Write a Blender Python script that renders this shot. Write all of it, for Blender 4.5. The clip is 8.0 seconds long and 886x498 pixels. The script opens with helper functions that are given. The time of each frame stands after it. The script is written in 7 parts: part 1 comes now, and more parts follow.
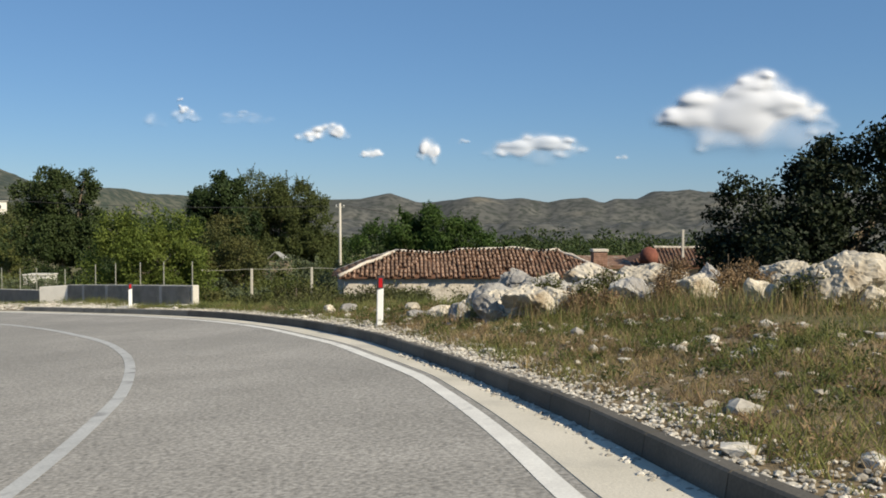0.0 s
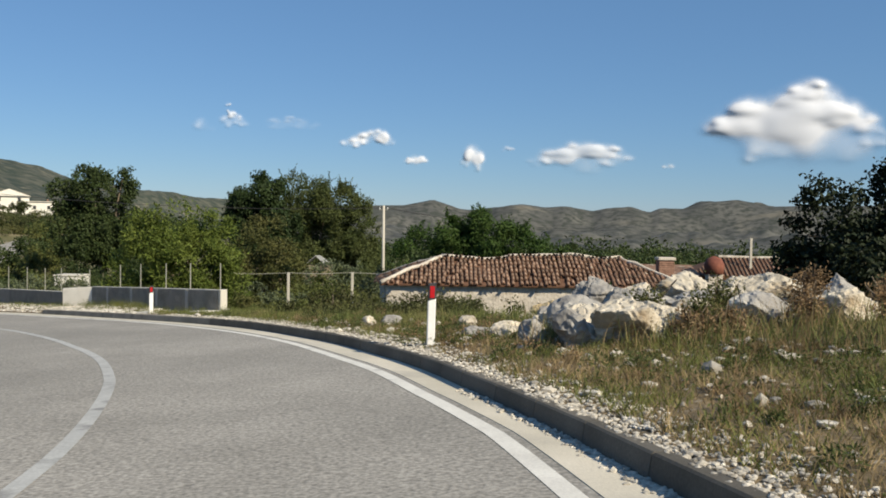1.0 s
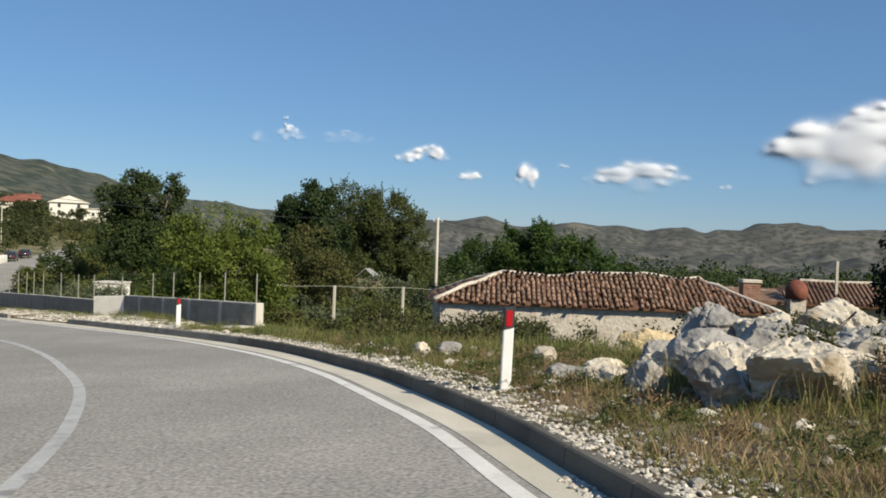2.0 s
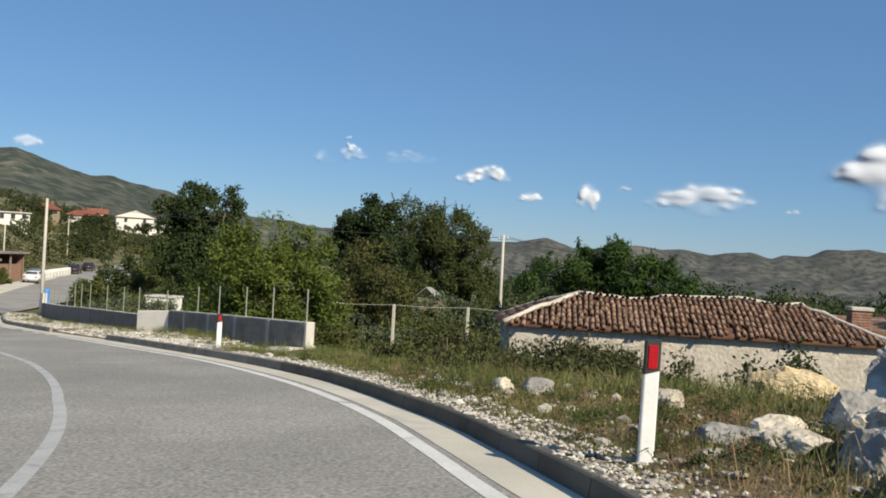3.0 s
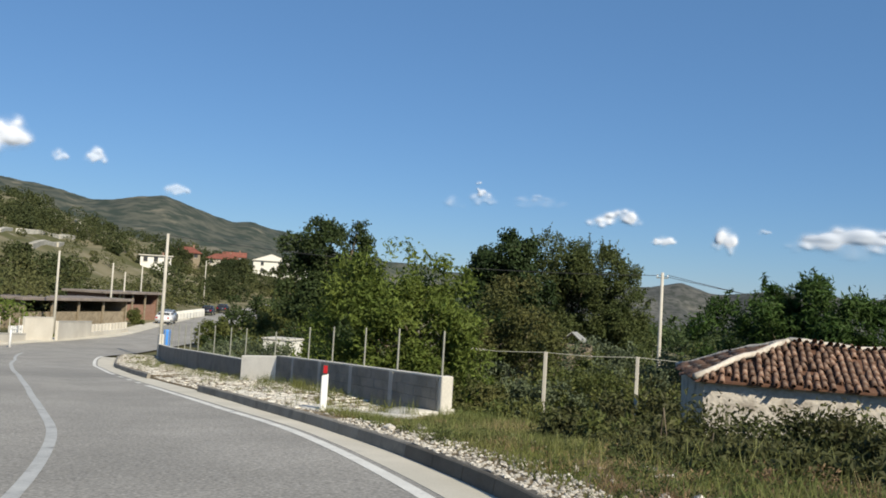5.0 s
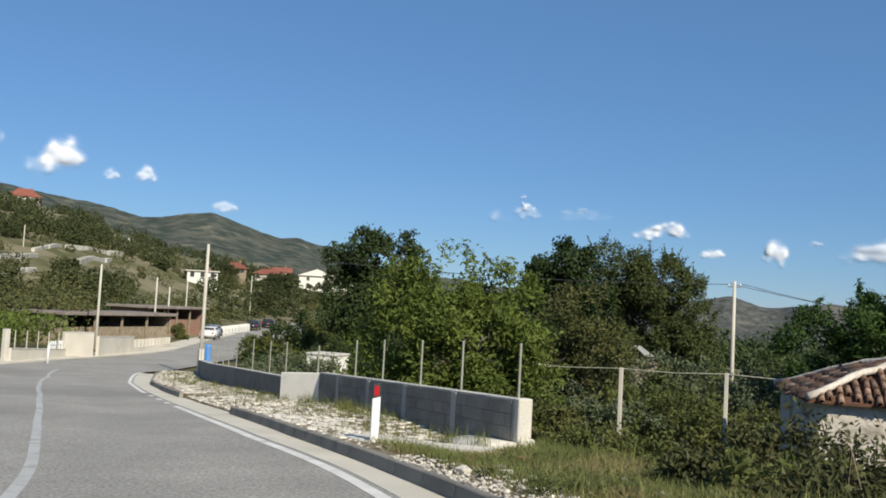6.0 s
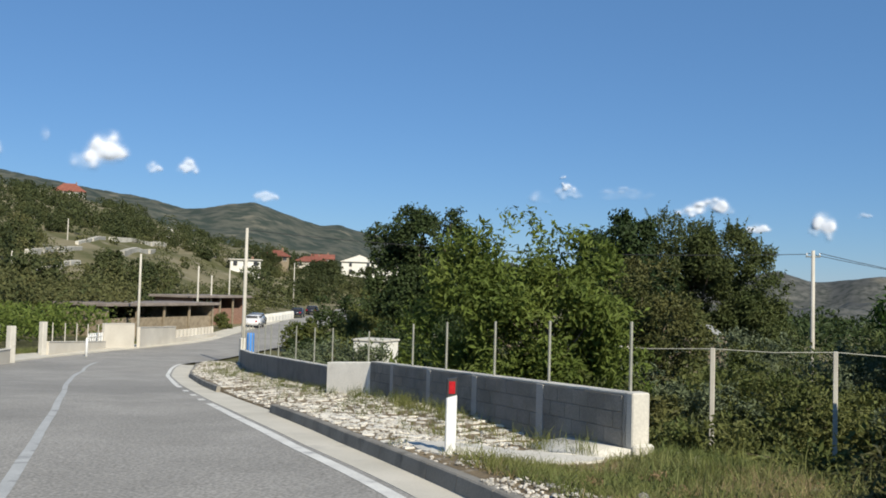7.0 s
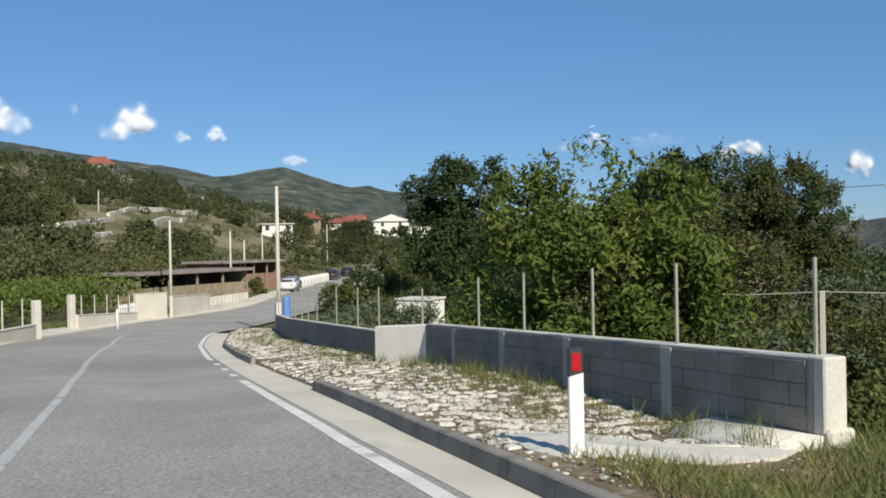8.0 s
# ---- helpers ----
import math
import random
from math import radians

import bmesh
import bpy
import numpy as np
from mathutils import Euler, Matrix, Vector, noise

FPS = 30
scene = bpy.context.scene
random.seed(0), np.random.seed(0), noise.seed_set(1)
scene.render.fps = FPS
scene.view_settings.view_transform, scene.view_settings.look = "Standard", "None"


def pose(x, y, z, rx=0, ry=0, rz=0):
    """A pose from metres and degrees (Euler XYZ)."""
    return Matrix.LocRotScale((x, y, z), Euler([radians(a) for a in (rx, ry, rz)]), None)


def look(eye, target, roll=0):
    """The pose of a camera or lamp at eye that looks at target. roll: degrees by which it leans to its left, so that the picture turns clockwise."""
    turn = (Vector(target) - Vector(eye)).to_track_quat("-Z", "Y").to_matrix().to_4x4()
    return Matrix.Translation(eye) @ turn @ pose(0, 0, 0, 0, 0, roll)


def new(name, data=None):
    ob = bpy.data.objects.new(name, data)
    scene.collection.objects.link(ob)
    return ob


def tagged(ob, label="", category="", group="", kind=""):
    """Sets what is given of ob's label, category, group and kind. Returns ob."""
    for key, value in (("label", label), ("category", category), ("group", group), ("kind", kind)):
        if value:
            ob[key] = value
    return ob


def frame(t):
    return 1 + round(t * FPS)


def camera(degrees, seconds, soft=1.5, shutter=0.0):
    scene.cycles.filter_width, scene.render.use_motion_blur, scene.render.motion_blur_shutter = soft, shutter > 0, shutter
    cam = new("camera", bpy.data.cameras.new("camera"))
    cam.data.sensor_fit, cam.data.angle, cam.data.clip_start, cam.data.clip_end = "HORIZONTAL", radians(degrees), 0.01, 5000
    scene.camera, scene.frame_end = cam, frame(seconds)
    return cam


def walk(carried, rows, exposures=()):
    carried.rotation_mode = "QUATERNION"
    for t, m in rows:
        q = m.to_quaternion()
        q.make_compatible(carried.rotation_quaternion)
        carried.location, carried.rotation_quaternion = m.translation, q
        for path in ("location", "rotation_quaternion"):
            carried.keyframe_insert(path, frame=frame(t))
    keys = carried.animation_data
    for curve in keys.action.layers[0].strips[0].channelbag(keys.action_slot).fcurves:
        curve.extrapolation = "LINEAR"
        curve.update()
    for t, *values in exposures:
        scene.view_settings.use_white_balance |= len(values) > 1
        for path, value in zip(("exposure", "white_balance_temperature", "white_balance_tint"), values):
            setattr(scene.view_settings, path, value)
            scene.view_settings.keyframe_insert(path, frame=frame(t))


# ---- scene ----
cam = camera(52.3, 8.0, soft=1.8, shutter=0.0)
PATH = [
    (0, (0.037, 0.596, 1.675), (0.038, 2.595, 1.605), -0.0),
    (1, (-0.325, 3.863, 1.476), (-0.419, 5.86, 1.421), 0.8),
    (1.5, (-0.536, 5.525, 1.406), (-0.686, 7.519, 1.365), 1.5),
    (3, (-1.501, 10.1, 1.141), (-1.842, 12.071, 1.158), 3.1),
    (3.5, (-1.92, 11.532, 1.055), (-2.337, 13.488, 1.09), 3.5),
    (4.5, (-2.934, 14.506, 0.915), (-3.498, 16.423, 0.992), 3.4),
    (6, (-4.912, 18.694, 0.632), (-5.63, 20.557, 0.759), 3.1),
    (6.5, (-5.663, 19.99, 0.566), (-6.424, 21.836, 0.684), 2.5),
    (7, (-6.466, 21.274, 0.471), (-7.267, 23.105, 0.558), 1.6),
    (7.5, (-7.28, 22.488, 0.387), (-8.114, 24.305, 0.43), 0.3),
    (8, (-8.243, 23.814, 0.295), (-9.107, 25.618, 0.286), -1.0),
]
walk(cam, [(t, look(eye, target, roll)) for t, eye, target, roll in PATH],
     [(0, 0.29, 6850, 10), (3, 0.27, 6660, 10), (6, 0.27, 6380, 10), (8, 0.25, 6240, 10)])

# ---- world and sun ----
SUN_EL, SUN_AZ = radians(35.5), math.atan2(0.77, -0.64)   # azimuth from +y towards +x
world = bpy.data.worlds.new("world")
scene.world = world
world.use_nodes = True
wn = world.node_tree.nodes
sky = wn.new("ShaderNodeTexSky")
sky.sky_type, sky.sun_disc = "NISHITA", False
sky.sun_elevation, sky.sun_rotation = SUN_EL, SUN_AZ
sky.altitude, sky.air_density, sky.dust_density, sky.ozone_density = 700, 1.1, 0.0, 9.0
wn["Background"].inputs["Strength"].default_value = 0.076
deep = wn.new("ShaderNodeHueSaturation")
deep.inputs["Saturation"].default_value = 0.98
world.node_tree.links.new(sky.outputs[0], deep.inputs["Color"])
even = wn.new("ShaderNodeMix")                          # humid air evens the blue out between zenith and horizon
even.data_type = "RGBA"
even.inputs["Factor"].default_value, even.inputs["B"].default_value = 0.35, (1.6, 3.75, 7.0, 1)
world.node_tree.links.new(deep.outputs[0], even.inputs["A"])
world.node_tree.links.new(even.outputs["Result"], wn["Background"].inputs["Color"])
sun = new("sun", bpy.data.lights.new("sun", "SUN"))
sun.data.energy, sun.data.angle, sun.data.color = 5.0, radians(0.55), (1.0, 0.91, 0.73)
SUN_DIR = Vector((0.77 * math.cos(SUN_EL), -0.64 * math.cos(SUN_EL), math.sin(SUN_EL))).normalized()
sun.matrix_world = look((30, -30, 40), Vector((30, -30, 40)) - SUN_DIR)


# ---- materials ----
def mat(name, a, b, scale=3.0, rough=0.85, bump=0.0, bscale=None, fine=0.25, metal=0.0, rnd=0.0,
        third=None, tscale=0.6, tedge=(0.5, 0.62), trans=0.0, island=0.0, detail=5.0, spec=0.3):
    """Procedural surface: two colours by a coarse noise, a fine grain, an optional third colour in patches, bump."""
    m = bpy.data.materials.new(name)
    m.use_nodes = True
    nt = m.node_tree
    n, lk = nt.nodes, nt.links.new
    p = n["Principled BSDF"]
    p.inputs["Roughness"].default_value, p.inputs["Metallic"].default_value = rough, metal
    p.inputs["Specular IOR Level"].default_value = spec
    tc = n.new("ShaderNodeTexCoord")
    n1 = n.new("ShaderNodeTexNoise")
    n1.inputs["Scale"].default_value, n1.inputs["Detail"].default_value = scale, detail
    lk(tc.outputs["Object"], n1.inputs["Vector"])
    r1 = n.new("ShaderNodeMapRange")
    r1.inputs["From Min"].default_value, r1.inputs["From Max"].default_value = 0.32, 0.68
    lk(n1.outputs["Fac"], r1.inputs["Value"])
    mx = n.new("ShaderNodeMix")
    mx.data_type = "RGBA"
    mx.inputs["A"].default_value, mx.inputs["B"].default_value = (*a, 1), (*b, 1)
    lk(r1.outputs["Result"], mx.inputs["Factor"])
    col = mx.outputs["Result"]
    if third:
        n3 = n.new("ShaderNodeTexNoise")
        n3.inputs["Scale"].default_value, n3.inputs["Detail"].default_value = tscale, 6
        lk(tc.outputs["Object"], n3.inputs["Vector"])
        r3 = n.new("ShaderNodeMapRange")
        r3.inputs["From Min"].default_value, r3.inputs["From Max"].default_value = tedge
        lk(n3.outputs["Fac"], r3.inputs["Value"])
        m3 = n.new("ShaderNodeMix")
        m3.data_type = "RGBA"
        lk(r3.outputs["Result"], m3.inputs["Factor"])
        lk(col, m3.inputs["A"])
        m3.inputs["B"].default_value = (*third, 1)
        col = m3.outputs["Result"]
    n2 = n.new("ShaderNodeTexNoise")
    n2.inputs["Scale"].default_value, n2.inputs["Detail"].default_value = bscale or scale * 12, 4
    lk(tc.outputs["Object"], n2.inputs["Vector"])
    gr = n.new("ShaderNodeMapRange")
    gr.inputs["From Min"].default_value, gr.inputs["From Max"].default_value = 0.25, 0.75
    gr.inputs["To Min"].default_value, gr.inputs["To Max"].default_value = 1 - fine, 1 + fine
    lk(n2.outputs["Fac"], gr.inputs["Value"])
    val = gr.outputs["Result"]
    for amount, kind, out in ((rnd, "ShaderNodeObjectInfo", "Random"), (island, "ShaderNodeNewGeometry", "Random Per Island")):
        if amount:
            oi = n.new(kind)
            rr = n.new("ShaderNodeMapRange")
            rr.inputs["To Min"].default_value, rr.inputs["To Max"].default_value = 1 - amount, 1 + amount
            lk(oi.outputs[out], rr.inputs["Value"])
            mu = n.new("ShaderNodeMath")
            mu.operation = "MULTIPLY"
            lk(val, mu.inputs[0])
            lk(rr.outputs["Result"], mu.inputs[1])
            val = mu.outputs[0]
    hs = n.new("ShaderNodeHueSaturation")
    lk(val, hs.inputs["Value"])
    lk(col, hs.inputs["Color"])
    lk(hs.outputs["Color"], p.inputs["Base Color"])
    if bump:
        bp = n.new("ShaderNodeBump")
        bp.inputs["Strength"].default_value, bp.inputs["Distance"].default_value = 1.0, bump
        lk(n2.outputs["Fac"], bp.inputs["Height"])
        lk(bp.outputs["Normal"], p.inputs["Normal"])
    if trans:
        out = n["Material Output"]
        tr = n.new("ShaderNodeBsdfTranslucent")
        lk(hs.outputs["Color"], tr.inputs["Color"])
        ms = n.new("ShaderNodeMixShader")
        ms.inputs["Fac"].default_value = trans
        lk(p.outputs[0], ms.inputs[1])
        lk(tr.outputs[0], ms.inputs[2])
        lk(ms.outputs[0], out.inputs["Surface"])
    return m


M_ASPHALT = mat("asphalt", (0.272, 0.257, 0.23), (0.338, 0.319, 0.287), 0.7, 0.9, 0.006, 28, 0.5, third=(0.238, 0.226, 0.203), tscale=0.16, tedge=(0.45, 0.68), detail=8.0)
M_PAINT = mat("road_paint", (0.74, 0.72, 0.66), (0.62, 0.6, 0.55), 2.5, 0.7, 0.002, 40, 0.12, third=(0.3, 0.29, 0.28), tscale=3.0, tedge=(0.6, 0.75))
M_PAINT_OLD = mat("worn_road_paint", (0.47, 0.47, 0.45), (0.4, 0.4, 0.385), 2.5, 0.75, 0.002, 40, 0.15, third=(0.25, 0.245, 0.235), tscale=3.0, tedge=(0.55, 0.7))
M_CONCRETE = mat("gutter_concrete", (0.5, 0.465, 0.385), (0.61, 0.565, 0.475), 0.8, 0.9, 0.003, 50, 0.1, third=(0.36, 0.34, 0.3), tscale=0.9, tedge=(0.6, 0.8))
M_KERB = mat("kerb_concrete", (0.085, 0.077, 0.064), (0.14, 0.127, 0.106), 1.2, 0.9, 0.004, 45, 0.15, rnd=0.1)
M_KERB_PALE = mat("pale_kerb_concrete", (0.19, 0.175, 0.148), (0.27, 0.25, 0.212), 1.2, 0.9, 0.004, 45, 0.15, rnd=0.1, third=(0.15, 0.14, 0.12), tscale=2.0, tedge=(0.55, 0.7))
M_BLOCK = mat("concrete_block", (0.19, 0.177, 0.152), (0.27, 0.25, 0.215), 2.2, 0.93, 0.008, 40, 0.2, rnd=0.07, third=(0.24, 0.225, 0.2), tscale=1.1, tedge=(0.5, 0.7))
M_PANEL = mat("whitewashed_concrete", (0.78, 0.74, 0.65), (0.86, 0.82, 0.73), 1.8, 0.9, 0.004, 35, 0.1, third=(0.5, 0.46, 0.4), tscale=1.6, tedge=(0.6, 0.75))
M_CAST = mat("cast_concrete", (0.5, 0.475, 0.42), (0.6, 0.57, 0.5), 1.8, 0.9, 0.004, 35, 0.1, third=(0.33, 0.31, 0.28), tscale=1.3, tedge=(0.6, 0.75))
M_STONE = mat("limestone_pebble", (0.3, 0.275, 0.235), (0.56, 0.525, 0.46), 5.0, 0.88, 0.005, 40, 0.15, island=0.35)
M_BOULDER = mat("pale_limestone", (0.4, 0.355, 0.285), (0.6, 0.55, 0.46), 1.6, 0.9, 0.05, 7, 0.28, third=(0.26, 0.2, 0.13), tscale=1.3, tedge=(0.54, 0.68), rnd=0.16)
# grey stone, its darker tone also painting the shade on some boulders
M_BOULDER_GREY = mat("shade_grey_limestone", (0.22, 0.21, 0.2), (0.38, 0.365, 0.34), 1.8, 0.9, 0.045, 7, 0.18, third=(0.6, 0.56, 0.48), tscale=1.4, tedge=(0.55, 0.65), rnd=0.1)
M_PLASTER = mat("old_lime_plaster", (0.45, 0.4, 0.335), (0.62, 0.57, 0.5), 1.1, 0.95, 0.03, 9, 0.2, third=(0.25, 0.215, 0.175), tscale=1.1, tedge=(0.54, 0.7))
M_TILE = mat("clay_tile", (0.13, 0.075, 0.052), (0.22, 0.132, 0.09), 6.0, 0.9, 0.006, 50, 0.2, rnd=0.4, third=(0.28, 0.235, 0.185), tscale=4.0, tedge=(0.55, 0.68))
M_TILE_FAR = mat("clay_tile_joined", (0.13, 0.075, 0.052), (0.22, 0.132, 0.09), 6.0, 0.9, 0.006, 50, 0.2, island=0.4, third=(0.28, 0.235, 0.185), tscale=4.0, tedge=(0.55, 0.68))
M_ROOF_RED = mat("red_roof_tiles", (0.16, 0.055, 0.04), (0.24, 0.09, 0.06), 1.2, 0.85, 0.02, 6, 0.2, rnd=0.15)
M_BRICK = mat("brick", (0.2, 0.112, 0.08), (0.31, 0.19, 0.14), 6.0, 0.9, 0.01, 14, 0.25)
M_WHITE = mat("white_plastic", (0.78, 0.78, 0.77), (0.72, 0.72, 0.7), 4.0, 0.45, 0, 30, 0.05, spec=0.5)
M_BLACK = mat("black_plastic", (0.025, 0.025, 0.027), (0.04, 0.04, 0.04), 6.0, 0.5, 0, 30, 0.1, spec=0.5)
M_RED = mat("red_reflector", (0.45, 0.008, 0.012), (0.36, 0.006, 0.01), 30.0, 0.25, 0.002, 120, 0.2, spec=0.6)
M_POLE = mat("pole_concrete", (0.46, 0.43, 0.37), (0.55, 0.52, 0.45), 1.5, 0.9, 0.004, 30, 0.1)
M_STEEL = mat("weathered_steel", (0.36, 0.36, 0.3), (0.28, 0.28, 0.24), 6.0, 0.55, 0.001, 60, 0.15, metal=0.4)
M_WIRE = mat("dark_cable", (0.03, 0.03, 0.03), (0.05, 0.05, 0.05), 3.0, 0.6)
M_BARK = mat("bark", (0.11, 0.085, 0.06), (0.2, 0.165, 0.12), 5.0, 0.95, 0.02, 20, 0.3)
M_WOOD = mat("grey_wood", (0.2, 0.16, 0.11), (0.3, 0.25, 0.18), 3.0, 0.9, 0.004, 30, 0.2)
M_UNDER = mat("channel_tiles", (0.1, 0.05, 0.032), (0.15, 0.08, 0.05), 3.0, 0.95, 0.004, 30, 0.3)
M_SHUTTER = mat("window_dark", (0.03, 0.032, 0.035), (0.05, 0.05, 0.055), 2.0, 0.3, spec=0.5)
M_WALL_WHITE = mat("white_render", (0.68, 0.66, 0.6), (0.76, 0.74, 0.68), 0.5, 0.9, 0.005, 20, 0.06, rnd=0.08)
M_WALL_CREAM = mat("cream_render", (0.5, 0.46, 0.39), (0.62, 0.58, 0.5), 0.5, 0.9, 0.005, 20, 0.08, rnd=0.08)
M_DARKROOF = mat("grey_sheet_roof", (0.18, 0.15, 0.13), (0.27, 0.23, 0.2), 1.0, 0.85, 0.01, 10, 0.15)


def leaf_mat(name, a, b, trans=0.3):
    return mat(name, a, b, 0.6, 0.62, 0, 6, 0.2, island=0.3, trans=trans, spec=0.22)


M_LEAF_BRIGHT = leaf_mat("bright_walnut_leaves", (0.095, 0.135, 0.026), (0.165, 0.205, 0.045), 0.42)
M_LEAF_DARK = leaf_mat("dark_oak_leaves", (0.02, 0.038, 0.012), (0.038, 0.06, 0.019), 0.2)
M_LEAF_DARK2 = leaf_mat("deep_green_leaves", (0.03, 0.05, 0.015), (0.056, 0.078, 0.026), 0.24)
M_LEAF_BROWN = leaf_mat("olive_brown_leaves", (0.07, 0.085, 0.025), (0.12, 0.115, 0.04), 0.25)
M_LEAF_OLIVE = leaf_mat("olive_green_leaves", (0.056, 0.076, 0.023), (0.1, 0.118, 0.04), 0.3)
M_LEAF_SHRUB = leaf_mat("bramble_leaves", (0.078, 0.1, 0.027), (0.165, 0.17, 0.056), 0.34)
M_LEAF_BRAMBLE = leaf_mat("dark_bramble_leaves", (0.048, 0.06, 0.02), (0.1, 0.092, 0.038), 0.24)
M_LEAF_GREY = leaf_mat("grey_olive_leaves", (0.1, 0.125, 0.065), (0.15, 0.175, 0.1), 0.25)
M_LEAF_CANE = leaf_mat("cane_leaves", (0.035, 0.072, 0.015), (0.065, 0.11, 0.026), 0.3)
M_LEAF_FAR = mat("far_scrub_leaves", (0.032, 0.045, 0.017), (0.085, 0.096, 0.036), 0.12, 0.7, 0, 1.0, 0.15, island=0.15, trans=0.2, spec=0.2)
M_LEAF_FAR_OLIVE = mat("far_olive_leaves", (0.055, 0.07, 0.025), (0.13, 0.128, 0.05), 0.12, 0.7, 0, 1.0, 0.15, island=0.15, trans=0.2, spec=0.2)
# leaf colour sunk near black: the crown's own shade is painted in
M_LEAF_SHADE = leaf_mat("near_black_shaded_leaves", (0.013, 0.021, 0.009), (0.023, 0.033, 0.014), 0.1)
M_BOULDER_YELLOW = mat("ochre_limestone", (0.48, 0.36, 0.2), (0.6, 0.5, 0.33), 1.6, 0.9, 0.04, 8, 0.2)
M_GRASS_DRY = leaf_mat("dry_grass", (0.205, 0.15, 0.075), (0.36, 0.275, 0.15), 0.3)
M_GRASS_GREEN = leaf_mat("green_grass", (0.1, 0.125, 0.03), (0.2, 0.205, 0.065), 0.35)
M_TUSSOCK = leaf_mat("brown_tussock", (0.17, 0.11, 0.06), (0.31, 0.215, 0.12), 0.2)
M_GRASS_BANK = leaf_mat("bank_grass", (0.11, 0.145, 0.04), (0.24, 0.235, 0.09), 0.35)


# ---- builders ----
def mesh_np(name, verts, faces, material, smooth=False):
    """A mesh from arrays: verts (n,3), faces (m,k) all of one size, or a list of tuples."""
    me = bpy.data.meshes.new(name)
    if isinstance(faces, np.ndarray):
        k = faces.shape[1]
        me.vertices.add(len(verts))
        me.vertices.foreach_set("co", np.asarray(verts, np.float32).ravel())
        me.loops.add(faces.size)
        me.loops.foreach_set("vertex_index", faces.astype(np.int32).ravel())
        me.polygons.add(len(faces))
        me.polygons.foreach_set("loop_start", np.arange(0, faces.size, k, dtype=np.int32))
        me.update(calc_edges=True)
    else:
        me.from_pydata([tuple(v) for v in verts], [], faces)
    me.materials.append(material)
    me.polygons.foreach_set("use_smooth", [smooth] * len(me.polygons))
    me.update()
    return me


def bm_mesh(name, bm, material, smooth=False):
    me = bpy.data.meshes.new(name)
    bmesh.ops.recalc_face_normals(bm, faces=bm.faces)
    bm.to_mesh(me)
    bm.free()
    me.materials.append(material)
    if smooth:
        me.polygons.foreach_set("use_smooth", [True] * len(me.polygons))
    return me


def empty(name, m=None):
    ob = new(name)
    if m is not None:
        ob.matrix_world = m
    return ob


def part(name, data, parent, label="", m=None):
    """A mesh as a part under parent, in the parent's own space."""
    ob = new(name, data)
    ob.parent = parent
    if m is not None:
        ob.matrix_basis = m
    if label:
        ob["label"] = label
    return ob


def box_bm(x0, y0, z0, x1, y1, z1, bevel=0.0, bm=None):
    own = bm or bmesh.new()
    r = bmesh.ops.create_cube(own, size=1.0, matrix=Matrix.LocRotScale(((x0 + x1) / 2, (y0 + y1) / 2, (z0 + z1) / 2), None, (x1 - x0, y1 - y0, z1 - z0)))
    if bevel:
        es = list({e for v in r["verts"] for e in v.link_edges})
        bmesh.ops.bevel(own, geom=es, offset=bevel, segments=1, affect="EDGES")
    return own


def tube(points, radii, sides=8, bm=None, cap=True):
    """A tapered tube along points."""
    own = bm or bmesh.new()
    pts = [Vector(p) for p in points]
    rings = []
    for i, p in enumerate(pts):
        d = (pts[min(i + 1, len(pts) - 1)] - pts[max(i - 1, 0)]).normalized()
        u = d.cross(Vector((0, 0, 1)) if abs(d.z) < 0.9 else Vector((1, 0, 0))).normalized()
        v = d.cross(u)
        rings.append([own.verts.new(p + radii[i] * (math.cos(a) * u + math.sin(a) * v)) for a in (2 * math.pi * k / sides for k in range(sides))])
    for a, b in zip(rings, rings[1:]):
        for k in range(sides):
            own.faces.new((a[k], a[(k + 1) % sides], b[(k + 1) % sides], b[k]))
    if cap:
        own.faces.new(rings[0][::-1])
        own.faces.new(rings[-1])
    return own


def catmull(pts, n):
    """n points per span along a smooth curve through pts (k columns)."""
    p = np.array(pts, float)
    p = np.vstack([2 * p[0] - p[1], p, 2 * p[-1] - p[-2]])
    out = []
    for i in range(1, len(p) - 2):
        for t in np.arange(n) / n:
            a, b, c, d = p[i - 1], p[i], p[i + 1], p[i + 2]
            out.append(0.5 * (2 * b + (c - a) * t + (2 * a - 5 * b + 4 * c - d) * t * t + (3 * b - a - 3 * c + d) * t ** 3))
    out.append(p[-2])
    return np.array(out)


def smooth01(t):
    t = np.clip(t, 0, 1)
    return t * t * (3 - 2 * t)


# ---- the road's line ----
def road_plane(x, y):
    return 0.3415 + 0.0498 * x - 0.0421 * y


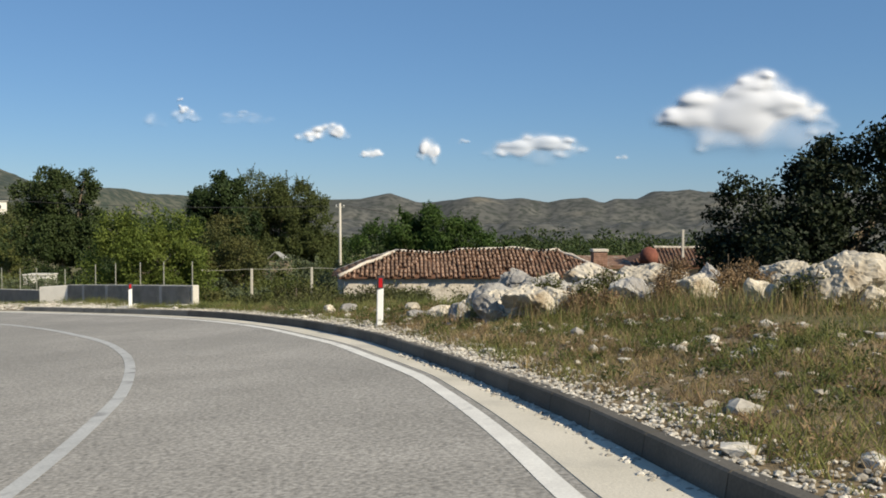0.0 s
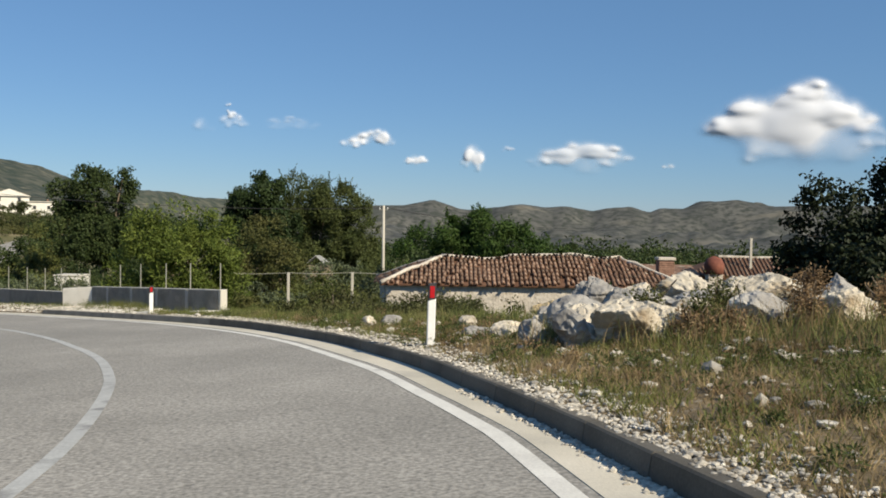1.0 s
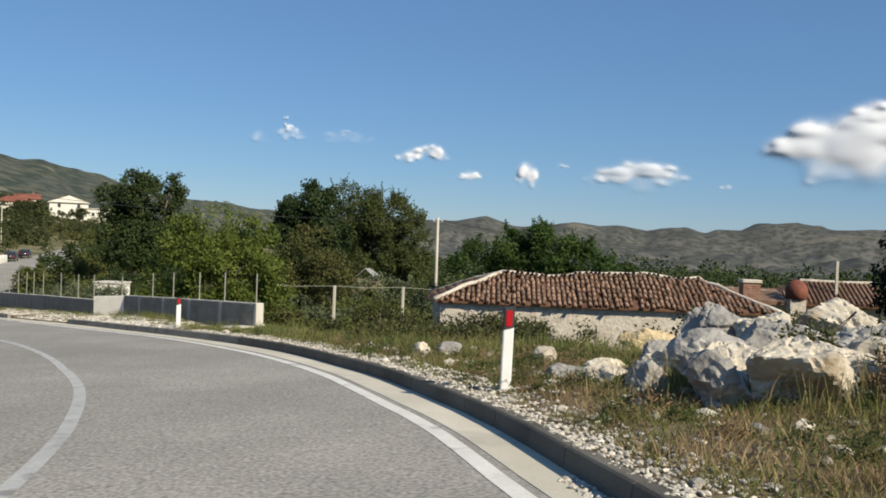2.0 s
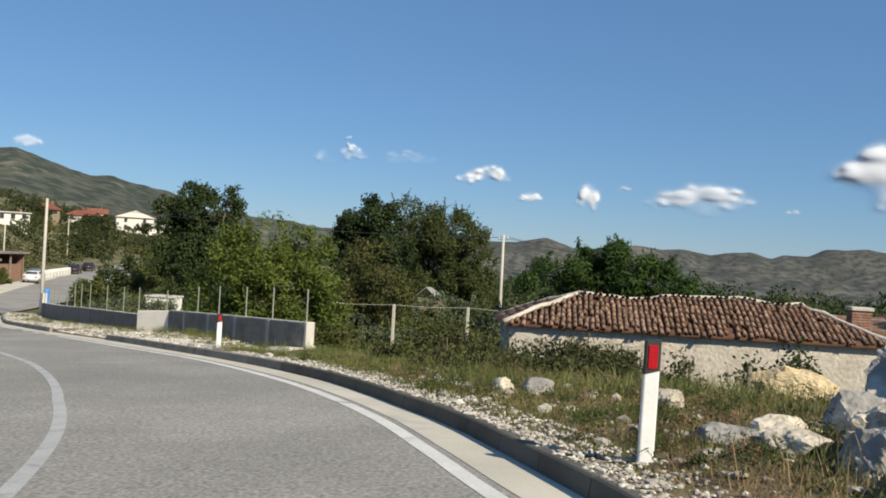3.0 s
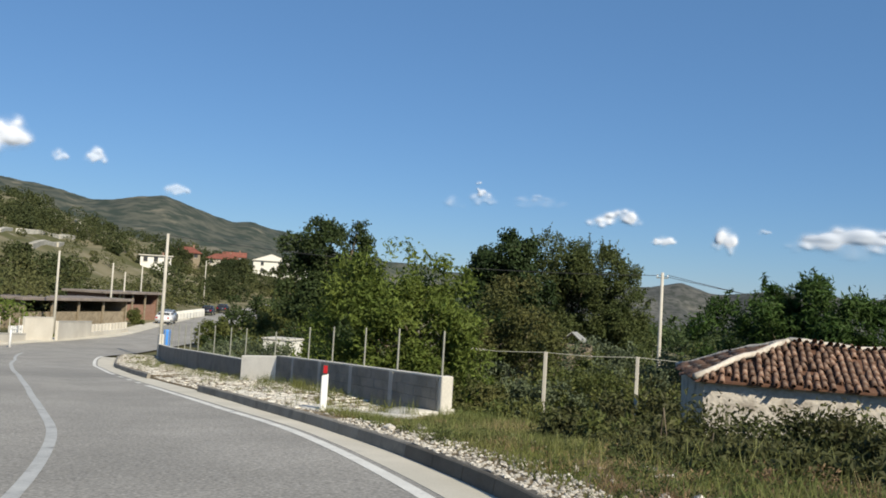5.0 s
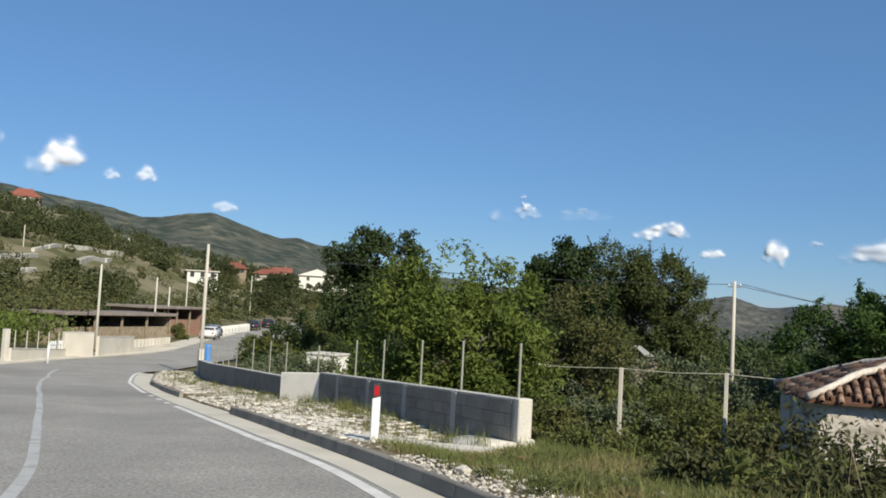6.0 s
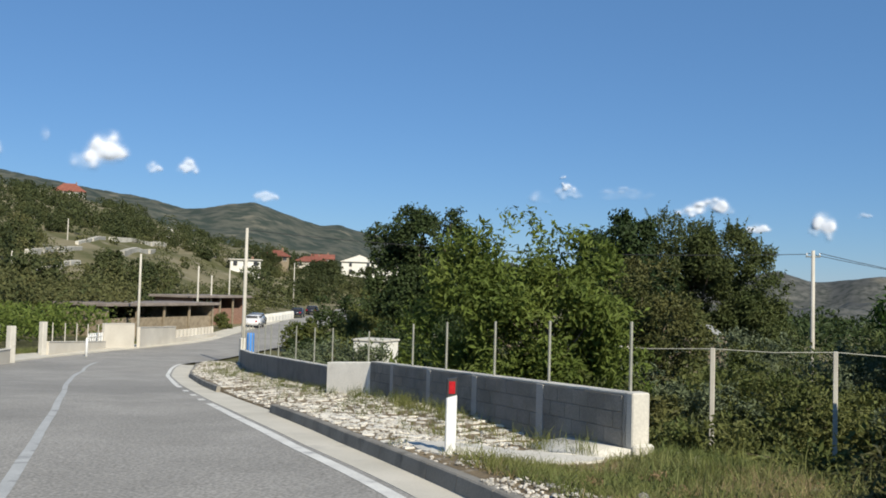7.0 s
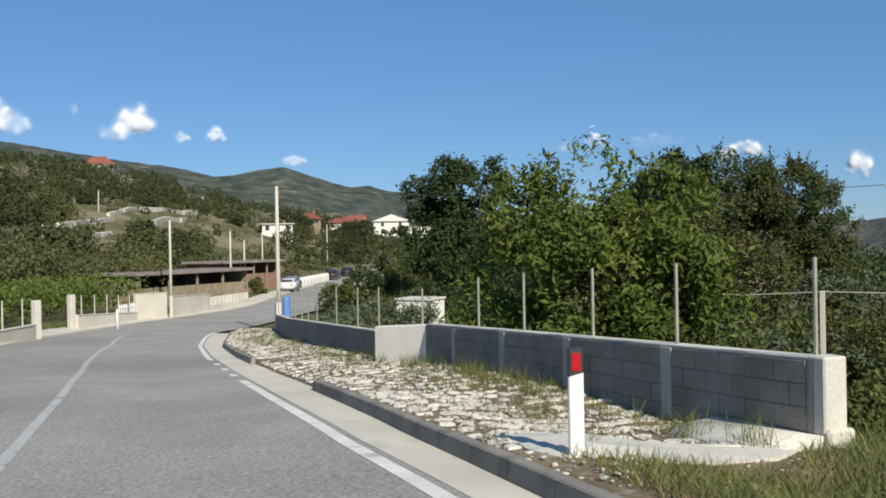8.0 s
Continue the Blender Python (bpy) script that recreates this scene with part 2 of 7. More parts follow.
STATIONS = [  # edge line x, y, rise over the plane; left edge x, y, rise
    (1.0, -60, 0, -6.2, -60, 0), (1.3, -20, 0, -5.5, -20, 0), (1.3, 0, 0, -5.55, -0.6, 0), (0.67, 5.88, 0, -5.79, 4.99, 0),
    (0.06, 9.42, 0, -6.25, 8.11, 0), (-0.72, 12.59, 0, -6.99, 10.78, 0), (-1.91, 16.07, 0, -8.05, 13.63, 0), (-3.6, 19.8, 0, -9.61, 16.58, 0),
    (-5.97, 23.65, 0, -11.62, 19.68, 0), (-9.3, 27.98, 0, -14.5, 23.44, 0), (-12.75, 31.62, 0, -17.5, 26.98, 0), (-16.4, 35.25, 0, -21.1, 30.3, 0),
    (-21.6, 40.4, -0.02, -27.0, 35.2, 0.1), (-28.0, 47.2, -0.03, -34.1, 42.1, 0.12), (-33.0, 52.8, -0.03, -39.5, 48.5, 0.22),
    (-37.5, 59.0, 0.18, -45.2, 56.5, 0.39), (-41.0, 66.5, 0.25, -49.2, 66.0, 0.7), (-44.5, 76.0, 0.68, -52.4, 75.0, 0.99),
    (-49.0, 88.0, 1.26, -56.5, 86.0, 1.44), (-57.0, 104.0, 2.29, -63.5, 101.0, 2.5), (-67.0, 126.0, 3.77, -74.0, 123.5, 4.02),
    (-79.0, 153.0, 5.52, -86.0, 150.5, 5.77), (-93.0, 186.0, 7.71, -100.0, 183.0, 7.96), (-112.0, 230.0, 10.66, -119.0, 227.0, 10.96)]
CURVE = catmull(STATIONS, 12)
ED = CURVE[:, 0:3].copy()
LE = CURVE[:, 3:6].copy()
ED[:, 2] += road_plane(ED[:, 0], ED[:, 1])
LE[:, 2] += road_plane(LE[:, 0], LE[:, 1])
ACROSS = ED - LE
WIDTH = np.linalg.norm(ACROSS[:, :2], axis=1)
ACROSS /= WIDTH[:, None]
# the edge line draws away from the kerb round the bend
SI = np.arange(len(CURVE)) / 12.0
PULL = np.interp(SI, [6, 7, 8, 9, 10, 11, 12, 13, 14], [0, 0.1, 0.15, 0.22, 0.32, 0.3, 0.2, 0.1, 0.0])
PULL = PULL + np.interp(SI, [4.4, 4.75, 5.2, 5.7, 6.2, 6.6, 7, 7.5, 8, 12, 12.6, 14], [0, 0.06, 0.12, 0.12, 0.17, 0.15, 0.08, 0.04, 0.0, 0.0, 0.1, 0.12])
# offset of the kerb's face and of the centre line from the edge line
KERB_OFF = np.interp(SI, [2.6, 3.0, 3.5, 4.1, 4.6, 5.2, 5.8, 6.2, 6.8, 7.3, 7.7, 8.1, 8.6, 9.0, 9.4, 9.8, 10.3, 11.0, 12.0, 12.5, 13.4, 14.4],
                     [0.78, 0.72, 0.64, 0.52, 0.49, 0.54, 0.58, 0.62, 0.64, 0.58, 0.62, 0.66, 0.64, 0.58, 0.6, 0.66, 0.72, 0.77, 0.78, 0.76, 0.78, 1.0])
MID_OFF = np.interp(SI, [3, 4.5, 6, 7, 7.7, 8.3, 9, 10, 10.7, 11.4, 12.2, 12.6, 13.3, 14, 15], [3.28, 3.24, 3.3, 3.33, 3.4, 3.34, 3.28, 3.16, 3.14, 3.08, 3.12, 3.24, 3.44, 3.54, 4.4])
MID_OFF = MID_OFF - np.interp(SI, [4.4, 4.75, 5.2, 5.7, 6.2, 6.6, 7, 7.5, 8], [0, 0.06, 0.12, 0.12, 0.17, 0.15, 0.08, 0.04, 0.0])
SHIFT = KERB_OFF - 0.87                                # all that lies behind the kerb follows it
ED -= ACROSS * PULL[:, None]
WIDTH -= PULL


def at_line(i, off, up=0.0):
    """A point of the road at station i, off metres right of the edge line."""
    off = float(np.interp(off, [0.0, 0.1, 0.25, 0.87], [0.0, 0.1, 0.155, KERB_OFF[i]])) if 0 < off < 0.87 else off + (SHIFT[i] if off > 0 else 0.0)
    return ED[i] + ACROSS[i] * off + np.array((0, 0, up))


def strip(name, i0, i1, profile, material, smooth=False, close=False, wob=0.0, seed=0):
    """A ribbon along the road: profile is a list of (offset from the edge line, height) or of functions of the station."""
    rng = np.random.default_rng(seed)
    n, k = i1 - i0, len(profile)
    v = np.zeros((n, k, 3))
    for j in range(n):
        for q, (o, h) in enumerate(profile):
            o2 = o(i0 + j) if callable(o) else o
            v[j, q] = at_line(i0 + j, o2 + (rng.normal(0, wob) if wob else 0), h)
    f = []
    for j in range(n - 1):
        for q in range(k - 1 if not close else k):
            a, b = j * k + q, j * k + (q + 1) % k
            f.append((a, a + k, b + k, b))
    v = v.reshape(-1, 3)
    return mesh_np(name, v, np.array(f), material, smooth)


NST = len(CURVE)
I_GAP0, I_GAP1 = 12 * 11 + 1, 12 * 12 + 2              # where the kerb is missing
road = tagged(new("road", strip("road", 0, NST, [(lambda i, t=t: -WIDTH[i] * (1 - t) - 0.35 * (1 - t) + 0.25 * t, 0.0) for t in np.linspace(0, 1, 9)], M_ASPHALT, True)),
              "grey asphalt country road bending left", "road", kind="structure")
edge = tagged(empty("road_edge_line"), "solid white edge line with short dashes at the bend", "road marking", kind="structure")
for i0, i1 in ((0, 139), (140, 142), (143, 145), (146, 148), (149, 181)):
    part("stripe", strip("stripe", i0, i1, [(-0.075, 0.004), (0.075, 0.004)], M_PAINT), edge)
centre = tagged(new("road_centre_line", strip("centre_line", 12, 12 * 15, [(lambda i: -MID_OFF[i] - 0.07, 0.004), (lambda i: -MID_OFF[i] + 0.07, 0.004)], M_PAINT_OLD)),
                "worn white centre line on asphalt", "road marking", kind="structure")
gutter = tagged(new("gutter", strip("gutter", 0, 12 * 15, [(0.25, -0.05), (0.25, 0.005), (0.5, -0.004), (0.7, -0.01), (lambda i: 1.04 if I_GAP0 - 1 <= i <= I_GAP1 + 1 else 0.88, -0.012)], M_CONCRETE)),
                "pale concrete gutter strip beside the kerb", "gutter", kind="structure")

# ---- ground ----
WALL_LINE = [(-8.72, 31.95), (-10.2, 33.45), (-13.3, 36.6), (-16.2, 39.6), (-17.8, 41.0), (-23.5, 46.7), (-29.0, 52.9), (-34.4, 59.6)]
BOUND = [(-400, 560), (-70, 150), (-50, 100), (-38, 64), (-34.4, 60.0), (-23.5, 47.1), (-16.2, 39.9), (-8.6, 32.2), (-4.2, 26.8), (2, 21.8), (12, 21.5), (30, 24), (60, 30), (400, 60)]
NEAR_EL = [(-60, -1.2), (-26, -1.9), (0, -1.9), (12, -1.4), (20, -0.3), (28.5, 0.9), (33, 1.7), (37, 2.5), (42, 4.0), (47, 5.2), (51, 5.3), (60, 6), (90, 6), (180, 3)]
FAR_EL = [(-60, 1.5), (-26, 1.5), (-17.6, 1.37), (-15.4, 1.76), (-13.9, 1.57), (-12.2, 1.16), (-10.9, 1.23), (-10.2, 0.95), (-9.1, 1.31), (-7.7, 1.17), (-6.7, 0.96), (-5.1, 1.25),
          (-3.8, 1.18), (-2.4, 1.4), (-1.3, 1.26), (0.5, 0.97), (1.5, 1.01), (3.3, 1.58), (5.1, 1.25), (6.9, 1.18), (12, 1.1), (15.8, 1.38), (18.1, 1.5), (20, 1.85), (24.3, 1.9), (27.1, 2.96),
          (28.5, 3.16), (30, 3.57), (31.4, 3.52), (32.5, 3.81), (34, 4.35), (35.4, 4.75), (37, 4.61), (38.4, 4.27), (39.5, 4.2), (41.4, 4.67), (43.7, 5.0), (47.8, 5.63), (51.4, 6.09), (60, 6.3), (90, 6), (180, 4)]
FAR_R = [(-60, 3000), (15, 2900), (25, 1900), (35, 1500), (60, 1500), (180, 2000)]
MID = (ED + LE) / 2


def table(tab, th):
    t = np.array(tab, float)
    return np.interp(th, t[:, 0], t[:, 1])


def fbm(x, y, s, octaves=5, seed=0.0):
    out = np.zeros(len(x))
    for i, (a, b) in enumerate(zip(x, y)):
        out[i] = noise.fractal(Vector((a / s, b / s, seed)), 1.0, 2.0, octaves)
    return out


def verge_rise(off, y):
    """How far the verge stands over the road beyond the kerb."""
    return 0.135 + 0.085 * np.clip(off - 1.3, 0, 3.5) * smooth01((21 - y) / 4.5) + 0.01 * np.clip(off - 1, 0, 8) - 0.16 * smooth01((off - 1.3) / 1.4) * smooth01((y - 25) / 4) * smooth01((36 - y) / 3)


def land(x, y):
    """Height of the ground at arrays x, y."""
    x, y = np.asarray(x, float), np.asarray(y, float)
    dx, dy = x + 4.0, y - 10.0
    r = np.hypot(dx, dy)
    th = np.degrees(np.arctan2(-dx, dy))
    # distance to the road, side and level
    idx = np.zeros(len(x), int)
    for a in range(0, len(x), 20000):
        b = slice(a, a + 20000)
        idx[b] = np.argmin((x[b, None] - MID[None, :, 0]) ** 2 + (y[b, None] - MID[None, :, 1]) ** 2, axis=1)
    m, ac, w = MID[idx], ACROSS[idx], WIDTH[idx]
    s = (x - m[:, 0]) * ac[:, 0] + (y - m[:, 1]) * ac[:, 1]
    off = s - w / 2                                    # beyond the edge line on the right
    offl = -s - w / 2                                  # beyond the left edge
    zr = m[:, 2] + np.clip(s, -w / 2, w / 2 + 8) * ac[:, 2]
    zr = np.where(s < -w / 2, LE[idx, 2], zr)
    dist = np.hypot(x - m[:, 0], y - m[:, 1])
    n0 = fbm(x, y, 7.0, 4, 3.0)
    # far and middle distance by bearing
    ne, fe, fr = np.radians(table(NEAR_EL, th)), np.radians(table(FAR_EL, th)), table(FAR_R, th)
    z0 = np.where(th > 15, -4.3, -4.3)
    zn = 430 * np.tan(ne)
    t1 = np.clip((r - 75) / (430 - 75), 0, 1)
    za = z0 + (zn - z0) * (t1 ** 1.15)
    zf = fr * np.tan(fe)
    dip = np.where(th > 22, 0.62 * zn, np.minimum(zn * 2.2, -22))
    t2 = smooth01((r - 430) / 350)
    zb = za + (dip - za) * t2
    t3 = smooth01((r - 780) / (fr - 780))
    t3 = np.where(th > 22, t3, smooth01((r - fr + 420) / 420))
    zc = zb + (zf - zb) * t3
    zc = zc - np.clip(r - fr, 0, None) * 0.06
    big = fbm(x, y, 210.0, 6, 9.0)
    amp = np.clip((r - 500) / 1500, 0, 1) * np.where(th > 22, 14, 40)
    rid = np.abs(fbm(x, y, 260.0, 4, 4.0))
    crag = np.clip((r - 700) / 500, 0, 1) * (1.6 - 2.6 * np.abs(fbm(x, y, 150.0, 5, 12.0))) * np.where(th > 22, 4.0, 4.5) * (1 - 0.96 * np.exp(-((r - fr) / 130.0) ** 2))
    far = zc + (big * amp - rid * amp * 0.3) * (1 - 0.93 * np.exp(-((r - fr) / np.where(th > 22, 420, 170)) ** 2)) + n0 * np.clip((r - 40) / 200, 0, 1) * 1.0
    far = far + crag
    # the low garden on the right and the verge above it
    garden = -3.75 - 0.022 * (y - 40) + n0 * 0.12
    garden = np.where(r > 60, garden + (far - garden) * smooth01((r - 75) / 140), garden)
    bx = np.array(BOUND)
    q = y - np.interp(x, bx[:, 0], bx[:, 1])
    wide = np.where(x < -8.6, 1.2, 4.2)
    S = smooth01((q + 0.2) / wide)
    verge = zr - np.clip(off, 0, 8) * ac[:, 2] * 0.6 + verge_rise(off, y) + n0 * 0.05 * np.clip(off - 1.2, 0, 1)
    verge = np.where(off < 4.5, verge - 0.3 * (1 - smooth01((off - 3.4) / 1.0)), verge)
    right = verge + (garden - verge) * S
    right = np.where(r > 230, far, right)
    # left bank
    lb = smooth01((offl - 3) / 40)
    left = (LE[idx, 2] + 0.08 * smooth01((offl - 0.6) / 0.5) - 0.14 * (offl < 0.6)) * (1 - lb) + (far + 0.4) * lb
    left = np.where((y < 30) & (offl > 4), LE[idx, 2] + smooth01((offl - 3) / 12) * 2.5 + n0 * .3, left)
    z = np.where(s > 0, right, left)
    inside = (off < 0.95) & (offl < 0.6)
    z = np.where(inside, zr - 0.14, z)
    gone = smooth01((r - 240) / 60)
    return z * (1 - gone) + far * gone


def ground_mat():
    m = bpy.data.materials.new("dry_limestone_ground")
    m.use_nodes = True
    n, lk = m.node_tree.nodes, m.node_tree.links.new
    p = n["Principled BSDF"]
    p.inputs["Roughness"].default_value, p.inputs["Specular IOR Level"].default_value = 0.95, 0.1
    tc = n.new("ShaderNodeTexCoord")

    def nz(scale, detail=6):
        k = n.new("ShaderNodeTexNoise")
        k.inputs["Scale"].default_value, k.inputs["Detail"].default_value = scale, detail
        lk(tc.outputs["Object"], k.inputs["Vector"])
        return k.outputs["Fac"]

    def mixc(fac, a, b, lo, hi):
        r = n.new("ShaderNodeMapRange")
        r.inputs["From Min"].default_value, r.inputs["From Max"].default_value = lo, hi
        lk(fac, r.inputs["Value"])
        x = n.new("ShaderNodeMix")
        x.data_type = "RGBA"
        lk(r.outputs["Result"], x.inputs["Factor"])
        for k, c in (("A", a), ("B", b)):
            if isinstance(c, tuple):
                x.inputs[k].default_value = (*c, 1)
            else:
                lk(c, x.inputs[k])
        return x.outputs["Result"]
    soil = mixc(nz(1.3), (0.075, 0.075, 0.03), (0.15, 0.135, 0.07), 0.35, 0.65)
    soil = mixc(nz(9.0), soil, (0.3, 0.27, 0.22), 0.62, 0.74)
    # open land far off: dry grass, scrub and pale scars, greyed for haze
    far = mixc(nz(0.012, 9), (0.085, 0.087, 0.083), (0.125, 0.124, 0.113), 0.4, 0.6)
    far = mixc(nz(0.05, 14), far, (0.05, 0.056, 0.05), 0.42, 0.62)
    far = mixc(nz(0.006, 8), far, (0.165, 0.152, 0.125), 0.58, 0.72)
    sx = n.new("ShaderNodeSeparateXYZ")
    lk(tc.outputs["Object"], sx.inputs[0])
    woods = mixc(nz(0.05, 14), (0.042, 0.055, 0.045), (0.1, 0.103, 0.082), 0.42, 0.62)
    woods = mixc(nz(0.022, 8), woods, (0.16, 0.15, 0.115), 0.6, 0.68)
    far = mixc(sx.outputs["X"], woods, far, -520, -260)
    slope = mixc(nz(0.06, 9), (0.1, 0.1, 0.045), (0.21, 0.185, 0.115), 0.4, 0.6)
    slope = mixc(nz(0.3, 6), slope, (0.27, 0.24, 0.18), 0.6, 0.72)
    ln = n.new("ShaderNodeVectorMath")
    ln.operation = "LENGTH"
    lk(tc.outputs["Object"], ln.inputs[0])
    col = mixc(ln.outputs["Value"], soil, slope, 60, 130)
    # the colours with haze painted in take over between 400 and 750 m
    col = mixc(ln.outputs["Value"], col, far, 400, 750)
    lk(col, p.inputs["Base Color"])
    b = n.new("ShaderNodeBump")
    b.inputs["Strength"].default_value, b.inputs["Distance"].default_value = 0.8, 0.03
    lk(nz(14), b.inputs["Height"])
    lk(b.outputs["Normal"], p.inputs["Normal"])
    return m


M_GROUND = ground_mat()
RR = np.concatenate([np.arange(0.4, 44, 0.5), 44 * 1.03 ** np.arange(0, 157)])
TH = np.concatenate([np.arange(-180, -40, 5.0), np.arange(-40, 68, 0.27), np.arange(70, 180, 5.0)])
rr, tt = np.meshgrid(RR, np.radians(TH), indexing="ij")
gx, gy = (-4.0 - rr * np.sin(tt)).ravel(), (10.0 + rr * np.cos(tt)).ravel()
gz = land(gx, gy)
NR, NT = len(RR), len(TH)
gi = np.arange(NR * NT).reshape(NR, NT)
gn = np.roll(gi, -1, 1)
gf = np.stack([gi[:-1], gi[1:], gn[1:], gn[:-1]], -1).reshape(-1, 4)[:, ::-1]
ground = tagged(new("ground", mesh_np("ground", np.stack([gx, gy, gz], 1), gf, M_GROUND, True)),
                "dry stony grassland with valley and hills beyond", "ground", kind="structure")
GZ = gz.reshape(NR, NT)


def ground_z(x, y):
    """Height of the ground sheet itself."""
    r = math.hypot(x + 4, y - 10)
    th = math.degrees(math.atan2(-(x + 4), y - 10))
    fr_, ft = float(np.interp(r, RR, np.arange(NR))), float(np.interp(th, TH, np.arange(NT)))
    i, j = min(int(fr_), NR - 2), min(int(ft), NT - 2)
    a, b = fr_ - i, ft - j
    return float((GZ[i, j] * (1 - b) + GZ[i, j + 1] * b) * (1 - a) + (GZ[i + 1, j] * (1 - b) + GZ[i + 1, j + 1] * b) * a)


def wall_gap(i):
    """Metres from the edge line to the wall, along the road's cross direction at station i (large where there is none)."""
    e, n = ED[i][:2], ACROSS[i][:2]
    best = 99.0
    for a, b in zip(WALL_LINE, WALL_LINE[1:]):
        a, b = np.array(a), np.array(b)
        m = np.array([[n[0], a[0] - b[0]], [n[1], a[1] - b[1]]])
        if abs(np.linalg.det(m)) > 1e-6:
            s, t = np.linalg.solve(m, a - e)
            if -0.02 <= t <= 1.02 and 0 < s < best:
                best = s
    return best


def verge_z(i, off):
    q = at_line(i, off)
    low = 0.12 * (1 - float(smooth01((off - 0.95) / 0.9))) if I_GAP0 < i < I_GAP1 else 0.0
    return -low + float(ED[i][2] + ACROSS[i][2] * off * 0.4 + verge_rise(np.array(off), np.array(q[1]))) + 0.02 * noise.noise(Vector((q[0] * 1.7, q[1] * 1.7, 0))) + 0.035 * noise.noise(Vector((q[0] * .6, q[1] * .6, 5))) * min(1, off - 1)


GAPS = [min(4.7, wall_gap(i) + 0.05 - SHIFT[i]) for i in range(NST)]
I_VERGE = 12 * 15 + 4


def verge_mesh():
    cols = [0, 0.001, 0.04, 0.1, 0.17, 0.25, 0.34, 0.43, 0.53, 0.64, 0.76, 0.88, 1.0]
    v = []
    for i in range(12, I_VERGE):
        for k, c in enumerate(cols):
            off = 1.0 + (GAPS[i] - 1.0) * c
            q = at_line(i, off)
            z = ED[i][2] - 0.1 if k == 0 else verge_z(i, off)
            if k == len(cols) - 1 and GAPS[i] >= 4.69:
                z -= 0.12
            v.append((q[0], q[1], z))
    n, k = I_VERGE - 12, len(cols)
    f = [(a * k + b, (a + 1) * k + b, (a + 1) * k + b + 1, a * k + b + 1) for a in range(n - 1) for b in range(k - 1)]
    return mesh_np("verge", v, np.array(f), M_VERGE, True)


def verge_mat():
    m = mat("stony_verge_soil", (0.14, 0.105, 0.06), (0.23, 0.175, 0.105), 1.2, 0.95, 0.012, 22, 0.3, third=(0.36, 0.32, 0.26), tscale=5.0, tedge=(0.58, 0.74))
    return m


M_VERGE = verge_mat()
verge = tagged(new("verge", verge_mesh()), "stony grass verge behind the kerb", "verge", kind="structure")


# ---- kerb ----
def kerb_stone_mesh(i, j):
    """One kerb stone between stations i and j."""
    bm = bmesh.new()
    rows = []
    for k, e in ((i, 0.006), (j, -0.006)):
        d = ED[min(k + 1, NST - 1)] - ED[k]
        d = d / np.linalg.norm(d)
        rows.append([bm.verts.new(at_line(k, o, h) + d * e) for o, h in ((0.868, -0.1), (0.872, 0.0), (0.892, 0.135), (0.91, 0.148), (1.0, 0.15), (1.01, -0.1))])
    for q in range(6):
        bm.faces.new((rows[0][q], rows[1][q], rows[1][(q + 1) % 6], rows[0][(q + 1) % 6]))
    bm.faces.new(rows[0])
    bm.faces.new(rows[1][::-1])
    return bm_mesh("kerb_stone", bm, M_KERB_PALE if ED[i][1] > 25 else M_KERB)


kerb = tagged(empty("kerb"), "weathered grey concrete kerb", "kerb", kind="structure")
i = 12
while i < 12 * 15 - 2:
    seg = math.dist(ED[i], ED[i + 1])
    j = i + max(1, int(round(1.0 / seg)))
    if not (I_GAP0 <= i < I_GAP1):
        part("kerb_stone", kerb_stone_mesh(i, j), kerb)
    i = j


# ---- block wall with panel and end pillar ----
WALL_TOP = [-0.70, -0.80, -1.02, -1.24, -1.42, -1.80, -2.28, -2.75]
WALL_FOOT = [-1.56, -1.66, -1.85, -2.05, -2.36, -2.75, -3.25, -3.75]
PANEL = 3
PANEL_A, PANEL_B = (-15.95, 39.5), (-17.68, 40.15)      # the panel stands a little turned out of the wall


def oriented_box(a, b, z0a, z0b, z1a, z1b, thick, bevel=0.0):
    """A box standing between plan points a and b, with its own foot and top heights, thick to the right of a->b."""
    a, b = Vector((a[0], a[1], 0)), Vector((b[0], b[1], 0))
    d = (b - a).normalized()
    nrm = Vector((d.y, -d.x, 0)) * thick
    bm = bmesh.new()
    v = [bm.verts.new(q) for q in (a + Vector((0, 0, z0a)), b + Vector((0, 0, z0b)), b + nrm + Vector((0, 0, z0b)), a + nrm + Vector((0, 0, z0a)),
                                   a + Vector((0, 0, z1a)), b + Vector((0, 0, z1b)), b + nrm + Vector((0, 0, z1b)), a + nrm + Vector((0, 0, z1a)))]
    for q in ((0, 3, 2, 1), (4, 5, 6, 7), (0, 1, 5, 4), (1, 2, 6, 5), (2, 3, 7, 6), (3, 0, 4, 7)):
        bm.faces.new([v[k] for k in q])
    if bevel:
        bmesh.ops.bevel(bm, geom=bm.edges[:], offset=bevel, segments=1, affect="EDGES")
    return bm


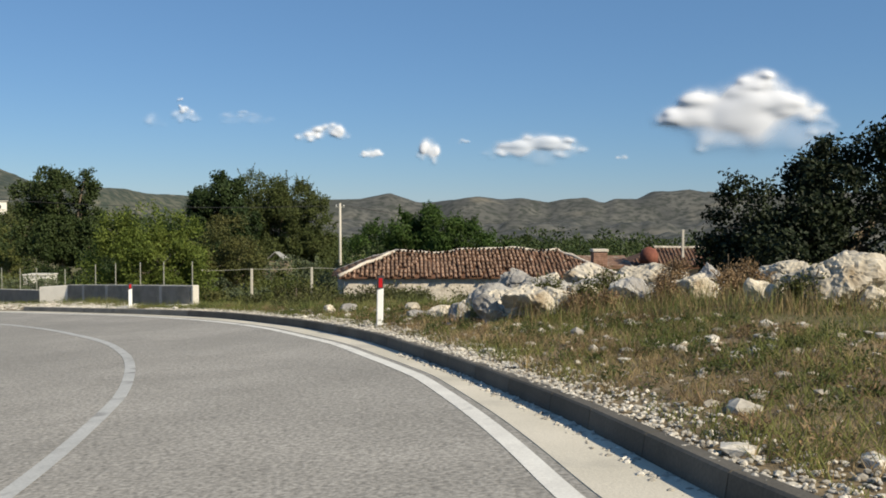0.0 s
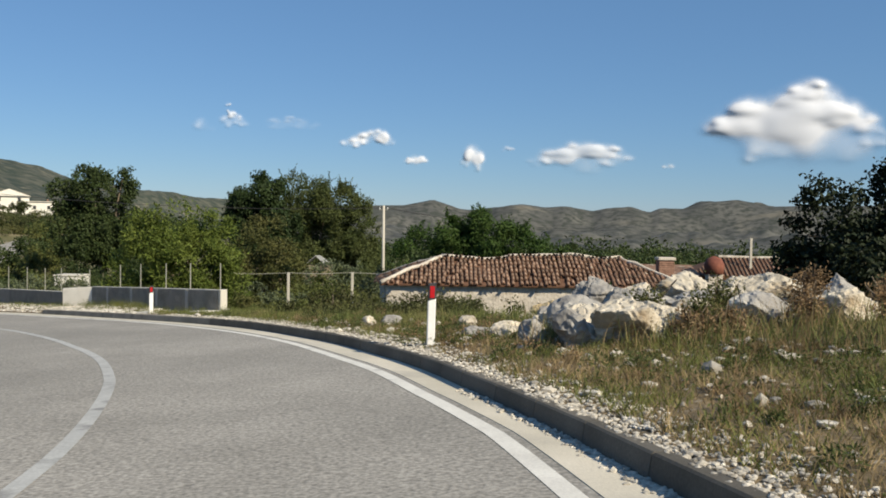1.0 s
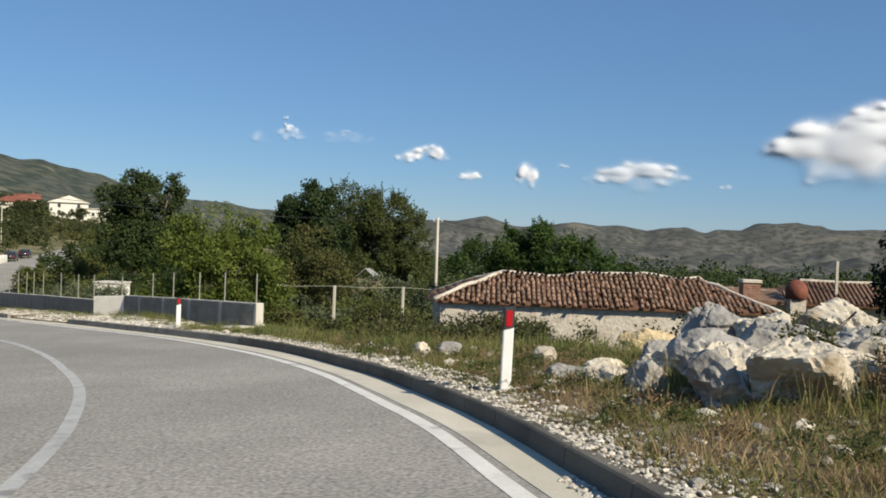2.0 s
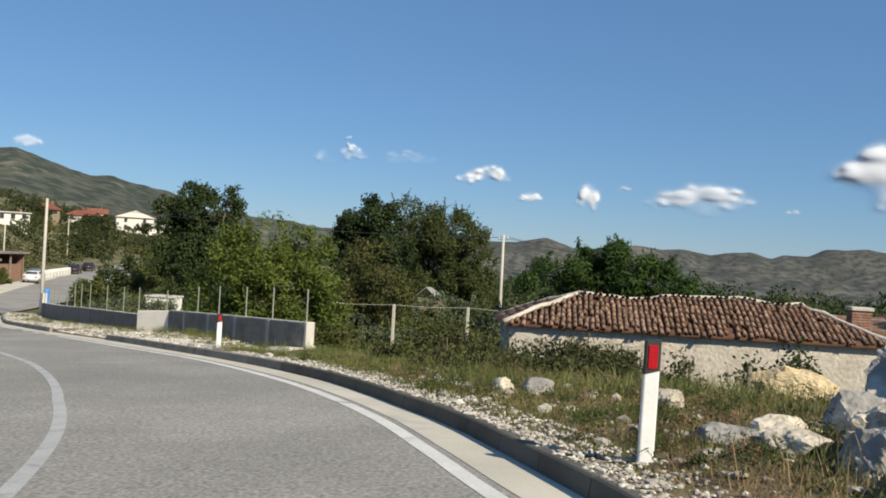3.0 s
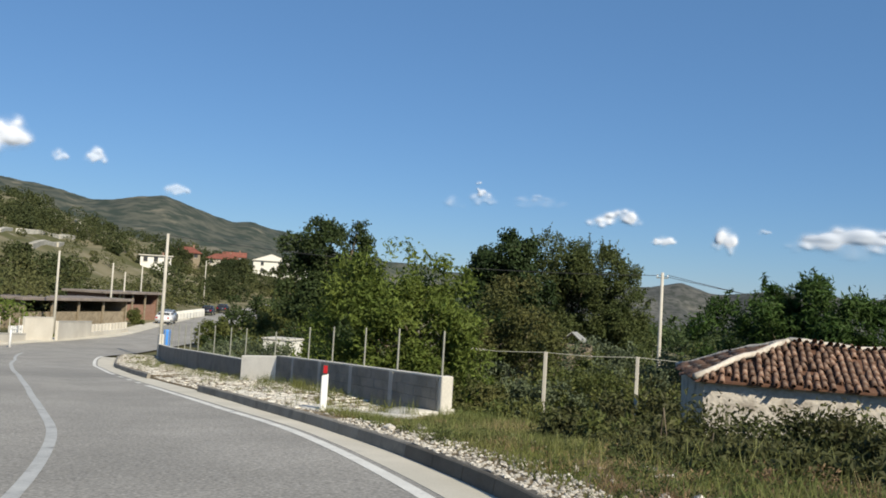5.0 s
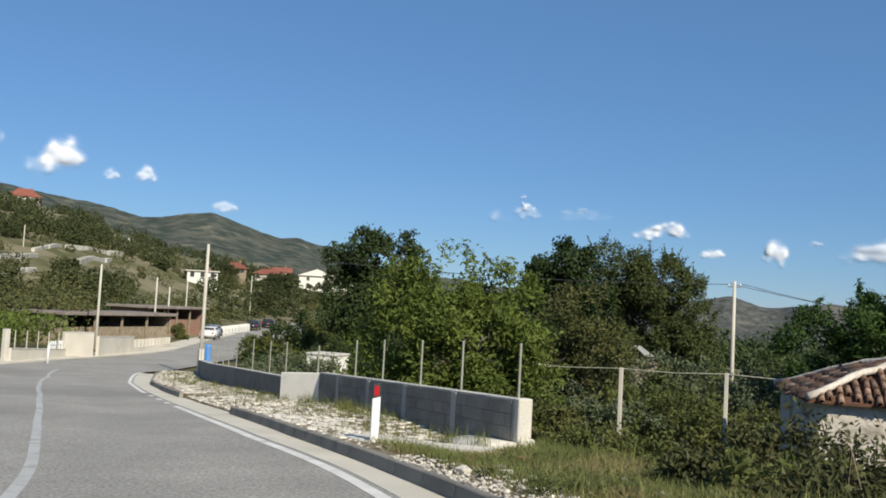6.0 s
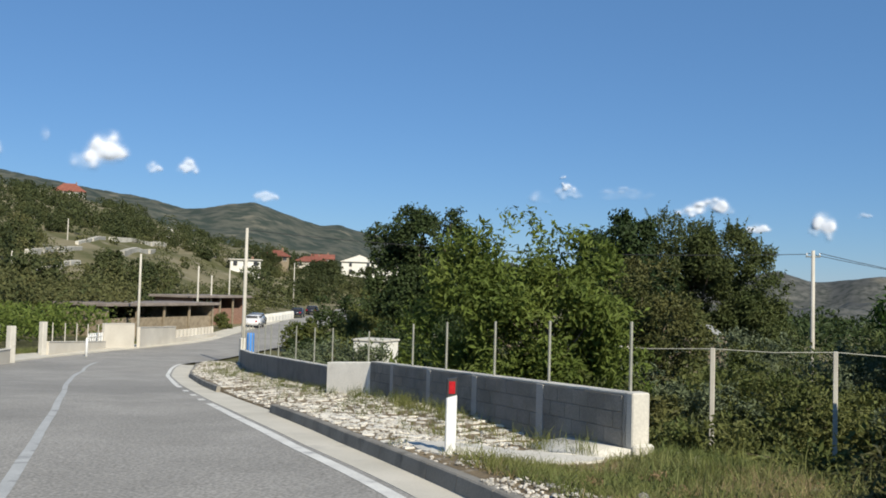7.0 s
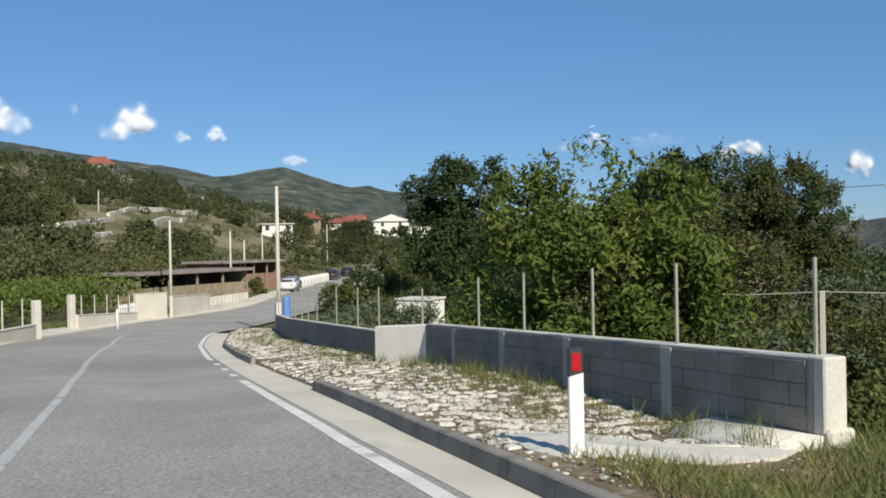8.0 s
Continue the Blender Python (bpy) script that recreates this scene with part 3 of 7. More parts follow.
garden_wall = tagged(empty("garden_wall"), "low grey concrete block wall with pale end pillar", "wall", kind="structure")
for k in range(len(WALL_LINE) - 1):
    a, b = WALL_LINE[k], WALL_LINE[k + 1]
    if k == PANEL:
        part("cast_panel", bm_mesh("cast_panel", oriented_box(PANEL_A, PANEL_B, WALL_FOOT[k] - 0.5, WALL_FOOT[k + 1] - 0.5, WALL_TOP[k] + 0.0, WALL_TOP[k] - 0.14, 0.26, 0.012), M_PANEL), garden_wall, "whitewashed cast concrete panel")
        continue
    drop = 0.17 if k > PANEL else 0.0
    part("wall_core", bm_mesh("wall_core", oriented_box(a, b, WALL_FOOT[k] - 0.6, WALL_FOOT[k + 1] - 0.6, WALL_TOP[k] - drop - 0.03, WALL_TOP[k + 1] - drop - 0.03, 0.2), M_BLOCK), garden_wall)
    part("coping", bm_mesh("coping", oriented_box(a, b, WALL_TOP[k] - drop - 0.028, WALL_TOP[k + 1] - drop - 0.028, WALL_TOP[k] - drop, WALL_TOP[k + 1] - drop, 0.215, 0.006), M_CAST), garden_wall, "pale mortar coping")
p0, p1 = np.array(WALL_LINE[0]), np.array(WALL_LINE[1])
dw = (p0 - p1) / np.linalg.norm(p0 - p1)
pil = oriented_box(p0 + dw * 0.12, p0 - dw * 0.08, -2.4, -2.4, -0.69, -0.69, 0.24, 0.015)
part("end_pillar", bm_mesh("end_pillar", pil, M_CAST), garden_wall, "pale cast concrete end pillar")
part("pillar_base", bm_mesh("pillar_base", oriented_box(p0 + dw * 0.17, p0 - dw * 0.1, -2.4, -2.4, -1.28, -1.31, 0.29, 0.03), M_CAST), garden_wall, "rough concrete base of the end pillar")


# ---- marker posts ----
def delineator(x, y, z, h, turn, lean=0.0):
    ob = tagged(empty("delineator_post", pose(x, y, z, 0, lean, turn)), "white plastic roadside marker post with red reflector", "marker post", "roadside marker posts")
    prof = [(-0.062, -0.02), (-0.05, -0.042), (0.05, -0.042), (0.062, -0.02), (0.045, 0.035), (-0.045, 0.035)]

    def prism(z0, z1a, z1b, grow=0.0):
        bm = bmesh.new()
        lo = [bm.verts.new((px * (1 + grow), py * (1 + grow), z0(px) if callable(z0) else z0)) for px, py in prof]
        hi = [bm.verts.new((px * (1 + grow), py * (1 + grow), z1a + (z1b - z1a) * (px + 0.062) / 0.124)) for px, py in prof]
        n = len(prof)
        for k in range(n):
            bm.faces.new((lo[k], lo[(k + 1) % n], hi[(k + 1) % n], hi[k]))
        bm.faces.new(lo[::-1])
        bm.faces.new(hi)
        bmesh.ops.bevel(bm, geom=[e for e in bm.edges if abs((e.verts[0].co - e.verts[1].co).z) > 0.1], offset=0.006, segments=1, affect="EDGES")
        return bm
    zb = h * 0.745
    part("body", bm_mesh("body", prism(-0.3, zb - 0.02, zb + 0.015), M_WHITE), ob)
    part("head", bm_mesh("head", prism(lambda px: zb - 0.02 + 0.035 * (px + 0.062) / 0.124, h - 0.02, h, 0.02), M_BLACK), ob, "black head of the marker post")
    part("reflector", bm_mesh("reflector", box_bm(-0.034, -0.052, zb + 0.025, 0.034, -0.04, h - 0.045, 0.003), M_RED), ob, "red reflector")
    return ob


delineator(-1.1, 16.83, -0.32, 0.95, 10, 1.0)
delineator(-10.3, 30.38, -1.29, 0.80, 28)


# ---- leaves and trees ----
def leaves(name, pos, length, width, material, rng, up=0.35, fold=0.25, out=None, face=None):
    """One mesh of many small folded leaves at pos; face turns their upper sides outwards."""
    n = len(pos)
    d = rng.normal(size=(n, 3))
    if out is not None:
        d = d * 0.8 + out
    d[:, 2] -= 0.15
    d /= np.linalg.norm(d, axis=1)[:, None]
    nr = rng.normal(size=(n, 3))
    if face is not None:
        nr = nr * 0.55 + face * 1.2
        nr[:, 2] += up
    else:
        nr[:, 2] = np.abs(nr[:, 2]) + up * 2
    side = np.cross(d, nr)
    side /= np.linalg.norm(side, axis=1)[:, None] + 1e-9
    nrm = np.cross(side, d)
    l = length * rng.uniform(0.6, 1.3, (n, 1))
    w = width * rng.uniform(0.7, 1.3, (n, 1))
    v = np.empty((n, 4, 3))
    v[:, 0] = pos - d * l / 2
    v[:, 1] = pos + side * w / 2 + nrm * w * fold
    v[:, 2] = pos + d * l / 2
    v[:, 3] = pos - side * w / 2 + nrm * w * fold
    i = np.arange(n)[:, None] * 4
    f = np.concatenate([i + np.array([[0, 1, 2]]), i + np.array([[0, 2, 3]])], 1).reshape(-1, 3)
    return mesh_np(name, v.reshape(-1, 3), f, material)


def crown_points(rng, blobs, n, clump=0.35, shell=0.55, per=40, lumps=16):
    """Leaf places in twigs of per leaves, gathered in rounded lumps over the skins of some ellipsoids (x, y, z, rx, ry, rz)."""
    vol = np.array([b[3] * b[4] + b[4] * b[5] for b in blobs])
    out, dirs = [], []
    for b, share in zip(blobs, vol / vol.sum()):
        rad = np.array(b[3:6])
        k = max(lumps, int(n * share / per))
        u = rng.normal(size=(lumps, 3))
        u /= np.linalg.norm(u, axis=1)[:, None]
        c = u * rad * rng.uniform(shell + 0.2, 0.96, (lumps, 1)) + np.array(b[:3])
        lr = rng.uniform(0.3, 0.55, lumps) * rad.min()
        w = rng.integers(0, lumps, k)
        v = rng.normal(size=(k, 3)) + u[w] * 0.9
        v[:, 2] += 0.25
        v /= np.linalg.norm(v, axis=1)[:, None]
        tw = c[w] + v * (lr[w] * rng.uniform(0.55, 1.12, k))[:, None]
        jit = rng.normal(size=(k * per, 3)).clip(-1.7, 1.7) * clump * 0.55 * rng.uniform(0.6, 1.2, (k, 1)).repeat(per, 0)
        out.append(np.repeat(tw, per, 0) + jit)
        dd = np.repeat(v, per, 0) + jit / (clump + 1e-6) * 0.45
        dirs.append(dd / np.linalg.norm(dd, axis=1)[:, None])
    return np.concatenate(out), np.concatenate(dirs)


def tree(name, label, base, blobs, n, leaf, wid, material, seed, trunk_r=0.16, clump=0.35, shell=0.55, per=40, limbs=9, group="", up=0.35, sprays=0, spray_len=0.6):
    rng = np.random.default_rng(seed)
    ob = tagged(empty(name, pose(*base)), label, "bush" if name == "bush" else "tree", group)
    pts, dirs = crown_points(rng, blobs, n, clump, shell, per)
    top = np.array(max(blobs, key=lambda b: b[2])[:3])
    bm = tube([(0, 0, -0.4), (0.03, 0.02, top[2] * 0.3), tuple(top * 0.6), tuple(top)], [trunk_r * 1.3, trunk_r, trunk_r * 0.6, trunk_r * 0.2], 7)
    for k in range(limbs):
        e = pts[rng.integers(len(pts))]
        s = top * rng.uniform(0.25, 0.7)
        md = (s + e) / 2 + rng.normal(size=3) * 0.15 + np.array((0, 0, 0.2))
        tube([tuple(s), tuple(md), tuple(e)], [trunk_r * 0.45, trunk_r * 0.25, trunk_r * 0.07], 5, bm)
    part("trunk", bm_mesh("trunk", bm, M_BARK, True), ob)
    if sprays:                                         # shoots that stand out of the crown
        hi = np.argsort(-(pts[:, 2] + rng.normal(0, 0.8, len(pts))))[:max(60, len(pts) // 4)]
        pick = pts[rng.choice(hi, sprays)]
        more, md = [], []
        for q in pick:
            d = np.array((rng.normal(0, 0.5), rng.normal(0, 0.5), 1.0))
            d /= np.linalg.norm(d)
            n_s = int(rng.integers(12, 22))
            for t in np.linspace(0, 1, n_s):
                more.append(q + d * t * spray_len * rng.uniform(0.8, 1.2) + rng.normal(0, leaf * 0.22 * (1.2 - t), 3))
                md.append(d)
        pts, dirs = np.concatenate([pts, np.array(more)]), np.concatenate([dirs, np.array(md)])
    part("crown", leaves("crown", pts, leaf, wid, material, rng, up=up, out=dirs * 0.5, face=dirs), ob)
    return ob


# trees behind the wall and the garden, big ones first
tree("walnut_tree", "bright green young walnut tree behind the wall", (-13.6, 41.7, -4.0),
     [(1.2, 0, 4.9, 0.9, 0.9, 1.15), (-1.2, 0.2, 4.7, 0.9, 0.9, 1.1), (-0.1, 0.3, 4.75, 1.25, 1.1, 1.2), (0.3, -0.3, 3.9, 1.5, 1.2, 1.2), (1.9, 0.3, 4.1, 1.0, 1.0, 1.2), (-1.7, 0.3, 3.5, 1.0, 1.0, 1.2), (0.2, 0, 3.0, 2.1, 1.7, 1.2), (2.0, 0, 2.6, 1.2, 1.2, 1.2), (-1.0, 0, 1.9, 1.8, 1.4, 1.0), (1.2, 0, 1.6, 1.8, 1.4, 1.0)], 34000, 0.185, 0.07, M_LEAF_BRIGHT, 11, 0.14, 0.3, 0.3, 12, limbs=18, sprays=34, spray_len=0.35)
tree("oak_tree", "dark green broad oak tree in the garden", (-18.4, 75.0, -5.4),
     [(0, 0, 8.7, 1.9, 2.0, 1.9), (-0.6, 0.5, 7.2, 2.0, 2.2, 2.0), (0.8, 0, 6.6, 2.2, 2.0, 2.4), (0.3, 0, 4.4, 2.4, 2.4, 2.2)], 34000, 0.24, 0.16, M_LEAF_DARK, 12, 0.3, 0.4, 0.3, 30)
tree("acacia_tree", "feathery olive-green acacia tree in the garden", (-14.2, 79.0, -5.9),
     [(-0.9, 0, 8.9, 2.6, 2.6, 2.2), (1.4, 0, 8.2, 2.6, 2.6, 2.1), (-2.0, 0, 6.6, 2.4, 2.6, 2.4), (3.2, 0, 6.3, 2.3, 2.4, 2.3), (0.6, 0, 5.4, 4.4, 3.4, 2.4), (2.6, 0, 3.6, 3.4, 3, 2.0), (-1.6, 0, 3.4, 3.0, 3, 2.0)], 60000, 0.27, 0.1, M_LEAF_OLIVE, 13, 0.3, 0.42, 0.3, 30, sprays=190, spray_len=0.9)
tree("poplar_tree", "dark green tall tree beyond the garden", (-31.4, 75.0, -5.7),
     [(-0.9, 0, 8.6, 2.2, 2.2, 2.2), (1.9, 0.3, 9.4, 1.0, 1.0, 1.9), (-1.9, 0, 6.6, 1.6, 2, 2.4), (0.4, 0, 6.4, 2.6, 2.4, 2.4), (2.2, 0, 5.6, 1.8, 2, 2.4), (0, 0, 3.6, 3.4, 2.8, 2.6)], 44000, 0.25, 0.15, M_LEAF_DARK2, 14, 0.3, 0.42, 0.3, 30)
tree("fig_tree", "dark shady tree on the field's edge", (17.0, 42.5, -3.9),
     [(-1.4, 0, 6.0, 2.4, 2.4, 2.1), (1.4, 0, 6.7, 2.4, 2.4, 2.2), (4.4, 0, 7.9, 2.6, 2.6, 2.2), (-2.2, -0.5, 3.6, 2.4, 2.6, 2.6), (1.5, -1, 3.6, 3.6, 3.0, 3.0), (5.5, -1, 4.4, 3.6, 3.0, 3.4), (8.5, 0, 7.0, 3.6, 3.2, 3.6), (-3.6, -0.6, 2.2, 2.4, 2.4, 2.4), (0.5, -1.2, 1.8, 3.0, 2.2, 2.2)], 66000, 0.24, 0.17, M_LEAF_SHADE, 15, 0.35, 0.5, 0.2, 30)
tree("cane_thicket", "thicket of tall green cane behind the farmhouse", (-0.6, 54.0, -4.3),
     [(-0.5, 0, 4.6, 2.6, 2.0, 1.6), (-2.4, 0, 3.8, 2.2, 2, 1.6), (1.8, 0, 4.2, 2.2, 2, 1.4), (3.2, 0, 3.4, 1.6, 1.6, 1.4), (0, 0, 2.6, 4.4, 2, 2.0)], 32000, 0.3, 0.075, M_LEAF_CANE, 16, 0.06, 0.34, 0.3, 24, up=0.0, sprays=50, spray_len=0.45)
tree("plum_tree", "small olive-brown plum tree in the garden", (-13.1, 55.0, -4.2),
     [(0, 0, 4.6, 1.5, 1.5, 1.3), (-0.9, 0, 3.4, 1.6, 1.5, 1.5), (1.1, 0, 3.2, 1.7, 1.5, 1.5), (0, 0, 1.8, 2.6, 1.8, 1.4)], 15000, 0.17, 0.085, M_LEAF_BROWN, 17, 0.1, 0.3, 0.3, 20)


def bush(x, y, z, w, h, n, leaf, material, seed, label="green bramble bush in the garden", d=None):
    d = d or w * 0.8
    rng = np.random.default_rng(seed)
    blobs = [(rng.uniform(-0.45, 0.45) * w, rng.uniform(-0.4, 0.4) * d, h * rng.uniform(0.35, 0.62), w * rng.uniform(0.35, 0.55), d * rng.uniform(0.35, 0.55), h * rng.uniform(0.32, 0.42)) for _ in range(4)]
    return tree("bush", label, (x, y, z), blobs, n, leaf, leaf * 0.45, material, seed, 0.035, 0.16 * max(1, h / 1.6), 0.3, 24, 5, group="bushes in the garden")


# brambles before the farmhouse, then the garden behind
for k, (x, y, w, h, n, leaf, M) in enumerate([
        (-4.7, 35.4, 1.6, 1.75, 4200, 0.1, M_LEAF_SHRUB), (-3.0, 34.4, 1.5, 2.2, 4200, 0.1, M_LEAF_SHRUB), (-1.7, 34.3, 1.6, 2.45, 4200, 0.1, M_LEAF_SHRUB), (-0.3, 36.2, 1.6, 1.7, 3800, 0.1, M_LEAF_SHRUB),
        (1.2, 36.6, 1.5, 1.5, 3000, 0.1, M_LEAF_SHRUB), (-6.3, 36.0, 1.3, 1.3, 4000, 0.1, M_LEAF_SHRUB), (-5.6, 34.2, 1.3, 1.3, 3000, 0.09, M_LEAF_SHRUB), (-4.0, 33.2, 1.3, 1.2, 2600, 0.09, M_LEAF_SHRUB), (-2.4, 33.4, 1.2, 1.1, 2400, 0.09, M_LEAF_SHRUB),
        (-7.8, 38.6, 1.4, 1.35, 3800, 0.11, M_LEAF_SHRUB), (-9.0, 37.4, 1.6, 1.9, 3600, 0.11, M_LEAF_SHRUB), (-7.9, 36.2, 1.3, 1.5, 3000, 0.1, M_LEAF_SHRUB), (-10.6, 39.0, 1.6, 2.0, 3600, 0.12, M_LEAF_BROWN), (-11.2, 41.2, 1.5, 2.2, 3600, 0.13, M_LEAF_SHRUB),
        (-8.4, 42.8, 1.5, 1.4, 3400, 0.12, M_LEAF_SHRUB), (-6.6, 42.4, 1.3, 1.0, 3000, 0.12, M_LEAF_SHRUB), (-10.3, 46.8, 1.8, 2.2, 3000, 0.14, M_LEAF_GREY), (-7.6, 48.0, 2.0, 2.2, 3200, 0.14, M_LEAF_SHRUB), (-4.8, 48.2, 1.9, 2.0, 3000, 0.14, M_LEAF_GREY),
        (-14.6, 47.5, 2.4, 2.4, 3400, 0.15, M_LEAF_SHRUB), (-9.6, 53.5, 2.4, 2.6, 3200, 0.16, M_LEAF_SHRUB), (-6.2, 55.5, 2.5, 2.6, 3200, 0.16, M_LEAF_GREY), (-17.6, 46.2, 2.0, 2.4, 3400, 0.15, M_LEAF_DARK2), (-19.6, 50.5, 2.4, 3.0, 3600, 0.16, M_LEAF_DARK2),
        (-22.6, 50.3, 1.4, 2.3, 3000, 0.13, M_LEAF_GREY), (-26.6, 52.6, 1.5, 2.0, 3000, 0.13, M_LEAF_GREY), (-25.4, 58.0, 1.9, 3.0, 3200, 0.16, M_LEAF_DARK2), (-29.5, 59.5, 1.8, 2.2, 2600, 0.15, M_LEAF_GREY), (-5.4, 60.0, 3.0, 3.2, 3000, 0.2, M_LEAF_OLIVE),
        (-9.8, 62.0, 3.0, 3.0, 3000, 0.2, M_LEAF_GREY), (-23.0, 64.0, 3.0, 3.6, 3200, 0.2, M_LEAF_DARK2), (-5.8, 52.0, 1.6, 1.8, 2200, 0.15, M_LEAF_SHRUB), (-2.0, 66.0, 3.4, 3.2, 3000, 0.22, M_LEAF_OLIVE), (9.5, 52.0, 2.6, 2.6, 2600, 0.18, M_LEAF_SHRUB), (10.4, 44.5, 1.6, 2.4, 2400, 0.14, M_LEAF_SHRUB), (4.8, 35.8, 1.0, 1.5, 1800, 0.11, M_LEAF_DARK2), (-2.8, 30.6, 1.1, 1.0, 2400, 0.12, M_LEAF_SHRUB), (-4.6, 31.4, 1.2, 1.1, 2600, 0.12, M_LEAF_SHRUB), (-0.8, 31.6, 1.2, 1.2, 2600, 0.12, M_LEAF_SHRUB), (-6.4, 33.4, 1.2, 1.3, 2600, 0.12, M_LEAF_SHRUB), (-6.4, 32.6, 1.4, 2.1, 2600, 0.1, M_LEAF_SHRUB), (-5.3, 31.7, 1.5, 2.2, 2600, 0.1, M_LEAF_SHRUB), (-4.4, 30.7, 1.4, 2.2, 2600, 0.1, M_LEAF_SHRUB), (-3.9, 29.7, 1.3, 2.0, 2600, 0.1, M_LEAF_SHRUB), (-4.8, 28.9, 1.1, 1.2, 2600, 0.1, M_LEAF_SHRUB)]):
    bush(x, y, ground_z(x, y) - 0.1, w * 1.15, h * (1.15 if k < 16 else 1.12), int(n * 1.35), leaf * (1.3 if k < 16 else 1.15), M, 100 + k)


# dark brambles between the bank and the farmhouse wall, by the height of their tops
for k, (x, y, top, w) in enumerate(((-5.6, 30.6, -0.75, 1.1), (-4.8, 31.4, -0.6, 1.3), (-3.8, 32.0, -0.85, 1.4), (-2.5, 32.5, -0.85, 1.4), (-1.3, 32.5, -0.9, 1.4), (-0.4, 31.5, -1.1, 1.2), (-2.8, 29.0, -1.05, 0.9), (-1.7, 29.4, -1.15, 0.9), (0.4, 33.6, -1.3, 1.1),
                                (-4.6, 27.7, -0.8, 1.0), (-3.6, 27.1, -0.8, 1.1), (-2.6, 26.5, -0.75, 1.1), (-1.7, 26.1, -0.75, 1.1), (-3.2, 28.6, -0.8, 1.2), (-2.0, 27.9, -0.75, 1.2), (-1.0, 27.3, -0.85, 1.1), (-4.5, 29.3, -0.75, 1.2), (-5.6, 29.4, -1.0, 1.0), (-4.2, 26.2, -0.75, 0.75), (-3.4, 25.8, -0.7, 0.8), (-2.6, 25.4, -0.65, 0.8), (-1.8, 25.1, -0.65, 0.8))):
    z = ground_z(x, y) - 0.1
    bush(x, y, z, w, max(0.45, (top - z) * (1.18 if k < 9 else 1.08)), 5800, 0.12, M_LEAF_BRAMBLE, 500 + k, "dark brown-green bramble thicket by the farmhouse")


# ---- boulders ----
def boulder(x, y, z, sx, sy, sz, seed, grey=False, turn=0, label="", stone=None):
    """A broken block: a ball cut by flat cleavage planes, then roughened at three scales."""
    rng = np.random.default_rng(seed)
    bm = bmesh.new()
    bmesh.ops.create_icosphere(bm, subdivisions=4 if max(sx, sz) < 0.45 else 5, radius=1.0)
    u = np.array([v.co[:] for v in bm.verts])
    u /= np.linalg.norm(u, axis=1)[:, None]
    nrm = rng.normal(size=(14, 3))
    nrm /= np.linalg.norm(nrm, axis=1)[:, None]
    off = rng.uniform(0.55, 0.9, 14)
    r = np.min(np.where(u @ nrm.T > 0.05, off / np.maximum(u @ nrm.T, 0.05), 9.0), axis=1).clip(0.4, 1.08)
    size = min(sx, sy, sz)
    for v, d, k in zip(bm.verts, u, r):
        q = Vector(d * k * np.array((sx, sy, sz)) * 1.1)
        p = q * (1.5 / size ** 0.5) + Vector((seed * 1.7, 0, 0))
        warp = p + Vector((noise.noise(p * 0.8), noise.noise(p * 0.8 + Vector((5, 0, 0))), 0)) * 0.7
        crack = math.exp(-(noise.noise(warp * 1.25) / 0.055) ** 2) + 0.6 * math.exp(-(noise.noise(warp * 2.3 + Vector((3, 0, 0))) / 0.06) ** 2)
        ledge = round(noise.noise(warp * 0.9 + Vector((0, 8, 0))) * 5) / 5          # broken ledges
        q += Vector(d) * size * (noise.fractal(p, 0.9, 2.1, 5) * 0.08 + ledge * 0.3 - crack * 0.1 + noise.noise(p * 8) * 0.03)
        v.co = q
    me = bm_mesh("boulder", bm, stone or (M_BOULDER_GREY if grey else M_BOULDER))
    ob = new("boulder", me)
    ob.matrix_world = pose(x, y, z, 0, 0, turn)
    return tagged(ob, label or ("grey weathered limestone boulder, toned down for shade" if grey else "pale cream limestone boulder"), "boulder", "boulders along the verge")


def on_verge(x, y):
    d = np.hypot(ED[:, 0] - x, ED[:, 1] - y)
    i = int(np.argmin(d))
    off = float((x - ED[i, 0]) * ACROSS[i, 0] + (y - ED[i, 1]) * ACROSS[i, 1]) - SHIFT[i]
    return verge_z(i, off) if off < GAPS[i] - 0.4 else ground_z(x, y)


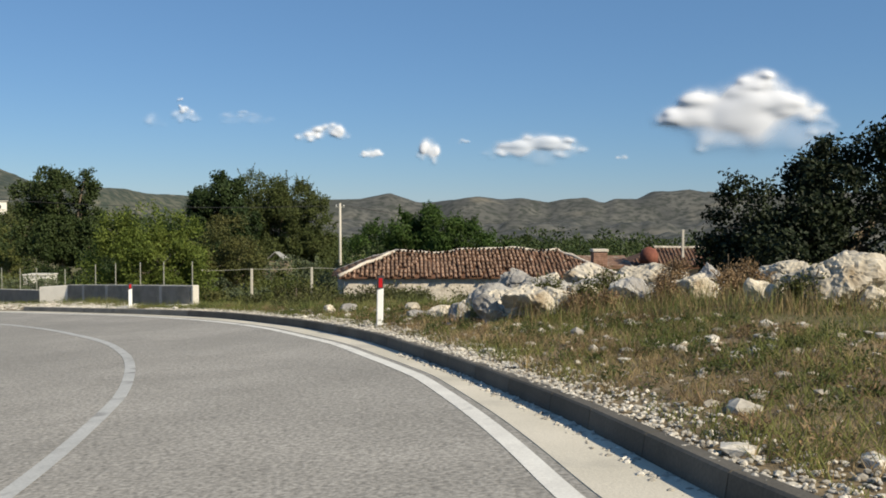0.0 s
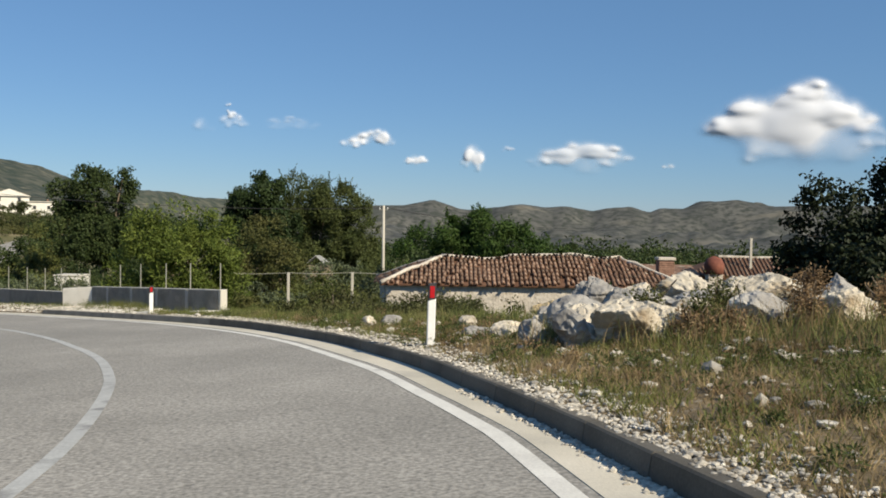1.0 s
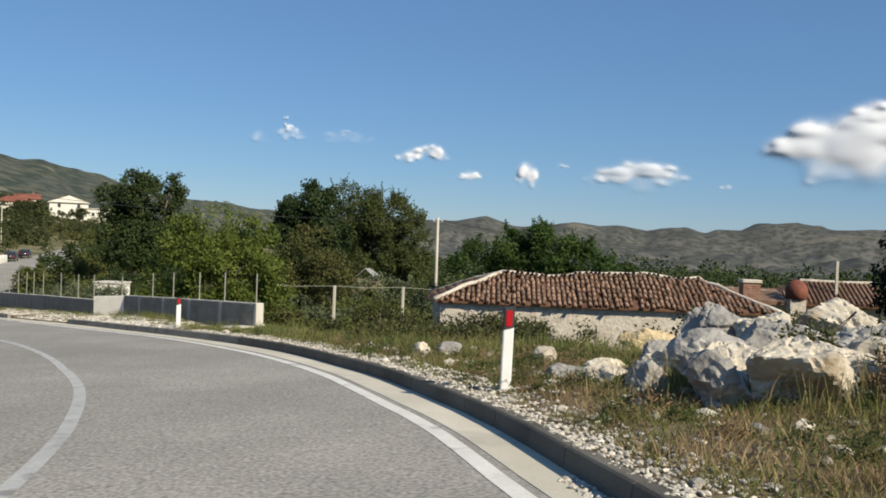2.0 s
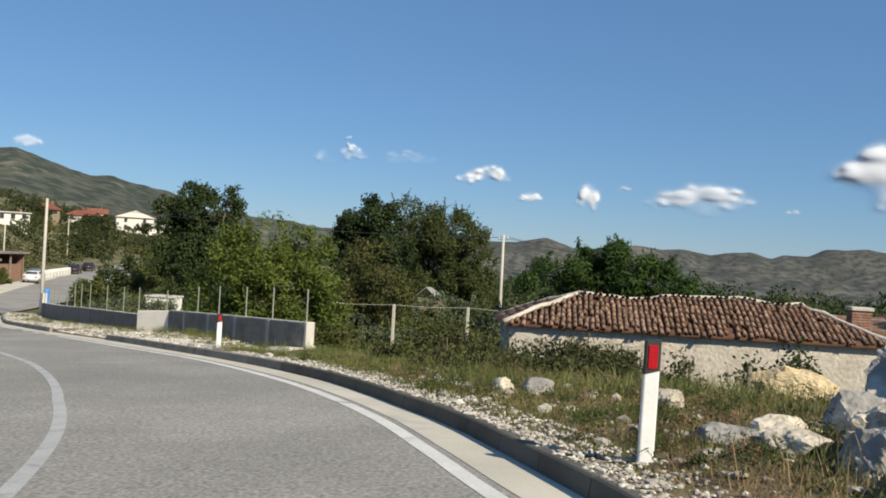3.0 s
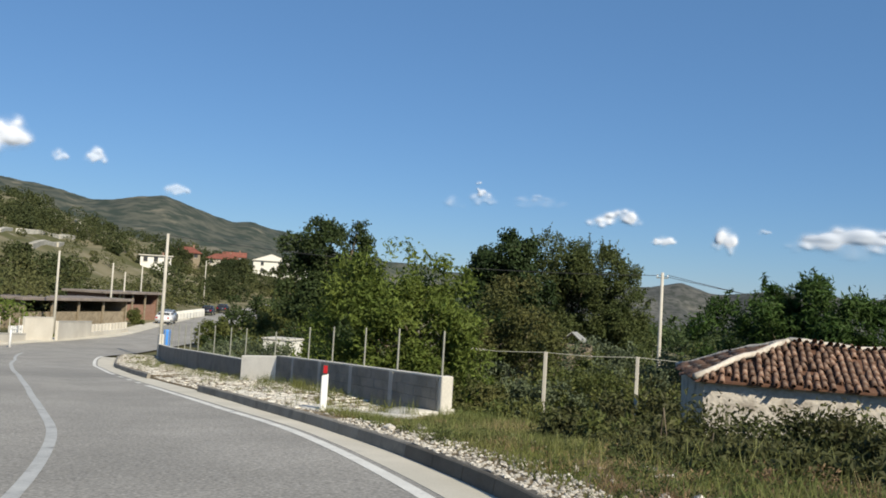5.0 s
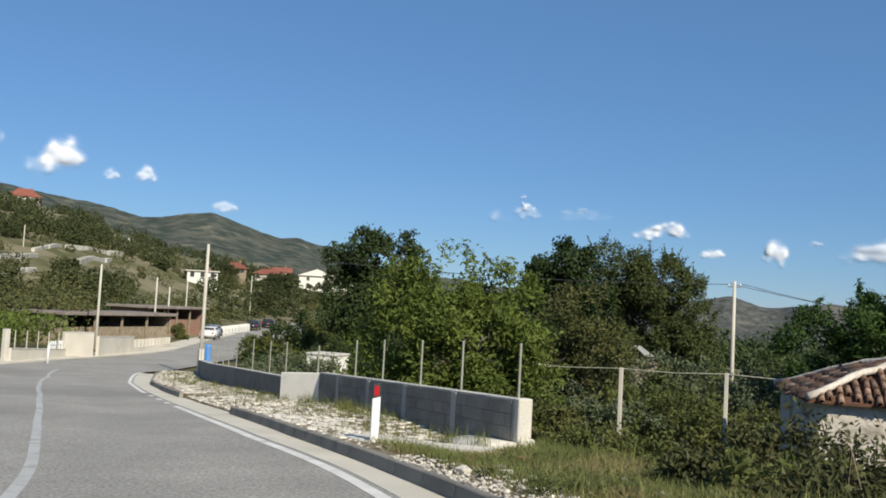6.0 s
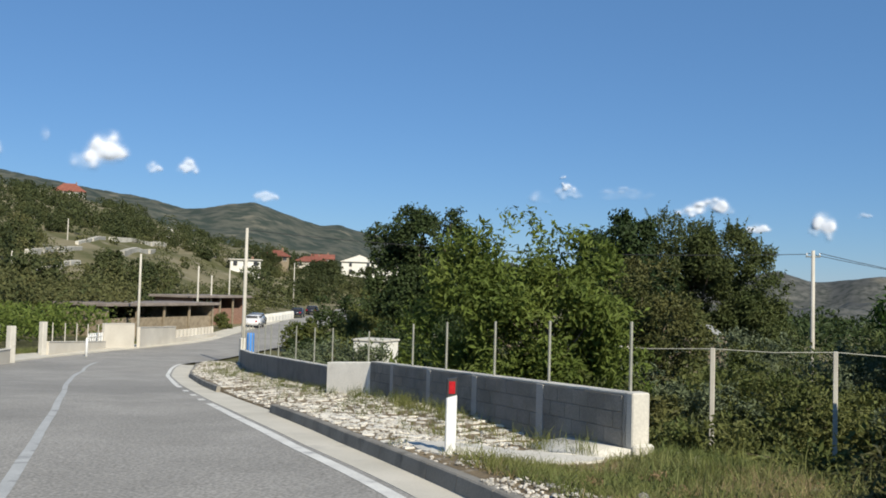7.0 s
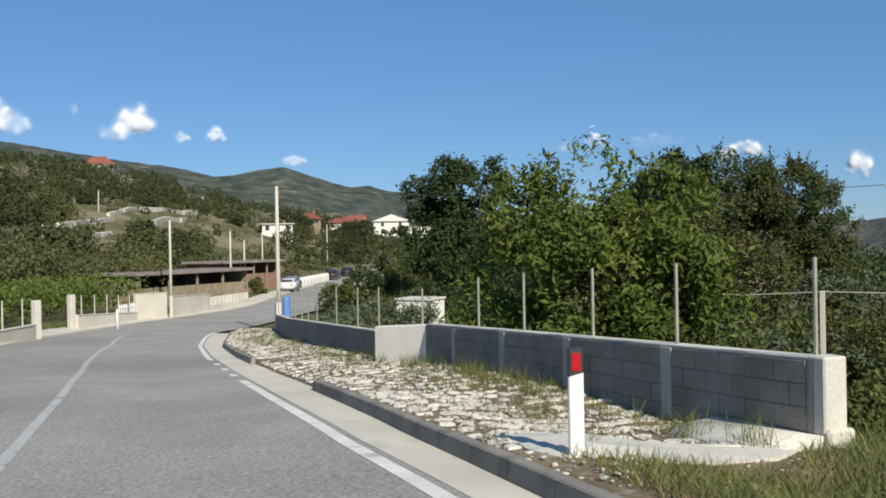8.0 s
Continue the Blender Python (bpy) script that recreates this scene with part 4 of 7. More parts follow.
# place, width, height of the top in the world, grey or cream, depth over width
for k, (x, y, w, top, g, dp) in enumerate([
        (1.4, 15.0, 0.74, 0.56, 0, 0.9), (0.8, 15.25, 0.5, 0.42, 1, 1), (1.05, 15.9, 0.7, 0.46, 0, 0.8), (0.6, 17.2, 0.6, 0.22, 0, 0.8), (2.05, 15.8, 0.7, 0.45, 0, 1), (2.55, 16.1, 0.55, 0.46, 0, 1), (1.65, 17.0, 0.8, 0.5, 1, 0.8),
        (3.25, 15.9, 0.84, 0.58, 1, 0.8), (2.85, 15.3, 0.36, 0.3, 0, 1), (4.2, 15.5, 0.86, 0.7, 0, 0.8), (3.75, 16.7, 0.55, 0.5, 0, 1), (1.7, 19.6, 0.95, 0.58, 1, 0.7), (2.3, 19.3, 0.85, 0.5, 0, 0.9), (3.1, 18.9, 1.15, 0.6, 0, 0.7), (2.75, 17.4, 0.7, 0.5, 1, 0.9),
        (4.3, 18.9, 1.05, 0.6, 0, 0.8), (5.4, 18.6, 0.75, 0.62, 1, 0.9), (5.0, 17.2, 0.75, 0.55, 0, 0.8), (6.7, 18.4, 0.95, 0.75, 0, 0.9), (5.4, 12.9, 0.82, 1.2, 0, 0.9), (4.6, 13.4, 0.4, 0.78, 0, 0.9), (6.1, 13.2, 0.75, 0.86, 1, 1), (5.75, 12.5, 0.5, 0.75, 0, 1),
        (0.32, 16.3, 0.42, 0.12, 1, 0.8), (-0.4, 17.7, 0.4, -0.08, 1, 1), (0.0, 17.25, 0.5, 0.0, 0, 0.8), (0.06, 18.0, 0.42, 0.0, 0, 0.9), (0.7, 18.2, 0.5, 0.12, 1, 0.8), (1.0, 16.5, 0.6, 0.4, 1, 0.9), (3.6, 17.9, 0.8, 0.5, 0, 0.8), (2.3, 18.2, 0.7, 0.46, 1, 0.8), (5.9, 16.2, 0.7, 0.62, 0, 0.9), (4.75, 16.2, 0.5, 0.5, 1, 0.9),
        (-2.2, 21.9, 0.48, -0.42, 1, 0.8), (-2.65, 21.85, 0.26, -0.42, 0, 1), (-0.6, 20.6, 0.3, -0.2, 0, 0.8)]):
    low = on_verge(x, y) - 0.12
    half = max(0.1, (top - low) * 0.55)
    boulder(x, y, low + half, w * 0.66, w * 0.66 * dp, half, 140 + k, bool(g), 37 * k)


boulder(1.25, 23.4, -0.4, 0.62, 0.3, 0.27, 201, False, -10, "long ochre limestone slab among the boulders", M_BOULDER_YELLOW)


# ---- utility poles ----
def utility_pole(x, y, z0, z1, arm=True, r=0.13):
    ob = tagged(empty("utility_pole", pose(x, y, z0)), "pale tapered concrete utility pole", "utility pole", "utility poles along the road")
    h = z1 - z0
    bm = tube([(0, 0, -0.6), (0, 0, h * 0.5), (0, 0, h)], [r, r * 0.8, r * 0.62], 10)
    part("shaft", bm_mesh("shaft", bm, M_POLE, True), ob)
    if arm:
        bm = box_bm(-0.32, -0.03, h - 0.32, 0.32, 0.03, h - 0.26, 0.005)
        part("crossarm", bm_mesh("crossarm", bm, M_STEEL), ob, "small steel crossarm")
        for s in (-0.28, 0.28):
            part("insulator", bm_mesh("insulator", tube([(s, 0, h - 0.26), (s, 0, h - 0.2), (s, 0, h - 0.12)], [0.02, 0.04, 0.025], 8), M_WHITE, True), ob)
    return ob


for x, y, z0, z1, arm in ((-36.4, 62.6, -4.2, 3.5, 0), (-7.5, 67.0, -5.2, 2.72, 1), (-58.3, 78.6, -4.4, 2.6, 0), (-68.0, 98.0, -4.4, 2.1, 0), (-82.0, 122.0, -4.3, 2.4, 0), (-108.0, 178.0, -4.2, 4.8, 0), (-142.3, 151.3, 4.5, 11.9, 0), (-103.3, 105.0, -0.5, 3.75, 0), (-72.5, 106.0, -4.4, 1.2, 0), (-186.0, 222.0, 9.0, 17.5, 0)):
    utility_pole(x, y, z0, z1, bool(arm))


# ---- old farmhouse ----
def farmhouse():
    W, D, H, R = 11.9, 4.4, 2.95, 4.02
    m = pose(-4.26, 39.83, -3.9, 0, 0, 2.5)
    ob = tagged(empty("farmhouse", m), "abandoned low farmhouse with crumbling plaster and clay tile roof", "house")
    t = 0.45
    for n, b in (("front_wall", (0, 0, -0.6, W, t, H)), ("back_wall", (0, D - t, -0.6, W, D, H)), ("side_wall", (0, t + .002, -0.6, t, D - t - .002, H)), ("side_wall", (W - t, t + .002, -0.6, W, D - t - .002, H))):
        bm = box_bm(*b)
        bmesh.ops.subdivide_edges(bm, edges=[e for e in bm.edges if e.calc_length() > 2], cuts=18, use_grid_fill=True)
        for v in bm.verts:
            v.co.x -= 0.6 * v.co.y / D * max(0.0, 1 - v.co.x / W)          # the old left wall stands askew
            v.co += Vector((noise.noise(v.co * 0.9), noise.noise(v.co * 0.8 + Vector((7, 0, 0))), noise.noise(v.co * 1.3 + Vector((0, 9, 0))) * 0.7)) * 0.05
        part(n, bm_mesh(n, bm, M_PLASTER), ob, "peeling cream lime plaster wall")
    o = 0.22
    ev = [(-0.22, -o), (W + o, -o), (W + o, D + o), (-0.72, D + 0.05)]
    r0, r1 = (2.2, D / 2), (9.7, D / 2)
    ze = H - 0.02
    # under-roof of boards and earth
    bm = bmesh.new()
    lo = [bm.verts.new((x, y, ze - 0.02)) for x, y in ev]
    hi = [bm.verts.new((x, y, ze + 0.04)) for x, y in ev]
    rr = [bm.verts.new((*r0, R - 0.14)), bm.verts.new((*r1, R - 0.14))]
    bm.faces.new(lo[::-1])
    for k in range(4):
        bm.faces.new((lo[k], lo[(k + 1) % 4], hi[(k + 1) % 4], hi[k]))
    bm.faces.new((hi[0], hi[1], rr[1], rr[0]))
    bm.faces.new((hi[1], hi[2], rr[1]))
    bm.faces.new((hi[2], hi[3], rr[0], rr[1]))
    bm.faces.new((hi[3], hi[0], rr[0]))
    roof = part("roof", bm_mesh("roof", bm, M_UNDER), ob, "sagging hipped roof")

    rng = np.random.default_rng(5)

    def sag(x):
        return 0.05 * math.sin(x * 1.05 + 0.6) + 0.03 * math.sin(x * 2.7) + (0.05 if x > 5.0 else -0.02)

    def tile_mesh():
        bm = bmesh.new()
        L = 0.44
        rows = []
        for y, ra in ((0, 0.074), (L, 0.062)):
            rows.append([bm.verts.new((ra * math.cos(a), y, ra * 1.1 * math.sin(a))) for a in np.linspace(math.pi, 0, 6)])
            rows.append([bm.verts.new(((ra - 0.018) * math.cos(a), y, (ra - 0.018) * 1.1 * math.sin(a))) for a in np.linspace(math.pi, 0, 6)])
        for k in range(5):
            bm.faces.new((rows[0][k], rows[0][k + 1], rows[2][k + 1], rows[2][k]))
            bm.faces.new((rows[1][k], rows[3][k], rows[3][k + 1], rows[1][k + 1]))
            bm.faces.new((rows[0][k], rows[1][k], rows[1][k + 1], rows[0][k + 1]))
        return bm_mesh("roof_tile", bm, M_TILE, True)
    data = tile_mesh()
    tv = np.array([v.co[:] for v in data.vertices])
    tf = [tuple(p.vertices) for p in data.polygons]
    jv, jf = [], []
    count = 0

    def slope(a, b, c, d, limit):
        """Tiles in columns on the slope whose eave runs a->b, ridge d->c."""
        nonlocal count, jv, jf
        a, b, c, d = (Vector(q) for q in (a, b, c, d))
        ev_dir = (b - a).normalized()
        nrm = (b - a).cross(d - a).normalized()
        updir = nrm.cross(ev_dir).normalized()
        high = (d - a).dot(updir)
        for ci in range(int((b - a).length / 0.185)):
            u = 0.09 + ci * 0.185
            for ri in range(int(high / 0.34) + 1):
                s = -0.06 + ri * 0.34
                f0, f1 = (d - a).dot(ev_dir) * (s + .3) / high, (b - a).length + ((c - b).dot(ev_dir)) * (s + .3) / high
                if not f0 < u < f1:
                    continue
                q = a + ev_dir * (u + rng.normal(0, 0.012)) + updir * (s + rng.normal(0, 0.07 if ri == 0 else 0.025)) + nrm * (0.03 + rng.normal(0, 0.009))
                q.z += sag(q.x) * min(1.0, max(0.0, (q.z - ze) / 0.6))
                if rng.random() < (0.1 if ri == 0 else 0.015):
                    continue
                tilt = Matrix((ev_dir, updir, nrm)).transposed().to_4x4() @ pose(0, 0, 0, -2.5 + rng.normal(0, 1.2), rng.normal(0, 3), rng.normal(0, 2.5))
                mm = Matrix.Translation(q) @ tilt
                if count < limit:
                    part("roof_tile", data, roof, m=mm)
                    count += 1
                else:
                    mt = np.array(mm)
                    base = len(jv) * len(tv)
                    jv.append(tv @ mt[:3, :3].T + mt[:3, 3])
                    jf += [tuple(k + base for k in f) for f in tf]
    E = [(x, y, ze + 0.045) for x, y in ev]
    A, B = (*r0, R - 0.05), (*r1, R - 0.05)
    slope(E[0], E[1], B, A, 300)
    slope(E[3], E[0], A, A, 300)
    slope(E[1], E[2], B, B, 300)
    slope(E[2], E[3], A, B, 300)
    tagged(part("roof_tiles", mesh_np("roof_tiles", np.concatenate(jv), jf, M_TILE_FAR, True), roof), kind="stuff")
    # ridge and hip caps bedded in pale mortar
    for p, q, name in ((A, B, "ridge_cap"), (E[0], A, "hip_cap"), (E[3], A, "hip_cap"), (E[1], B, "hip_cap"), (E[2], B, "hip_cap")):
        p, q = Vector(p), Vector(q)
        n = max(4, int((q - p).length / 0.4))
        pts = [tuple(p.lerp(q, k / n) + Vector((rng.normal(0, .015), rng.normal(0, .015), 0.06 + rng.normal(0, .02) + sag(p.lerp(q, k / n).x) * min(1.0, max(0.0, (p.lerp(q, k / n).z - ze) / 0.6))))) for k in range(n + 1)]
        part(name, bm_mesh(name, tube(pts, [0.076 * (0.8 + 0.4 * rng.random()) for _ in pts], 7), M_PLASTER, True), roof, "pale mortared cap")
    return ob


farmhouse()


# ---- the wall's blocks, fence posts and wires ----
def wall_point(k, s):
    a, b = np.array(WALL_LINE[k]), np.array(WALL_LINE[k + 1])
    return a + (b - a) * s, np.linalg.norm(b - a)


BLOCK = {}
for k in range(PANEL):
    a, b = np.array(WALL_LINE[k]), np.array(WALL_LINE[k + 1])
    ln = np.linalg.norm(b - a)
    d = (b - a) / ln
    n_in = np.array((-d[1], d[0]))                     # towards the road
    for row in range(6):
        u = -(0.2 if row % 2 else 0.0) + 0.09 * (k == 0)
        while u < ln - 0.02:
            u0, u1 = max(u, 0.09 if k == 0 else 0.0), min(u + 0.4, ln)
            u += 0.4
            if u1 - u0 < 0.06:
                continue
            z_top = [WALL_TOP[k] + (WALL_TOP[k + 1] - WALL_TOP[k]) * q / ln - 0.035 - 0.2 * row for q in (u0, u1)]
            p, q = a + d * (u0 + 0.003), a + d * (u1 - 0.003)
            jig = 0.008 + 0.006 * random.random()
            bm = oriented_box(p + n_in * jig, q + n_in * jig, z_top[0] - 0.194, z_top[1] - 0.194, z_top[0], z_top[1], jig + 0.01, 0.004)
            part("concrete_block", bm_mesh("concrete_block", bm, M_BLOCK), garden_wall)
    # cast columns between the panels of blocks
for k, s in ((1, 0.02), (2, 0.05), (1, 0.55), (2, 0.6)):
    (c, ln) = wall_point(k, s)
    a, b = np.array(WALL_LINE[k]), np.array(WALL_LINE[k + 1])
    d = (b - a) / ln
    n_in = np.array((-d[1], d[0]))
    zt = WALL_TOP[k] + (WALL_TOP[k + 1] - WALL_TOP[k]) * s
    part("cast_column", bm_mesh("cast_column", oriented_box(c - d * 0.1 + n_in * 0.021, c + d * 0.1 + n_in * 0.021, zt - 1.4, zt - 1.4, zt - 0.03, zt - 0.03, 0.03, 0.003), mat("column_concrete", (0.36, 0.345, 0.32), (0.43, 0.415, 0.38), 2.0, 0.9, 0.004, 40, 0.12) if "column_concrete" not in bpy.data.materials else bpy.data.materials["column_concrete"]), garden_wall, "flush cast concrete column")

wall_fence = tagged(empty("wall_fence"), "row of thin steel fence posts on the block wall", "fence")
for k, s, h in ((0, 0.04, 0.84), (1, 0.01, 0.86), (1, 0.43, 0.86), (1, 0.91, 0.86), (2, 0.36, 0.84), (3, 0.2, 0.7), (4, 0.15, 1.0), (4, 0.4, 1.0), (4, 0.7, 1.05), (5, 0.05, 1.1), (5, 0.3, 1.1), (5, 0.5, 1.1), (5, 0.75, 1.1), (6, 0.05, 1.15), (6, 0.3, 1.15), (6, 0.6, 1.15), (6, 0.9, 1.15)):
    (c, ln) = wall_point(k, s)
    d = (np.array(WALL_LINE[k + 1]) - np.array(WALL_LINE[k])) / ln
    c = c - np.array((-d[1], d[0])) * 0.1
    z = WALL_TOP[k] + (WALL_TOP[k + 1] - WALL_TOP[k]) * s - (0.17 if k > PANEL else 0)
    part("fence_post", bm_mesh("fence_post", tube([(c[0], c[1], z - 0.3), (c[0], c[1], z + h)], [0.022, 0.02], 6), M_STEEL), wall_fence)
garden_fence = tagged(empty("garden_fence"), "concrete posts joined by a single top wire", "fence")
FP = [(-15.0, 42.9, -0.85), (-12.2, 43.75, -0.85), (-9.27, 44.52, -0.84), (-6.48, 45.46, -0.83), (-3.6, 46.6, -0.9)]
for x, y, z in FP[2:4]:
    part("post", bm_mesh("post", box_bm(x - 0.055, y - 0.05, -4.6, x + 0.055, y + 0.05, z + 0.02, 0.01), M_POLE), garden_fence, "pale square concrete post")
part("post", bm_mesh("post", box_bm(FP[4][0] - 0.04, FP[4][1] - 0.04, -4.6, FP[4][0] + 0.04, FP[4][1] + 0.04, -0.85, 0.008), M_POLE), garden_fence)
bm = bmesh.new()
for p, q in zip(FP, FP[1:]):
    tube([p, tuple((np.array(p) + np.array(q)) / 2 - np.array((0, 0, 0.05))), q], [0.012] * 3, 5, bm)
part("top_wire", bm_mesh("top_wire", bm, M_STEEL), garden_fence)
part("pipe", bm_mesh("pipe", tube([(-12.5, 43.85, -0.84), (-11.2, 44.1, -0.9)], [0.035, 0.035], 8), M_POLE, True), garden_fence, "short pale pipe")

# gate stub at the far end of the wall
stub = tagged(new("wall_end_post", bm_mesh("wall_end_post", oriented_box((-34.2, 59.3), (-34.6, 59.8), -4.6, -4.6, -2.35, -2.35, 0.3, 0.02), M_CAST)), "pale concrete gate post at the wall's end", "gate post")
# a round drum shape standing in for a thin blue sign panel
blue = tagged(empty("blue_drum_sign", pose(-38.4, 66.1, -4.2)), "bright blue roadside sign panel, built as a plastic drum", "drum")
part("body", bm_mesh("body", tube([(0, 0, 0), (0, 0, 0.1), (0, 0, 1.6), (0, 0, 1.7)], [0.2, 0.22, 0.22, 0.2], 12), mat("blue_plastic", (0.05, 0.22, 0.62), (0.07, 0.27, 0.7), 3, 0.5), True), blue)

# ---- stone paving between kerb and wall ----
paving = tagged(empty("stone_paving"), "rough pale stone paving with weeds in the joints", "paving", kind="structure")
rng = np.random.default_rng(21)
SHAPES = []
for s in range(7):
    bm = bmesh.new()
    n = 7
    rad = rng.uniform(0.75, 1.1, n)
    lo = [bm.verts.new((math.cos(2 * math.pi * k / n) * rad[k], math.sin(2 * math.pi * k / n) * rad[k], -0.5)) for k in range(n)]
    hi = [bm.verts.new((v.co.x * 0.93, v.co.y * 0.93, 0.5 + rng.normal(0, 0.12))) for v in lo]
    for k in range(n):
        bm.faces.new((lo[k], lo[(k + 1) % n], hi[(k + 1) % n], hi[k]))
    bm.faces.new(hi)
    SHAPES.append(bm_mesh("paving_stone", bm, mat("pale_paving_stone", (0.6, 0.56, 0.48), (0.76, 0.72, 0.64), 2.5, 0.9, 0.006, 30, 0.15, rnd=0.22) if s == 0 else bpy.data.materials["pale_paving_stone"]))
I_PAVE0, I_PAVE1 = 12 * 9 + 7, 12 * 15 + 2
slots = []
i = I_PAVE0
run = 0.0
for i in range(I_PAVE0, I_PAVE1):
    run += math.dist(ED[i], ED[i - 1])
    if run < 0.15:
        continue
    run = 0.0
    off = 1.12
    while off < GAPS[i] - 0.12 and off < 4.4:
        slots.append((i, off + rng.normal(0, 0.03), rng.normal(0, 0.04)))
        off += rng.uniform(0.13, 0.22)
near = [s for s in slots if rng.random() < 0.86]
joined_v, joined_f = [], []
for c, (i, off, e) in enumerate(near):
    q = at_line(i, off)
    d = ED[i + 1] - ED[i]
    d = d / np.linalg.norm(d)
    q = q + d * e
    sx, sy = rng.uniform(0.075, 0.14), rng.uniform(0.065, 0.105)
    m = Matrix.Translation((q[0], q[1], verge_z(i, off) + 0.003)) @ Matrix.Rotation(rng.uniform(0, 6.28), 4, "Z") @ Matrix.Rotation(rng.normal(0, 0.06), 4, "X") @ Matrix.Diagonal((sx, sy, rng.uniform(0.02, 0.035), 1))
    me = SHAPES[rng.integers(len(SHAPES))]
    if c < 300:
        part("paving_stone", me, paving, m=m)
    else:
        mm = np.array(m)
        base = sum(len(v) for v in joined_v)
        co = np.array([v.co[:] for v in me.vertices])
        joined_v.append(co @ mm[:3, :3].T + mm[:3, 3])
        joined_f += [tuple(w + base for w in p.vertices) for p in me.polygons]
tagged(part("paving_stones", mesh_np("paving_stones", np.concatenate(joined_v), joined_f, bpy.data.materials["pale_paving_stone"]), paving), kind="stuff")

# pale concrete footing along the wall's near end
ft_pts = []
for k, s, w in ((0, -0.05, 0.42), (0, 0.3, 0.62), (0, 0.65, 0.6), (1, 0.0, 0.45), (1, 0.2, 0.3), (1, 0.45, 0.18), (1, 0.8, 0.1), (2, 0.1, 0.06)):
    c, ln = wall_point(k, s)
    d = (np.array(WALL_LINE[k + 1]) - np.array(WALL_LINE[k])) / ln
    ft_pts.append((c, np.array((-d[1], d[0])), w))
bm = bmesh.new()
rows = []
for c, nn, w in ft_pts:
    z = on_verge(*(c + nn * w * 0.6))
    rows.append([bm.verts.new((*(c + nn * o), z + h)) for o, h in ((0.0, 0.10), (w * 0.6, 0.07), (w, 0.015), (w + 0.03, -0.12))])
for a, b in zip(rows, rows[1:]):
    for q in range(3):
        bm.faces.new((a[q], b[q], b[q + 1], a[q + 1]))
for row in (rows[0], rows[-1]):
    foot = bm.verts.new(row[0].co - Vector((0, 0, 0.3)))
    bm.faces.new((*row, foot))
part("concrete_footing", bm_mesh("concrete_footing", bm, M_CAST, True), garden_wall, "rough pale concrete footing")

# thin concrete apron at the paving's near end
rim = [(-11.3, 31.05), (-10.75, 30.5), (-10.38, 30.25), (-10.1, 30.55), (-9.44, 30.95), (-8.95, 31.3), (-8.85, 31.75), (-9.55, 31.85), (-10.47, 31.65), (-11.0, 31.5)]
bm = bmesh.new()
mid_ = (-10.15, 31.15)
ring_hi = []
for k in range(40):
    t = k / 4
    (ax, ay), (bx_, by_) = rim[int(t) % 10], rim[(int(t) + 1) % 10]
    x, y = ax + (bx_ - ax) * (t % 1), ay + (by_ - ay) * (t % 1)
    e_ = int(np.argmin(np.hypot(ED[:, 0] - x, ED[:, 1] - y)))
    gap_ = 1.1 + SHIFT[e_] - float((x - ED[e_, 0]) * ACROSS[e_, 0] + (y - ED[e_, 1]) * ACROSS[e_, 1])
    if gap_ > 0:
        x, y = x + ACROSS[e_, 0] * gap_, y + ACROSS[e_, 1] * gap_
    g_ = 0.05 * noise.noise(Vector((x * 3, y * 3, 8)))
    ring_hi.append(bm.verts.new((x + g_, y + g_, on_verge(x, y) + 0.02)))
ring_in = [bm.verts.new((mid_[0] + (v.co.x - mid_[0]) * 0.5, mid_[1] + (v.co.y - mid_[1]) * 0.5, on_verge(mid_[0] + (v.co.x - mid_[0]) * 0.5, mid_[1] + (v.co.y - mid_[1]) * 0.5) + 0.065)) for v in ring_hi]
ring_lo = [bm.verts.new((v.co.x, v.co.y, v.co.z - 0.2)) for v in ring_hi]
top_v = bm.verts.new((*mid_, on_verge(*mid_) + 0.065))
for k in range(40):
    j = (k + 1) % 40
    bm.faces.new((ring_lo[k], ring_lo[j], ring_hi[j], ring_hi[k]))
    bm.faces.new((ring_hi[k], ring_hi[j], ring_in[j], ring_in[k]))
    bm.faces.new((ring_in[k], ring_in[j], top_v))
bmesh.ops.recalc_face_normals(bm, faces=bm.faces[:])
part("concrete_apron", bm_mesh("concrete_apron", bm, M_CAST), paving, "rough pale concrete apron")

# ---- loose stones ----
ICO = bmesh.new()
bmesh.ops.create_icosphere(ICO, subdivisions=1, radius=1.0)
ICO_V = np.array([v.co[:] for v in ICO.verts])
ICO_F = np.array([[v.index for v in f.verts] for f in ICO.faces])
ICO.free()


def stones(name, pos, size, material, rng, flat=0.6):
    n = len(pos)
    base = ICO_V[None] * (1 + 0.13 * rng.normal(size=(n, len(ICO_V), 1)).clip(-1.5, 1.5))
    sc = size[:, None, None] * rng.uniform(0.6, 1.3, (n, 1, 3)) * np.array((1, 1, flat))
    ang = rng.uniform(0, 6.28, n)
    co, si = np.cos(ang)[:, None], np.sin(ang)[:, None]
    v = base * sc
    v = np.stack([v[..., 0] * co - v[..., 1] * si, v[..., 0] * si + v[..., 1] * co, v[..., 2]], -1) + pos[:, None]
    f = (np.arange(n)[:, None, None] * len(ICO_V) + ICO_F[None]).reshape(-1, 3)
    return mesh_np(name, v.reshape(-1, 3), f, material)


def scatter(rng, n, i0, i1, o0, o1, power=1.0):
    out = []
    for _ in range(n):
        i = int(rng.integers(i0, i1))
        off = o0 + (o1 - o0) * rng.random() ** power
        if off > GAPS[i] - 0.1 and GAPS[i] < 4.6:
            continue
        q = at_line(i, off) + (ED[i + 1] - ED[i]) * rng.random()
        out.append((q[0], q[1], verge_z(i, off) if off > 0.95 else ED[i][2]))
    return np.array(out)


